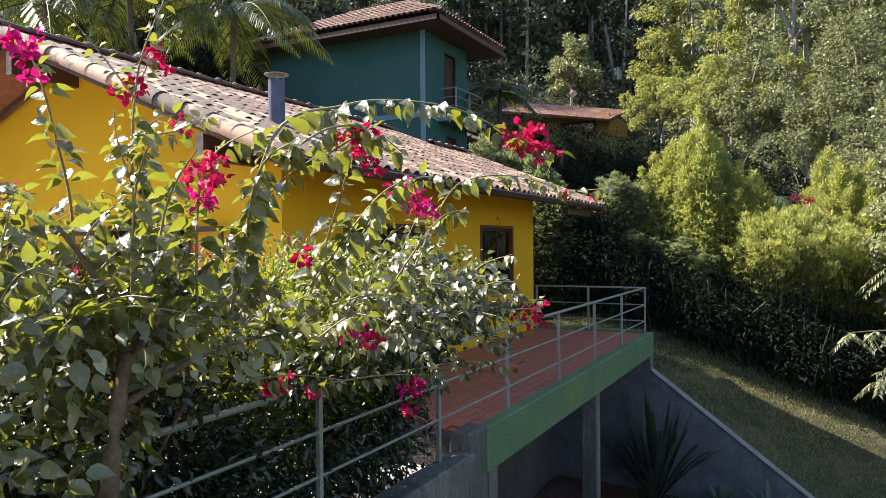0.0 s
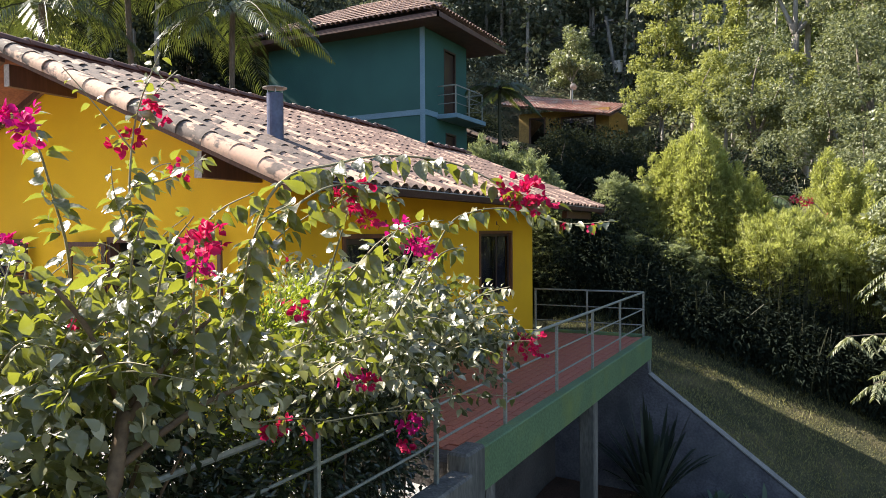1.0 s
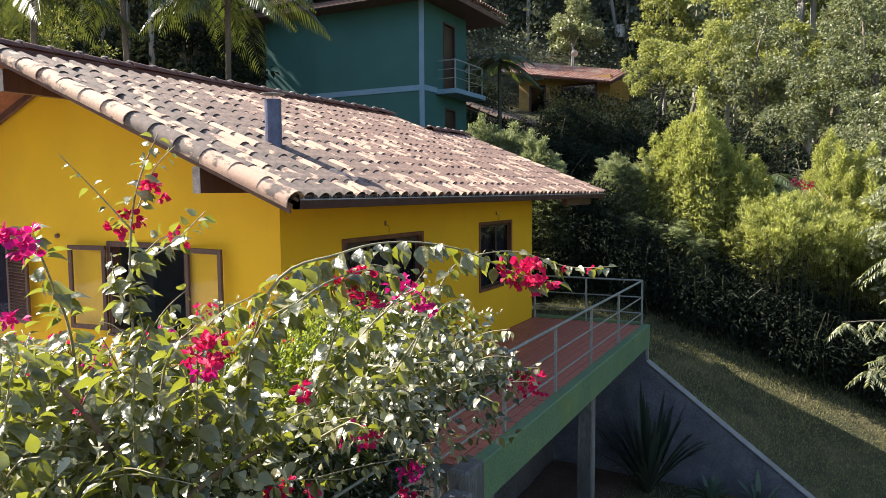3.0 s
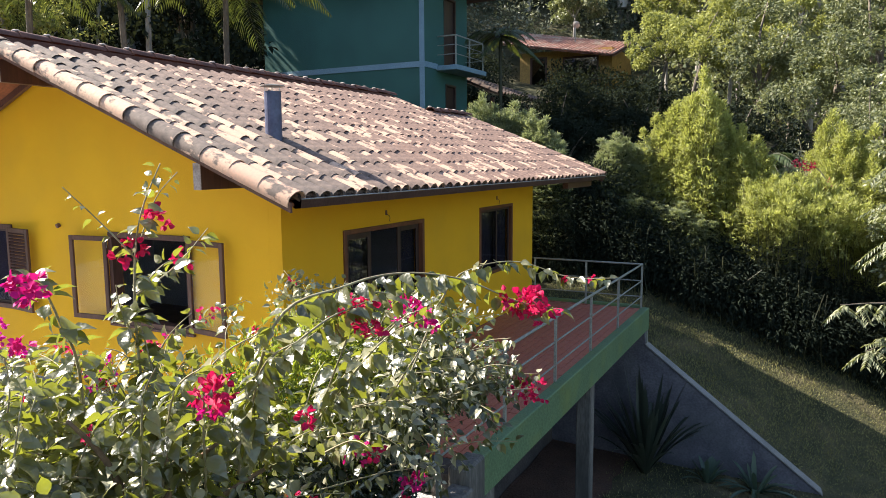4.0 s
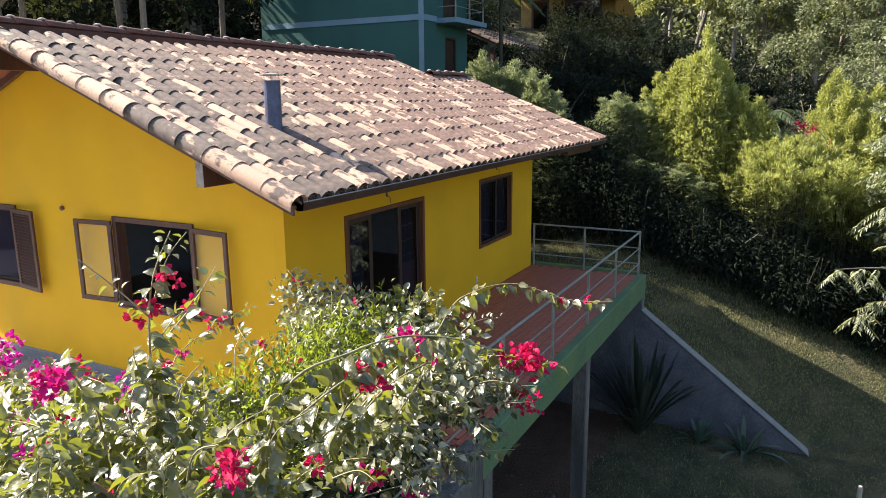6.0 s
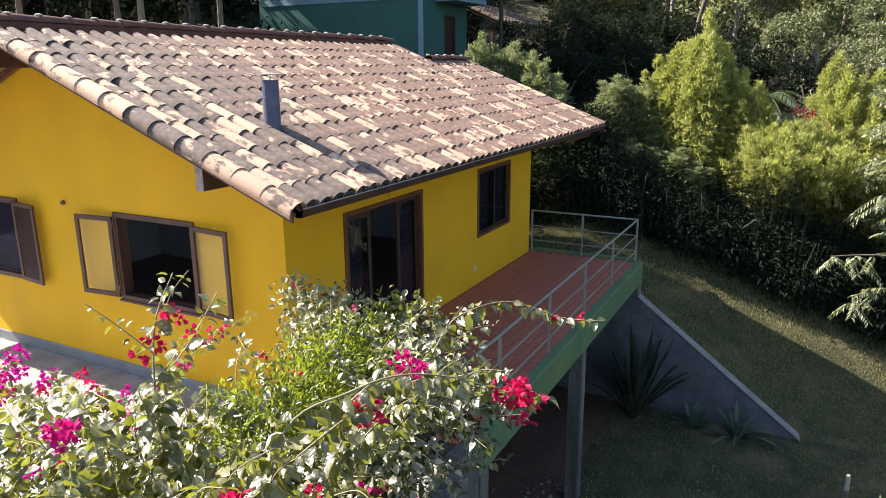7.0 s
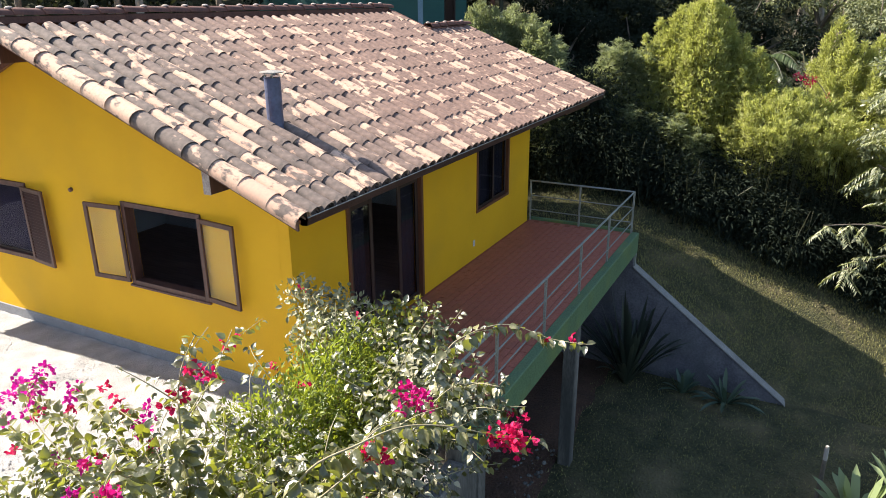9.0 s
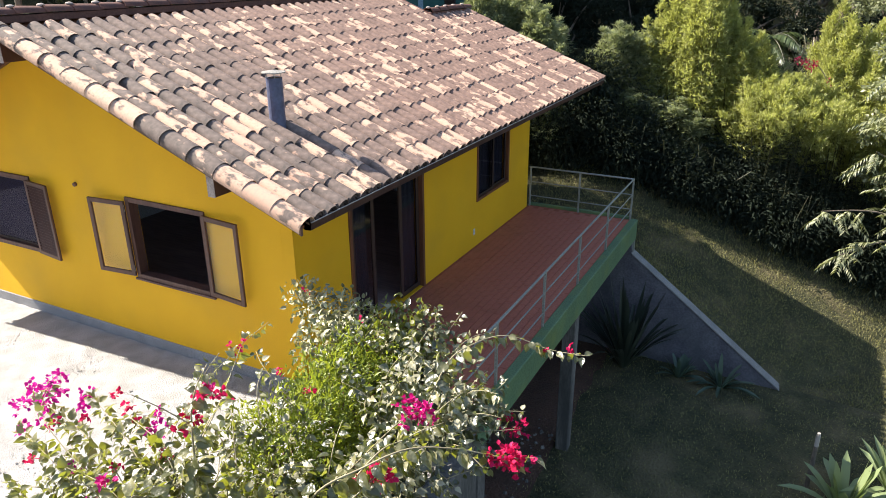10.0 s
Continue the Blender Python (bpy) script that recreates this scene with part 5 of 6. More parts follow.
grow("tree", (21.8, -6.9), [(21.8, -6.9, 6.0, 1.3), (22.6, -7.9, 7.2, 1.4), (21.2, -7.9, 4.8, 1.3), (23.0, -6.6, 8.6, 1.4)], L_TREEG, 10000, 0.14, 0.18, M_BARK, "leafy grey-green tree beside the bamboo")
grow("tree", (18.2, -8.6), [(18.2, -8.6, 3.2, 1.2), (18.6, -9.6, 4.6, 1.3), (17.6, -9.6, 2.4, 1.2), (18.8, -8.4, 5.4, 1.1)], L_TREEG, 9000, 0.12, 0.15, M_BARK, "grey-green tree beside the lawn")
grow("tree", (31.8, -5.8), [(31.8, -6.2, 10.6, 1.6), (32.6, -7.4, 13.0, 1.8), (33.0, -5.0, 12.0, 1.6), (33.5, -8.0, 16.0, 2.0)], L_TREE, 8000, 0.22, 0.2, M_BARK, "tall dark green tree on the slope")
grow("tree", (26.0, -10.5), [(26.0, -10.5, 7.5, 2.0), (26.5, -11.5, 10.5, 2.2), (25.0, -9.6, 5.2, 1.6), (27, -10.0, 12.5, 2.0)], L_TREEG, 9000, 0.19, 0.25, M_BARK, "tall grey-green tree on the slope")
grow("tree", (41.5, 9.6), [(41.5, 9.6, 14.4, 1.5), (42.2, 10.5, 13.4, 1.2), (41, 8.6, 13.2, 1.2), (41.8, 9.4, 15.6, 1.0)], L_ASH, 8000, 0.22, 0.10, M_BARKP, "round pale tree beside the cabin")
grow("shrub_tree", (29.2, 1.5), [(29.2, 1.5, 9.0, 1.2), (28.8, 0.4, 8.5, 1.1), (29.6, -0.6, 8.8, 1.1), (28.6, 2.3, 8.2, 1.0)], L_TREEY, 8000, 0.15, 0.10, M_BARK, "light green shrubby tree in sunlight")
grow("shrub_tree", (17.4, 2.6), [(17.4, 2.6, 3.6, 1.1), (18.0, 1.6, 3.8, 1.1), (16.6, 3.4, 3.1, 1.0), (17.6, 2.2, 2.6, 1.2), (18.6, 2.6, 4.0, 1.0)], L_SHADED, 9000, 0.12, 0.10, M_BARK, "leafy shrub below the cabin, shade in its leaf colour")
grow("shrub_tree", (20.4, 3.6), [(20.4, 4.4, 4.6, 1.1), (20.2, 3.2, 5.2, 1.1), (20.4, 2.2, 5.0, 1.0), (20.0, 3.4, 4.0, 1.1), (20.6, 5.2, 5.0, 1.0)], L_SHADED, 9000, 0.13, 0.10, M_BARK, "leafy shrub under the forest, shade in its leaf colour")
grow("shrub_tree", (20.6, 0.4), [(20.4, 1.1, 4.9, 1.0), (20.8, 0.2, 5.0, 1.0), (20.6, -0.8, 4.8, 0.9), (20.2, 0.2, 4.0, 1.1)], L_SHADED, 8000, 0.13, 0.10, M_BARK, "leafy shrub under the forest, shade in its leaf colour")
grow("shrub_tree", (18.6, -2.8), [(18.6, -1.6, 3.2, 1.0), (18.6, -2.8, 3.4, 1.0), (18.4, -3.9, 3.2, 1.0), (18.8, -2.2, 4.2, 0.9), (18.6, -3.4, 4.3, 0.9), (18.5, -4.6, 3.4, 0.9)], L_SHADED, 9000, 0.13, 0.10, M_BARK, "leafy shrub behind the bamboo, shade in its leaf colour")
grow("shrub_tree", (18.2, 0.2), [(18.2, 0.6, 3.8, 1.0), (18.3, -0.6, 3.5, 1.0), (17.4, 0.4, 2.8, 1.1), (16.8, -0.6, 2.3, 1.0), (19.2, 0.2, 4.2, 1.0)], L_SHADED, 9000, 0.12, 0.10, M_BARK, "leafy shrub below the cabin, shade in its leaf colour")
grow("shrub_tree", (18.0, -7.0), [(18.0, -7.0, 3.6, 1.1), (18.6, -6.6, 4.8, 1.0), (17.4, -7.6, 2.8, 1.0)], L_TREEG, 7000, 0.11, 0.08, M_BARK, "glossy grey-green shrub behind the bamboo")
grow("shrub_tree", (24.6, -0.6), [(24.6, -1.4, 7.6, 1.1), (25.4, -0.4, 8.2, 1.0), (24.8, -2.2, 7.6, 1.0), (26.0, -1.4, 8.8, 1.0)], L_TREEY, 8000, 0.14, 0.10, M_BARK, "light green shrubby tree in sunlight")
grow("shrub_tree", (26.5, -4.2), [(26.5, -4.2, 6.8, 1.3), (27.2, -3.2, 7.6, 1.2), (26.2, -5.2, 6.6, 1.2), (27.4, -4.6, 8.8, 1.2)], L_TREEY, 9000, 0.15, 0.10, M_BARK, "light green shrubby tree in sunlight")
grow("tree", (12.6, 14.6), [(12.6, 14.6, 11.0, 1.6), (12.0, 13.8, 9.0, 1.6), (13.0, 15.2, 12.6, 1.5), (12.4, 14.2, 7.2, 1.5), (11.6, 14.8, 10.2, 1.4)], L_SHADED, 9000, 0.20, 0.18, M_BARK, "tall tree beside the green house, shade in its leaf colour")
for tx, ty, th in ((21.5, 12.6, 13.5), (24.6, 13.2, 14.0), (28.0, 13.4, 14.5)):
    grow("tree", (tx, ty), [(tx + 0.3, ty - 0.8, th * 0.52, 1.6), (tx, ty, th * 0.66, 1.8), (tx - 0.6, ty - 0.6, th * 0.84, 1.7), (tx + 0.7, ty + 0.5, th, 1.6)], L_FOREST, 7000, 0.22, 0.16, M_BARK,
         "tall tree added behind the annexe roof for its shade")
grow("tree", (7.2, 15.9), [(7.2, 15.9, 8.0, 1.6), (6.0, 16.5, 7.4, 1.5), (8.0, 15.2, 7.0, 1.2), (5.0, 17.5, 8.6, 1.6)], L_TREEY, 9000, 0.15, 0.15, M_BARKP, "yellow-green tree behind the house")


def palm(base, height, fronds, length, label, mat=L_PALM, lean=(0, 0)):
    t = thing("palm", base, label, "palm", "", "dark palms")
    root = Vector(base)
    top = root + Vector((lean[0], lean[1], height))
    local(part("trunk", tube(smooth_line([root - Vector((0, 0, 0.3)), root.lerp(top, 0.5) + Vector((lean[0] * -0.1, 0, 0)), top], 4), 0.075, 8), M_BOLE if height < 6 else M_BARK, t), t)
    for k in range(fronds):
        a = 2 * math.pi * k / fronds + RNG.uniform(-0.3, 0.3)
        rise = RNG.uniform(-0.1, 0.9)
        L = length * RNG.uniform(0.8, 1.1)
        d = np.array((math.cos(a), math.sin(a), 0.0))
        sp = np.linspace(0, 1, 9)
        rib = np.array(top)[None] + d[None] * (sp * L * 0.9)[:, None] + np.array((0, 0, 1.0))[None] * ((rise * sp - (0.55 + 0.4 * rise) * sp ** 2) * L)[:, None]
        fr = local(part("frond", tube([tuple(p) for p in rib], [0.022 - 0.0022 * i for i in range(9)], 4), M_BOLE, t), t)
        at, way, ll = [], [], []
        for s in np.linspace(0.08, 0.98, 34):
            i = min(int(s * 8), 7)
            p = rib[i] + (rib[i + 1] - rib[i]) * (s * 8 - i)
            ax = rib[i + 1] - rib[i]
            ax = ax / np.linalg.norm(ax)
            sv_ = np.cross(ax, (0, 0, 1.0))
            for sd in (-1, 1):
                at.append(p)
                way.append(sv_ * sd + ax * 0.7 + np.array((0, 0, -0.45)))
                ll.append(L * 0.30 * math.sin(math.pi * min(0.97, s * 0.85 + 0.12)))
        at, way, ll = np.array(at), np.array(way), np.array(ll)
        local(obj("frond_blade", leaves("frond_blade", at, way, ll, 0.05, LEAF_PLAIN, 0.15), mat, t), t)
    return t


for b, h, n_, L, ln_ in (((8.6, 9.3, 0), 8.3, 20, 3.0, (-0.2, -0.5)), ((6.6, 10.4, 0), 8.6, 18, 3.0, (-0.3, 0)), ((4.6, 11.6, 0), 7.4, 16, 2.8, (0.2, 0)), ((17.6, -3.9, 0), 2.9, 13, 1.4, (0, 0)), ((18.5, 5.2, 0), 4.7, 15, 1.7, (0, 0))):
    b = (b[0], b[1], float(land(b[0], b[1])))
    palm(b, h, n_, L, "dark feathery palm with arching fronds", L_PALM, ln_)


def woods(name, spots, mat, n_each, leaf_len, label, tall):
    """Far woods: trunks and crowns, too many to count."""
    at, way, ll = [], [], []
    bm = bmesh.new()
    for x, y in spots:
        z = float(land(x, y))
        h = tall * RNG.uniform(0.7, 1.2)
        bl = [(x + RNG.normal(0, 1.0), y + RNG.normal(0, 1.0), z + h * q, RNG.uniform(1.4, 2.5)) for q in (0.10, 0.32, 0.5, 0.7, 0.93)]
        a, w, l_ = crown_arrays(bl, n_each, leaf_len, tufts=5)
        at.append(a)
        way.append(w)
        ll.append(l_)
        add_tube(bm, [(x, y, z - 0.5), (x + RNG.normal(0, 0.3), y + RNG.normal(0, 0.3), z + h * 0.9)], [0.16, 0.06], 5, False)
    t = thing(name, (spots[0][0], spots[0][1], 0), label, "woods", "stuff")
    at, way, ll = np.concatenate(at), np.concatenate(way), np.concatenate(ll)
    local(obj("foliage", leaves("foliage", at, way, ll, ll * 0.7, LEAF_PLAIN), mat, t, "", "", "stuff"), t)
    local(part("trunks", bm, M_BARKP, t, "pale slender trunks", "", "stuff"), t)


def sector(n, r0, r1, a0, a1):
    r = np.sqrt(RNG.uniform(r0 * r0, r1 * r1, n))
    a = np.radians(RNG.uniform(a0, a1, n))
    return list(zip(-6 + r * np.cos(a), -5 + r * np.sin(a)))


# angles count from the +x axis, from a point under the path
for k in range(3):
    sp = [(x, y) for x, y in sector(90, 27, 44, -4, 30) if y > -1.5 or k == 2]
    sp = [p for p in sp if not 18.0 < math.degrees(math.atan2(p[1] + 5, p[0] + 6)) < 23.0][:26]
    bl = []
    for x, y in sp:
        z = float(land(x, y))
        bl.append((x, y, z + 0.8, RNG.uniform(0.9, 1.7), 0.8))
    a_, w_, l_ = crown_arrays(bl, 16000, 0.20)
    t = thing("undergrowth", (sp[0][0], sp[0][1], 3), "tangled undergrowth on the slope, shade in its leaf colour", "shrubs", "stuff")
    local(obj("foliage", leaves("foliage", a_, w_, l_, l_ * 0.6, LEAF_PLAIN), L_SHADED, t, "", "", "stuff"), t)
# low growth between the bamboo and the trees, shade in its leaf colour, and growth on the steep slope
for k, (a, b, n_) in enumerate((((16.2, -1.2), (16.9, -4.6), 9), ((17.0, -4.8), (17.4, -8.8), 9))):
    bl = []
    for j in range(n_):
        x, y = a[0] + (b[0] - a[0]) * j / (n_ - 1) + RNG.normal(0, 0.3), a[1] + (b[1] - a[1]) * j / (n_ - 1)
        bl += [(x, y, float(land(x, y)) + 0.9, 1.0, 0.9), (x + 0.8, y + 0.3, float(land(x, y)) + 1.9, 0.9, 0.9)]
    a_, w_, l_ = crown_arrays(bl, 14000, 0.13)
    t = thing("undergrowth", (*a, float(land(*a))), "tangled shrubs behind the bamboo, shade in their leaf colour", "shrubs", "stuff")
    local(obj("foliage", leaves("foliage", a_, w_, l_, l_ * 0.55, LEAF_PLAIN), L_SHADED, t, "", "", "stuff"), t)
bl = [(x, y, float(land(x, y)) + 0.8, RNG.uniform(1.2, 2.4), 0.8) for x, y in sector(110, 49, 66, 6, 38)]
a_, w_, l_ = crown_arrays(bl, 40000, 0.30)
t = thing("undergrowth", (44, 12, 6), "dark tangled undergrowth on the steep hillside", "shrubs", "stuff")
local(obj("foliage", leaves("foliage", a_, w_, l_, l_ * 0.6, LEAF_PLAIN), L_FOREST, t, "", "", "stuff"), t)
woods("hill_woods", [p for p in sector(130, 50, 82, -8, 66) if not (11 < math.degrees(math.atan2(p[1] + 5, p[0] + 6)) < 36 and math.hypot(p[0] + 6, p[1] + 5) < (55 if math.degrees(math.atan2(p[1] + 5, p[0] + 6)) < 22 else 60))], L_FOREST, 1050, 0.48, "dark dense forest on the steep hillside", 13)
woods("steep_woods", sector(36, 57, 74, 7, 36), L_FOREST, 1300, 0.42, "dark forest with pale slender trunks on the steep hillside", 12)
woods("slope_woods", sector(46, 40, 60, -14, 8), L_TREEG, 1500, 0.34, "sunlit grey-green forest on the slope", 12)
woods("back_woods", [p for p in sector(60, 24, 46, 40, 78) if (p[1] > 15 or p[0] < 10) and (p[0] > 5.0 or p[1] > 30)], L_SHADED, 1900, 0.25, "trees behind the houses, shade in their leaf colour", 9)

# ---- plants under the terrace ----
def sword_plant(name, base, n, length, width, mat, label, spread=1.0):
    t = thing(name, base, label, "plant", "", "agaves in the low yard" if name == "agave" else "")
    for k in range(n):
        a = RNG.uniform(0, 6.28)
        q = (0.12 + 0.98 * RNG.uniform(0, 1) ** 0.8) * spread
        L = length * RNG.uniform(0.7, 1.1)
        d = Vector((math.cos(a), math.sin(a), 0))
        sd = Vector((-math.sin(a), math.cos(a), 0))
        bm = bmesh.new()
        rows_ = []
        for i in range(6):
            s = i / 5
            p = Vector(base) + d * (0.05 + L * 0.62 * q * s) + Vector((0, 0, L * (s * (1.05 - 0.35 * q) - 0.38 * q * s * s)))
            w = width * (0.55 + 1.5 * s * (1 - s)) * (1 if i < 5 else 0.08)
            rows_.append([bm.verts.new(p - sd * w), bm.verts.new(p - Vector((0, 0, w * 0.5))), bm.verts.new(p + sd * w)])
        for r0, r1 in zip(rows_, rows_[1:]):
            for j in (0, 1):
                bm.faces.new((r0[j], r0[j + 1], r1[j + 1], r1[j]))
        local(part("leaf", bm, mat, t, smooth=True), t)
    return t


sword_plant("sword_plant", (7.35, -2.62, float(land(7.3, -2.6))), 68, 2.35, 0.045, L_SWORD, "large dark clump of sword-shaped leaves against the wall", 0.85)
sword_plant("agave", (7.55, -3.75, float(land(7.6, -3.7))), 22, 0.75, 0.04, L_AGAVEB, "small grey-green agave at the foot of the wall", 1.3)
sword_plant("agave", (7.55, -4.6, float(land(7.6, -4.6))), 24, 0.85, 0.045, L_AGAVEB, "small grey-green agave at the foot of the wall", 1.3)
sword_plant("agave", (4.69, -6.84, float(land(4.69, -6.84))), 30, 1.25, 0.075, L_AGAVE, "broad pale green agave in the low yard", 1.1)
sword_plant("agave", (5.35, -7.62, float(land(5.35, -7.62))), 34, 1.6, 0.06, L_AGAVE, "tall yellow-green agave in sunlight in the low yard", 1.0)
st = thing("stump", (5.0, -6.31, -3.4), "thin cut post standing in the low yard", "post")
local(part("bole", tube([(5.02, -6.30, -3.5), (5.0, -6.31, -2.8), (5.0, -6.31, -2.32)], [0.04, 0.036, 0.034], 8), M_BARK, st), st)
local(part("cut_end", tube([(5.0, -6.31, -2.318), (5.0, -6.31, -2.12), (4.99, -6.31, -2.06)], [0.036, 0.034, 0.026], 8), M_BARKP, st, "top of the post, sunlight put into its pale colour"), st)
# bare brown earth under the terrace
bm = bmesh.new()
exs, eys = np.linspace(-0.3, 8.1, 35), np.linspace(-2.7, -0.52, 10)
rows_ = [[bm.verts.new((a, b, float(land(a, b)) + 0.05 + 0.05 * noise.noise((a * 1.3, b * 1.3, 2.0)) - 0.11 * max(0.0, -1.7 - b))) for a in exs] for b in eys]
for r0, r1 in zip(rows_, rows_[1:]):
    for k in range(len(exs) - 1):
        bm.faces.new((r0[k], r0[k + 1], r1[k + 1], r1[k]))
part("ground_under_terrace", bm, M_SOIL, None, "bare brown earth under the terrace", "ground", "structure", True)
rocks = bmesh.new()
for k in range(190):
    x, y = RNG.uniform(2.0, 4.9), RNG.uniform(-2.1, -0.6)
    s = RNG.uniform(0.02, 0.06)
    m = Matrix.Translation((x, y, float(land(x, y)) + s * 0.4)) @ Euler((RNG.uniform(0, 3), RNG.uniform(0, 3), RNG.uniform(0, 3))).to_matrix().to_4x4() @ Matrix.Diagonal((s, s * RNG.uniform(0.6, 1), s * RNG.uniform(0.5, 0.9), 1))
    bmesh.ops.create_icosphere(rocks, subdivisions=1, radius=1.0, matrix=m)
part("stones", rocks, M_CONC, None, "loose pale stones under the terrace", "stones", "stuff")

# grass: short dry blades on the lawn
n = 42000
gx_, gy_ = RNG.uniform(8.3, 14.0, n), RNG.uniform(-10.0, 0.6, n)
gz_ = land(gx_, gy_)
ll = RNG.uniform(0.04, 0.10, n)
obj("lawn_grass", leaves("lawn_grass", np.stack([gx_, gy_, gz_ - 0.01], -1), RNG.normal(size=(n, 3)) * np.array((0.5, 0.5, 0.1)) + np.array((0, 0, 1.0)), ll, 0.012, LEAF_PLAIN), L_GRASS, None,
    "short dry grass blades on the sloping lawn", "grass", "stuff")
n = 14000
gx_, gy_ = RNG.uniform(0.5, 8.0, n), RNG.uniform(-9.0, -1.0, n)
ll = RNG.uniform(0.03, 0.08, n)
obj("yard_grass", leaves("yard_grass", np.stack([gx_, gy_, land(gx_, gy_) - 0.01], -1), RNG.normal(size=(n, 3)) * np.array((0.5, 0.5, 0.1)) + np.array((0, 0, 1.0)), ll, 0.012, LEAF_PLAIN), L_GRASS, None,
    "sparse grass in the low yard", "grass", "stuff")

# ---- bougainvillea and hedge over the fence ----
boug = thing("bougainvillea", (-4.3, -2.8, -0.4), "sprawling bougainvillea with glossy leaves and magenta bracts", "bougainvillea")
local(part("trunk", tube(smooth_line([(-4.32, -2.74, -0.6), (-4.34, -2.78, 0.4), (-4.28, -2.78, 1.0), (-4.15, -2.70, 1.36)], 5), [0.050 - 0.0014 * i for i in range(16)], 9), M_CANE, boug, smooth=True), boug)
for a, b in (((-4.15, -2.70, 1.34), (-3.6, -2.5, 1.75)), ((-4.15, -2.70, 1.34), (-4.35, -2.55, 1.9)), ((-4.22, -2.74, 1.15), (-3.3, -2.75, 1.35)), ((-4.15, -2.7, 1.3), (-3.95, -3.0, 1.75))):
    a, b = Vector(a), Vector(b)
    ln = smooth_line([a, a.lerp(b, 0.5) + Vector((0.03, 0.02, 0.06)), b], 4)
    local(part("limb", tube(ln, [0.020 - 0.0014 * i for i in range(len(ln))], 6), M_CANE, boug, smooth=True), boug)


def cane(pts, r0=0.009, step=0.05, leaf=0.075, hang=0.7, mat=L_BOUG, wood=M_YCANE, skip=0.0):
    """A long shoot with its leaves."""
    ln = smooth_line(pts, 6)
    br = local(part("branch", tube(ln, [max(0.0025, r0 * (1 - 0.75 * i / len(ln))) for i in range(len(ln))], 5), wood, boug, smooth=True), boug)
    P = np.array([tuple(p) for p in ln])
    seg = np.linalg.norm(np.diff(P, axis=0), axis=1)
    cum = np.concatenate([[0], np.cumsum(seg)])
    s = np.arange(step + skip, cum[-1], step) + RNG.normal(0, step * 0.25, len(np.arange(step + skip, cum[-1], step)))
    s = np.clip(np.repeat(s, 2), 0, cum[-1] - 1e-4)
    i = np.searchsorted(cum, s, side="right") - 1
    at = P[i] + (P[i + 1] - P[i]) * ((s - cum[i]) / seg[i])[:, None]
    ax = unit(P[i + 1] - P[i])
    rad = RNG.normal(size=(len(s), 3))
    rad = unit(rad - (rad * ax).sum(1, keepdims=True) * ax)
    way = rad + ax * 0.25 + np.array((0, 0, -hang))
    L = leaf * 1.22 * RNG.uniform(0.5, 1.2, len(s)) * np.clip(1.25 - 0.6 * s / cum[-1], 0.5, 1.0)
    at = at + unit(way) * 0.018
    local(obj("leaves", leaves("leaves", at, way, L, L * 0.85, LEAF_OVATE, 0.45, True, rad * 0.45 + np.array((-0.45, 0.3, 0.7))), mat, br, "", "", "stuff"), boug)
    return br


def flowers(at, r, n, mat, label="cluster of papery magenta bracts", host=None):
    """Papery bracts in threes, in a loose cluster."""
    n3 = max(1, int(n * 0.45))
    c, d = lumpy(n3, at, (r, r, r * 0.8), 0.2, float(at[0]), 0.5)
    c = np.repeat(c, 3, 0)
    d = np.repeat(d, 3, 0)
    way = d * 0.7 + RNG.normal(size=d.shape) * 0.75 + np.array((0, 0, -0.15))
    L = RNG.uniform(0.028, 0.044, len(c))
    local(obj("blossom", leaves("blossom", c, way, L, L * 0.95, BRACT, 1.0), mat, host or boug, label, "", "stuff"), host or boug)


# the tall upright shoot and its side shoots
cane([(-3.72, -2.25, 0.9), (-3.80, -2.36, 1.5), (-3.87, -2.40, 2.2), (-3.85, -2.43, 2.66), (-3.83, -2.58, 2.96)], 0.010, 0.050, 0.090, 0.5)
cane([(-3.70, -2.30, 1.2), (-3.80, -2.44, 1.8), (-3.90, -2.44, 2.3)], 0.008, 0.05, 0.10, 0.6)
cane([(-3.85, -2.42, 2.50), (-4.00, -2.36, 2.70), (-4.14, -2.32, 2.86)], 0.005, 0.06, 0.045, 0.2)
cane([(-3.86, -2.41, 2.34), (-3.50, -2.27, 2.42), (-3.11, -2.11, 2.58)], 0.006, 0.05, 0.075, 0.5)
cane([(-3.85, -2.44, 2.60), (-3.75, -2.45, 2.80), (-3.66, -2.5, 2.92)], 0.004, 0.05, 0.05, 0.3)
for pts in (((-3.82, -2.38, 1.6), (-3.98, -2.42, 1.9), (-4.08, -2.46, 2.05)), ((-3.86, -2.40, 1.9), (-3.70, -2.42, 2.1), (-3.58, -2.46, 2.2)), ((-3.87, -2.40, 2.1), (-3.98, -2.44, 2.3), (-4.04, -2.50, 2.42)), ((-3.84, -2.40, 1.75), (-3.68, -2.34, 1.95), (-3.6, -2.3, 2.05))):
    cane(list(pts), 0.005, 0.055, 0.085, 0.6)
for k in range(6):
    a = RNG.uniform(0, 6.28)
    p = np.array((-3.83, -2.39, 1.35 + 0.20 * k))
    w = np.array((math.cos(a) * 0.75, math.sin(a) * 0.5, 0.55))
    cane([tuple(p), tuple(p + w * 0.18), tuple(p + w * 0.30 + np.array((0, 0, -0.04)))], 0.005, 0.050, 0.085, 0.6)
# left shoot
cane([(-3.95, -2.10, 1.2), (-4.00, -2.14, 1.95), (-4.25, -2.40, 2.28), (-4.43, -2.57, 2.49), (-4.60, -2.74, 2.56)], 0.009, 0.055, 0.085, 0.5)
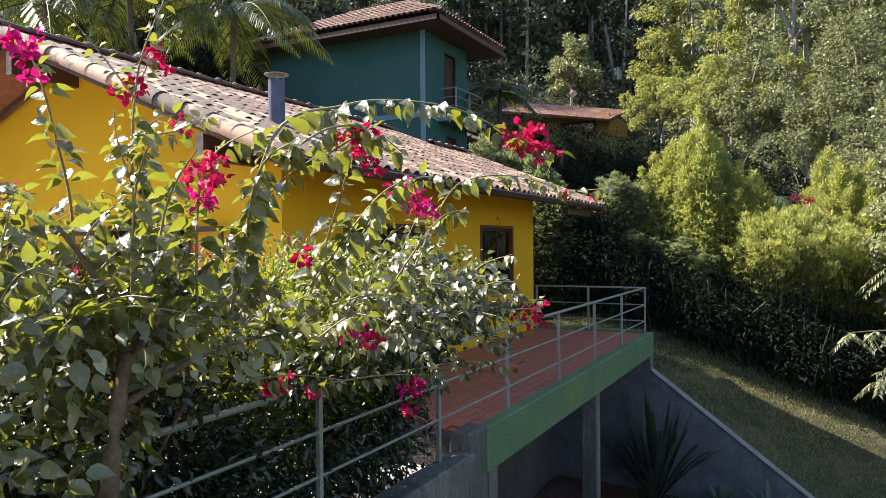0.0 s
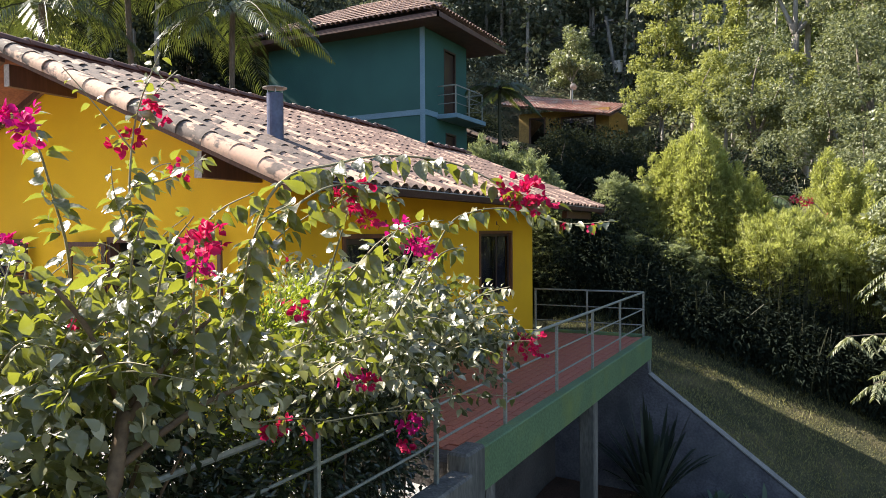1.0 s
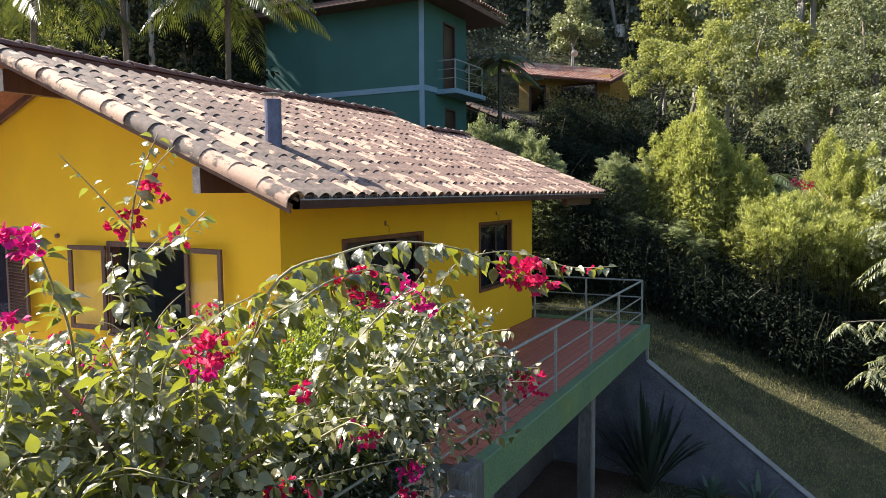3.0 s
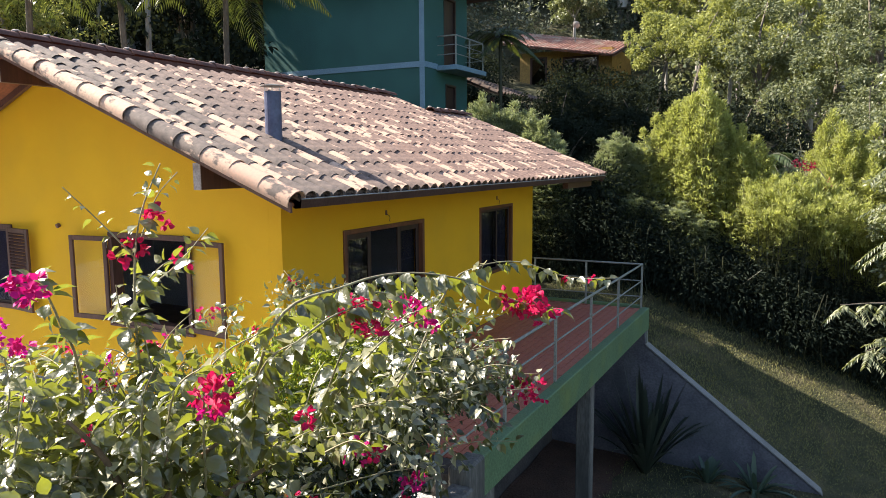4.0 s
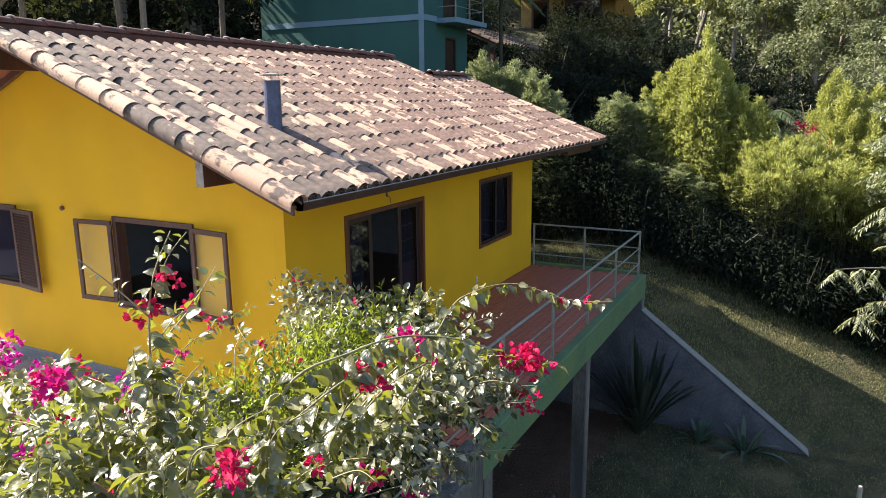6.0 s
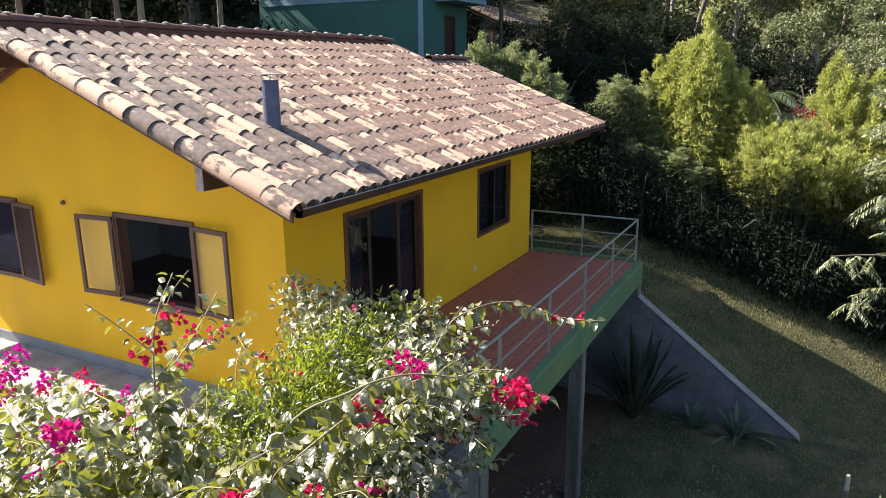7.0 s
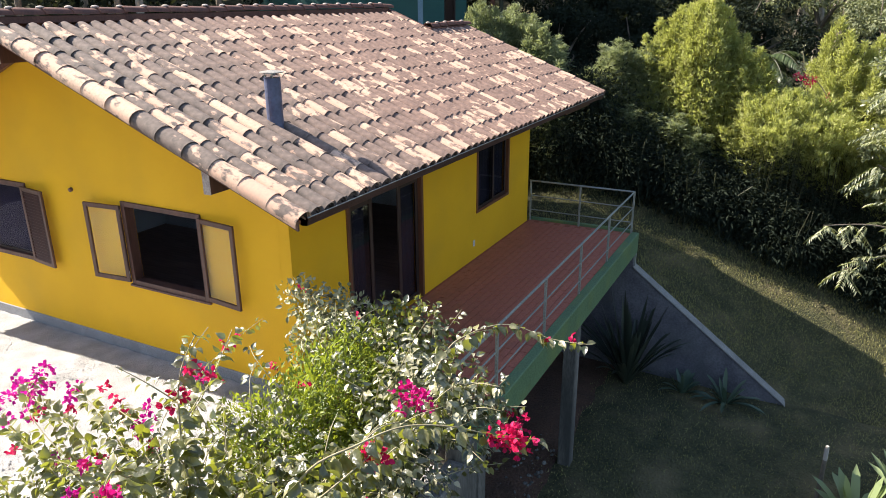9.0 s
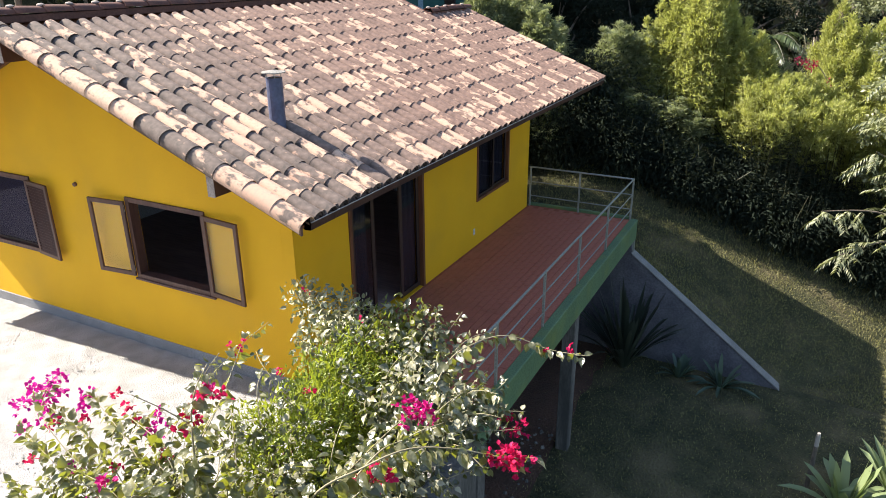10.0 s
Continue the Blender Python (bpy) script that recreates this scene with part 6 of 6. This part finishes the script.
# arching shoots
cane([(-3.75, -2.9, 1.5), (-3.83, -3.22, 2.26), (-3.62, -3.45, 2.42), (-3.41, -3.62, 2.46), (-3.24, -3.84, 2.42), (-3.05, -4.04, 2.30), (-2.88, -4.22, 2.24)], 0.008, 0.048, 0.088, 1.1, skip=0.35)
cane([(-2.3, -3.0, 1.6), (-2.05, -3.14, 2.12), (-1.87, -3.26, 2.25), (-1.61, -3.47, 2.27), (-1.50, -3.80, 2.17), (-1.48, -4.10, 2.18)], 0.007, 0.042, 0.082, 1.0, skip=0.35)
cane([(-3.2, -2.9, 1.5), (-3.42, -3.30, 2.1), (-3.53, -3.45, 2.30)], 0.007, 0.05, 0.085, 0.6)
cane([(-2.9, -2.7, 1.5), (-2.75, -3.05, 1.95), (-2.60, -3.22, 2.12)], 0.007, 0.05, 0.085, 0.6)
cane([(-4.05, -2.7, 1.3), (-4.10, -2.88, 1.95), (-4.22, -3.20, 2.18)], 0.008, 0.04, 0.095, 0.7)
cane([(-1.55, -2.9, 1.5), (-1.42, -3.20, 1.58), (-1.45, -3.45, 1.36)], 0.006, 0.05, 0.075, 0.8)
cane([(-1.75, -2.8, 1.3), (-1.35, -3.05, 1.28), (-1.05, -3.2, 1.10)], 0.006, 0.05, 0.08, 0.7, L_DUST_GLARE)
cane([(-2.9, -2.7, 1.0), (-2.55, -2.95, 1.02), (-2.20, -3.2, 0.98)], 0.006, 0.06, 0.075, 0.7)
cane([(-3.4, -2.6, 1.1), (-3.2, -2.8, 1.12), (-2.95, -2.95, 1.06)], 0.006, 0.05, 0.075, 0.7)
cane([(-2.4, -2.9, 1.0), (-1.9, -3.2, 1.02), (-1.55, -3.45, 0.95)], 0.006, 0.06, 0.075, 0.7)
# behind, towards the yard
cane([(-3.7, -1.7, 1.0), (-3.75, -1.2, 1.5), (-3.64, -0.5, 1.80), (-3.30, -0.10, 1.80)], 0.007, 0.06, 0.075, 0.6)
cane([(-3.6, -1.7, 1.0), (-3.5, -1.25, 1.55), (-3.33, -0.86, 1.68), (-3.10, -1.04, 1.52)], 0.007, 0.06, 0.075, 0.7)
cane([(-3.9, -1.9, 1.2), (-4.12, -1.84, 1.9), (-4.20, -1.75, 2.12)], 0.007, 0.05, 0.08, 0.6)
cane([(-3.5, -1.9, 1.0), (-3.35, -1.5, 1.6), (-3.0, -1.3, 1.75), (-2.75, -1.15, 1.60)], 0.007, 0.055, 0.075, 0.7)
cane([(-4.0, -1.8, 1.0), (-4.1, -1.3, 1.45), (-4.1, -0.8, 1.50)], 0.007, 0.055, 0.075, 0.7)
cane([(-2.8, -1.9, 1.3), (-2.6, -1.7, 1.78), (-2.35, -1.55, 1.80)], 0.006, 0.05, 0.07, 0.6)
# pale dusty shoots near the house corner, sun glare put into their colour
for a, b, c in (((-1.1, -1.5, 1.1), (-1.0, -1.1, 1.7), (-0.92, -0.80, 1.94)), ((-1.1, -1.6, 1.1), (-1.12, -1.55, 1.7), (-1.05, -1.62, 1.92)), ((-0.9, -1.4, 1.1), (-0.8, -1.2, 1.6), (-0.55, -1.10, 1.75)),
                ((-1.3, -1.7, 1.2), (-1.3, -1.80, 1.75), (-1.1, -1.95, 1.90)), ((-0.9, -2.2, 1.2), (-0.6, -2.45, 1.6), (-0.42, -2.5, 1.72)), ((-1.0, -2.4, 1.2), (-0.75, -2.7, 1.6), (-0.5, -2.9, 1.62)),
                ((-1.7, -2.4, 1.4), (-1.65, -2.65, 1.95), (-1.55, -2.75, 2.15)), ((-1.9, -2.4, 1.4), (-1.85, -2.5, 1.8), (-1.70, -2.6, 1.95))):
    cane([a, b, c], 0.006, 0.045, 0.072, 0.5, L_DUST_GLARE)

flowers((-3.05, -4.05, 2.30), 0.115, 78, L_BRACTR)
flowers((-2.98, -4.14, 2.24), 0.07, 30, L_BRACTR)
flowers((-2.62, -3.20, 2.10), 0.12, 84, L_BRACT)
flowers((-2.50, -3.22, 2.02), 0.07, 36, L_BRACT)
flowers((-3.53, -3.45, 2.27), 0.085, 48, L_BRACTR)
flowers((-3.40, -3.42, 2.18), 0.06, 24, L_BRACTR)
flowers((-4.22, -3.26, 2.09), 0.085, 60, L_BRACTR)
flowers((-4.18, -3.18, 2.00), 0.05, 24, L_BRACT)
flowers((-1.46, -3.49, 1.31), 0.115, 72, L_BRACTR)
flowers((-2.92, -3.02, 1.32), 0.09, 42, L_BRACT)
flowers((-2.80, -3.05, 1.28), 0.05, 18, L_BRACTR)
flowers((-3.21, -2.72, 1.07), 0.08, 36, L_BRACTR)
flowers((-3.07, -2.80, 1.00), 0.05, 18, L_BRACTR)
flowers((-2.40, -3.08, 0.92), 0.075, 40, L_BRACT)
flowers((-2.44, -3.08, 0.80), 0.05, 24, L_BRACTR)
flowers((-4.62, -2.76, 2.53), 0.07, 50, L_BRACT)
flowers((-4.50, -2.62, 2.45), 0.03, 9, L_BRACT)
flowers((-3.82, -2.47, 2.74), 0.05, 15, L_BRACTR)
flowers((-3.86, -2.42, 2.58), 0.05, 18, L_BRACTR)
flowers((-3.76, -2.46, 2.68), 0.06, 15, L_BRACTR)
flowers((-3.48, -2.27, 2.46), 0.06, 12, L_BRACTR)
flowers((-3.92, -2.40, 2.52), 0.05, 9, L_BRACTR)
flowers((-3.27, -0.09, 1.78), 0.16, 75, L_BRACTP)
flowers((-3.42, -0.2, 1.70), 0.09, 36, L_BRACTP)
flowers((-3.12, -1.04, 1.52), 0.10, 45, L_BRACTP)
flowers((-3.22, -0.95, 1.62), 0.06, 15, L_BRACTR)
flowers((-3.60, -0.55, 1.76), 0.05, 12, L_BRACTR)
flowers((-3.45, -0.70, 1.74), 0.05, 12, L_BRACTR)
flowers((-1.15, -1.75, 1.80), 0.03, 6, L_BRACTR)
flowers((-0.95, -0.95, 1.85), 0.04, 9, L_BRACTR)
flowers((-4.12, -1.86, 2.08), 0.05, 21, L_BRACT)
flowers((-4.1, -2.35, 1.7), 0.04, 9, L_BRACTR)
flowers((-3.55, -3.15, 1.75), 0.06, 18, L_BRACTR)
flowers((-2.2, -1.9, 1.6), 0.05, 15, L_BRACTR)
flowers((-1.35, -3.95, 2.14), 0.05, 9, L_BRACTR)
flowers((-1.47, -3.75, 2.16), 0.04, 9, L_BRACTR)


# a flowering shoot in the bamboo
vine = thing("flowering_vine", (13.3, -4.6, -0.8), "thin vine with red bracts climbing in front of the bamboo", "vine")
for line_ in ([(13.3, -4.6, -1.0), (13.3, -4.55, 1.4), (13.2, -4.5, 2.45), (13.15, -4.9, 2.86), (13.1, -5.3, 2.75), (13.1, -5.6, 2.35)],
              [(13.2, -4.75, 2.7), (13.2, -4.95, 3.1), (13.2, -4.88, 3.45)]):
    local(part("stem", tube(smooth_line([Vector(p) for p in line_], 5), 0.012, 5), M_YCANE, vine), vine)
for at in ((13.1, -4.86, 2.86), (13.05, -5.02, 2.84), (13.05, -5.22, 2.80), (13.05, -5.56, 2.38), (13.05, -5.12, 2.74)):
    flowers(at, 0.12, 46, L_BRACTR, "cluster of red bracts", vine)
q_ = np.array((13.15, -4.9, 3.1)) + RNG.normal(size=(70, 3)) * np.array((0.05, 0.10, 0.22))
local(obj("foliage", leaves("foliage", q_, RNG.normal(size=(70, 3)), RNG.uniform(0.06, 0.11, 70), 0.05, LEAF_FOLD), L_PALE, vine, "", "", "stuff"), vine)


def mass(name, jobs, leaf_len, wide, mat, shape, parent, hang=0.35, roll=0.8, trim=None):
    """A mass of leaves filling several lumpy rounds, their faces turned out of it and to the light."""
    at, way, out = [], [], []
    for i, (c, rr, n, inner) in enumerate(jobs):
        p, d = lumpy(n, c, rr, inner, i * 2.9 + len(name), 0.45)
        if trim is not None:
            keep = (p[:, 2] > trim) | (p[:, 1] > -2.3)
            p, d, n = p[keep], d[keep], int(keep.sum())
        at.append(p)
        way.append(d * 0.8 + RNG.normal(size=(n, 3)) * 0.6 - np.array((0, 0, hang)))
        out.append(d * 0.5 + np.array((-0.4, 0.25, 0.6)))
    at, way, out = np.concatenate(at), np.concatenate(way), np.concatenate(out)
    L = RNG.uniform(0.55, 1.2, len(at)) * leaf_len
    local(obj(name, leaves(name, at, way, L, L * wide, shape, roll, True, out), mat, parent, "", "", "stuff"), parent)


def shoots(centre, radii, n, mat, length, leaf):
    """Young shoots that stand out of a mass of leaves."""
    d = sphere_dirs(n)
    d[:, 2] = np.abs(d[:, 2]) * 0.8 + 0.1
    for k in range(n):
        a = np.array(centre) + d[k] * np.array(radii) * 0.6
        w = unit(d[k] + np.array((RNG.normal(0, 0.4), RNG.normal(0, 0.4), 0.35)))
        L = length * RNG.uniform(0.6, 1.2)
        b = a + w * L * 0.55
        c = a + w * L + np.array((RNG.normal(0, 0.08), RNG.normal(0, 0.08), -0.18 * L))
        cane([tuple(a), tuple(b), tuple(c)], 0.006, 0.042, leaf, 0.55, mat)


shoots((-1.75, -2.75, 1.15), (0.9, 0.5, 0.6), 22, L_DUST_GLARE, 0.6, 0.078)
shoots((-2.3, -2.1, 1.1), (0.9, 0.6, 0.5), 12, L_DUST_GLARE, 0.6, 0.075)
shoots((-3.8, -2.4, 1.3), (0.6, 0.5, 0.5), 20, L_BOUG, 0.6, 0.088)
shoots((-4.4, -2.3, 1.35), (0.5, 0.45, 0.55), 18, L_BOUG, 0.6, 0.088)
shoots((-3.1, -2.6, 1.25), (0.7, 0.4, 0.35), 7, L_BOUG, 0.5, 0.08)
shoots((-0.95, -1.7, 1.25), (0.5, 0.7, 0.45), 22, L_DUST_GLARE, 0.45, 0.075)
shoots((-3.65, -1.15, 1.15), (0.50, 0.70, 0.35), 22, L_BOUG, 0.42, 0.08)
shoots((-3.2, -1.6, 1.15), (0.40, 0.40, 0.30), 8, L_BOUG, 0.42, 0.078)
# sprays that hang out towards the yard below
for k in range(13):
    x = -2.85 + 0.125 * k + RNG.normal(0, 0.05)
    z = 1.32 + 0.16 * math.sin(2.3 * k)
    cane([(x - 0.05, -2.75, z + 0.02), (x + 0.02, -3.08, z + 0.08), (x + 0.08, -3.36, z - 0.10 - 0.05 * (k % 3))], 0.005, 0.040, 0.080, 0.6, L_DUST_GLARE)
# sprays over the gravel
for pts in (((-3.9, -1.8, 1.1), (-3.85, -1.0, 1.6), (-3.63, -0.1, 1.58)), ((-3.8, -1.8, 1.1), (-3.6, -1.1, 1.65), (-3.30, 0.15, 1.60)), ((-3.7, -1.9, 1.2), (-3.5, -1.3, 1.68), (-3.05, -0.2, 1.60)),
            ((-3.6, -2.0, 1.2), (-3.4, -1.5, 1.70), (-3.2, -0.9, 1.68), (-2.95, -0.85, 1.5)), ((-3.9, -2.1, 1.2), (-3.85, -1.5, 1.65), (-3.8, -0.9, 1.62)), ((-3.5, -2.0, 1.2), (-3.2, -1.6, 1.65), (-2.85, -1.3, 1.68)),
            ((-4.1, -1.9, 1.1), (-4.15, -1.2, 1.5), (-4.0, -0.5, 1.52)), ((-3.7, -1.9, 1.0), (-3.75, -1.35, 1.45), (-3.55, -0.75, 1.4)), ((-3.4, -2.0, 1.1), (-3.4, -1.45, 1.5), (-3.25, -1.2, 1.45)),
            ((-3.3, -2.1, 1.2), (-3.0, -1.8, 1.62), (-2.75, -1.55, 1.7))):
    cane(list(pts), 0.006, 0.035, 0.082, 0.5, L_BOUG)
cane([(-2.9, -1.7, 1.3), (-2.69, -1.15, 1.62), (-2.1, -1.0, 1.74), (-1.58, -0.95, 1.78)], 0.006, 0.05, 0.07, 0.6, L_BOUG)
cane([(-2.2, -1.9, 1.3), (-2.2, -1.45, 1.7), (-2.05, -1.2, 1.76)], 0.006, 0.05, 0.07, 0.6, L_DUST_GLARE)
# pale leaves by the house corner and dark ones over the terrace
for pts in (((-1.0, -1.3, 1.2), (-0.8, -0.9, 1.65), (-0.62, -0.62, 1.84)), ((-1.1, -1.5, 1.2), (-1.05, -1.25, 1.65), (-0.98, -1.08, 1.82)), ((-1.4, -1.6, 1.2), (-1.55, -1.4, 1.6), (-1.6, -1.28, 1.72)),
            ((-1.2, -1.7, 1.2), (-1.15, -1.5, 1.65), (-1.05, -1.42, 1.82)), ((-0.8, -1.5, 1.2), (-0.65, -1.3, 1.6), (-0.52, -1.18, 1.76)), ((-1.0, -2.1, 1.3), (-0.9, -2.0, 1.7), (-0.82, -1.9, 1.84)),
            ((-0.9, -2.4, 1.3), (-0.75, -2.35, 1.65), (-0.6, -2.3, 1.78)), ((-1.7, -2.2, 1.3), (-1.8, -2.0, 1.65), (-1.85, -1.95, 1.78))):
    cane(list(pts), 0.006, 0.036, 0.078, 0.5, L_DUST_GLARE)
flowers((-3.75, -0.95, 1.60), 0.06, 18, L_BRACTP)
flowers((-3.35, -1.45, 1.62), 0.05, 15, L_BRACTR)
flowers((-3.95, -1.35, 1.58), 0.06, 18, L_BRACTP)
flowers((-3.45, 0.10, 1.63), 0.10, 40, L_BRACTP)
flowers((-3.62, -0.15, 1.60), 0.07, 24, L_BRACTP)
flowers((-3.22, 0.26, 1.60), 0.08, 30, L_BRACTP)
flowers((-3.02, -0.48, 1.66), 0.06, 20, L_BRACTR)
flowers((-3.30, -0.45, 1.68), 0.06, 18, L_BRACTP)
flowers((-2.85, -1.25, 1.70), 0.06, 18, L_BRACTR)
flowers((-3.85, -0.6, 1.62), 0.05, 12, L_BRACTR)
flowers((-3.08, -0.18, 1.60), 0.07, 27, L_BRACTP)
flowers((-3.25, 0.05, 1.64), 0.10, 42, L_BRACTP)
flowers((-3.50, -0.25, 1.62), 0.05, 12, L_BRACTP)
flowers((-3.10, -0.75, 1.66), 0.06, 18, L_BRACTR)
flowers((-2.95, -0.95, 1.58), 0.07, 24, L_BRACTP)
flowers((-2.10, -1.00, 1.76), 0.07, 15, L_BRACTR)
flowers((-1.95, -0.98, 1.80), 0.03, 6, L_BRACTR)
flowers((-2.15, -1.55, 1.70), 0.06, 15, L_BRACTR)
flowers((-2.60, -1.15, 1.70), 0.05, 9, L_BRACT)
flowers((-3.62, -1.25, 1.62), 0.04, 9, L_BRACTR)
flowers((-4.0, -1.7, 1.72), 0.04, 9, L_BRACTR)
# leafy shoots between the flower clusters
for pts in (((-3.6, -2.8, 1.5), (-3.75, -3.1, 2.0), (-3.62, -3.32, 2.22)), ((-3.75, -2.95, 1.6), (-3.95, -3.25, 2.1), (-3.90, -3.42, 2.24)), ((-3.3, -3.0, 1.6), (-3.2, -3.35, 2.05), (-3.0, -3.5, 2.16)),
            ((-3.0, -2.9, 1.6), (-2.95, -3.3, 2.1), (-2.75, -3.5, 2.18)), ((-3.95, -2.9, 1.5), (-4.1, -3.1, 2.1), (-4.0, -3.3, 2.28)), ((-2.6, -3.0, 1.5), (-2.4, -3.25, 1.95), (-2.15, -3.35, 2.02)),
            ((-4.2, -2.8, 1.5), (-4.3, -2.95, 2.0), (-4.35, -3.1, 2.2)), ((-3.6, -3.3, 2.2), (-3.35, -3.4, 2.34), (-3.1, -3.45, 2.26)), ((-3.9, -3.3, 2.15), (-3.75, -3.45, 2.3), (-3.5, -3.5, 2.34))):
    cane(list(pts), 0.007, 0.035, 0.085, 0.7, L_BOUG)
mass("foliage", [((-1.70, -2.80, 1.38), (0.90, 0.38, 0.46), 460, 0.2), ((-2.5, -2.75, 1.24), (0.75, 0.32, 0.32), 220, 0.2), ((-1.00, -2.40, 1.28), (0.52, 0.40, 0.46), 300, 0.2)], 0.080, 0.80, L_DUST_GLARE, LEAF_OVATE, boug, 0.55, 0.75, 1.12)
mass("foliage", [((-3.85, -2.40, 1.40), (0.65, 0.50, 0.42), 300, 0.2), ((-4.35, -2.30, 1.46), (0.60, 0.50, 0.50), 330, 0.2), ((-3.85, -1.3, 1.32), (0.5, 0.65, 0.32), 260, 0.2), ((-3.3, -2.5, 1.26), (0.65, 0.40, 0.30), 130, 0.2), ((-4.0, -1.8, 1.2), (0.5, 0.45, 0.5), 250, 0.2)], 0.088, 0.85, L_BOUG, LEAF_OVATE, boug, 0.55, 0.75, 1.24)
mass("foliage", [((-0.80, -0.90, 1.62), (0.22, 0.42, 0.30), 260, 0.2), ((-1.30, -1.35, 1.52), (0.32, 0.30, 0.30), 260, 0.2), ((-0.75, -1.35, 1.58), (0.25, 0.28, 0.28), 200, 0.2)], 0.075, 0.75, L_PALE, LEAF_OVATE, boug, 0.2, 1.2)
mass("foliage", [((-0.80, -2.05, 1.55), (0.36, 0.42, 0.34), 520, 0.3)], 0.082, 0.8, L_BOUG, LEAF_OVATE, boug, 0.55, 0.75)
mass("foliage", [((-4.25, -2.60, 1.42), (0.50, 0.30, 0.32), 150, 0.4), ((-3.6, -2.7, 1.36), (0.5, 0.3, 0.25), 100, 0.4)], 0.085, 0.85, L_PALE, LEAF_OVATE, boug, 0.5, 0.5)
mass("foliage", [((-4.7, -2.55, 0.85), (0.45, 0.35, 0.55), 260, 0.3), ((-4.2, -2.55, 1.0), (0.3, 0.2, 0.25), 160, 0.3)], 0.085, 0.85, L_BOUG, LEAF_OVATE, boug, 0.55, 0.75)
mass("foliage", [((-4.75, -2.5, 0.95), (0.5, 0.45, 0.75), 280, 0.4)], 0.095, 0.85, L_BOUG, LEAF_OVATE, boug, 0.55, 0.75)
mass("foliage", [((-1.70, -2.60, 1.02), (0.72, 0.25, 0.30), 900, 0.1), ((-1.0, -2.25, 1.05), (0.45, 0.3, 0.32), 500, 0.1), ((-3.75, -2.35, 1.12), (0.55, 0.25, 0.25), 450, 0.1), ((-4.4, -2.3, 1.10), (0.45, 0.25, 0.3), 350, 0.1), ((-2.7, -2.5, 1.0), (0.5, 0.2, 0.2), 300, 0.1)], 0.07, 0.75, L_INNER_SHADE, LEAF_FOLD, boug, 0.3, 0.8)
shrub = thing("shrub", (-2.3, -1.9, -0.4), "dense bright green small-leaved shrub behind the fence", "shrub")
mass("foliage", [((-2.45, -1.85, 1.06), (0.75, 0.50, 0.68), 5200, 0.45), ((-1.7, -1.85, 1.05), (0.75, 0.5, 0.72), 5200, 0.45), ((-1.05, -1.8, 0.98), (0.55, 0.55, 0.78), 4200, 0.45)], 0.070, 0.5, L_SHRUB, LEAF_FOLD, shrub, -0.3)
bm = bmesh.new()
for k in range(14):
    x, y = RNG.uniform(-2.9, -0.8), RNG.uniform(-2.2, -1.4)
    add_tube(bm, smooth_line([(x, y, -0.35), (x + RNG.normal(0, 0.1), y + RNG.normal(0, 0.1), 0.5), (x + RNG.normal(0, 0.25), y + RNG.normal(0, 0.2), 1.3)], 3), 0.011, 5, False)
local(part("brushwood", bm, M_CANE, shrub, "thin woody stems", "", "stuff"), shrub)
hedge = thing("fence_hedge", (-3, -2, -0.4), "dense hedge growing behind the fence, shade in its leaf colour", "hedge")
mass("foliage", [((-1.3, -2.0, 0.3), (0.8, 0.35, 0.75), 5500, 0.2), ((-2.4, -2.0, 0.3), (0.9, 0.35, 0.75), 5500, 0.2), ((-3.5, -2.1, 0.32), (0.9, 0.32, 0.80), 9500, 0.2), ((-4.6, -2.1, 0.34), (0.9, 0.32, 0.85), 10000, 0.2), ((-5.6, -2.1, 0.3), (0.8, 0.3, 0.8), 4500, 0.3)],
     0.085, 0.55, L_INNER_SHADE, LEAF_FOLD, hedge)
bm = bmesh.new()
for k in range(26):
    x, y = RNG.uniform(-4.8, -0.9), RNG.uniform(-2.3, -1.6)
    add_tube(bm, smooth_line([(x, y, -0.45), (x + RNG.normal(0, 0.1), y + RNG.normal(0, 0.1), 0.4), (x + RNG.normal(0, 0.25), y + RNG.normal(0, 0.2), 1.1)], 3), 0.009, 5, False)
local(part("brushwood", bm, M_CANE, hedge, "thin woody stems", "", "stuff"), hedge)

# ---- pieces of the roof and the terrace floor ----
for m in TILE_JOBS:
    ob = obj("tile", TILE_MESH, None, roof)
    ob.matrix_basis = m
    local(ob, house)
bw, bl, gap = 0.118, 0.238, 0.007
bm = box((gap / 2, gap / 2, -0.012), (bl - gap / 2, bw - gap / 2, 0.0))
bmesh.ops.bevel(bm, geom=[e for e in bm.edges if all(v.co.z > -0.001 for v in e.verts)], offset=0.004, segments=1, affect="EDGES")
bm.verts.ensure_lookup_table()
PAVER = bpy.data.meshes.new("paver")
bm.faces.ensure_lookup_table()
bm.to_mesh(PAVER)
bm.free()
PAVER.materials.append(M_DECK)
near = []
rest = bmesh.new()
r = 0
y = -2.296
while y < -bw:
    x = -0.05 + (bl / 2 if r % 2 else 0)
    while x < 8.11 - bl:
        m = Matrix.Translation((x, y, RNG.normal(0, 0.0015)))
        if x > 3.0 and len(near) < 300:
            near.append(m)
        else:
            add_box(rest, (x + gap / 2, y + gap / 2, -0.011), (x + bl - gap / 2, y + bw - gap / 2, m.translation.z))
        x += bl
    y += bw
    r += 1
for m in near:
    ob = obj("paver", PAVER, None, TERRACE_FLOOR)
    ob.matrix_basis = m
    local(ob, terrace)
local(part("pavers", rest, M_DECK, TERRACE_FLOOR, "red clay floor pavers", "", "stuff"), terrace)
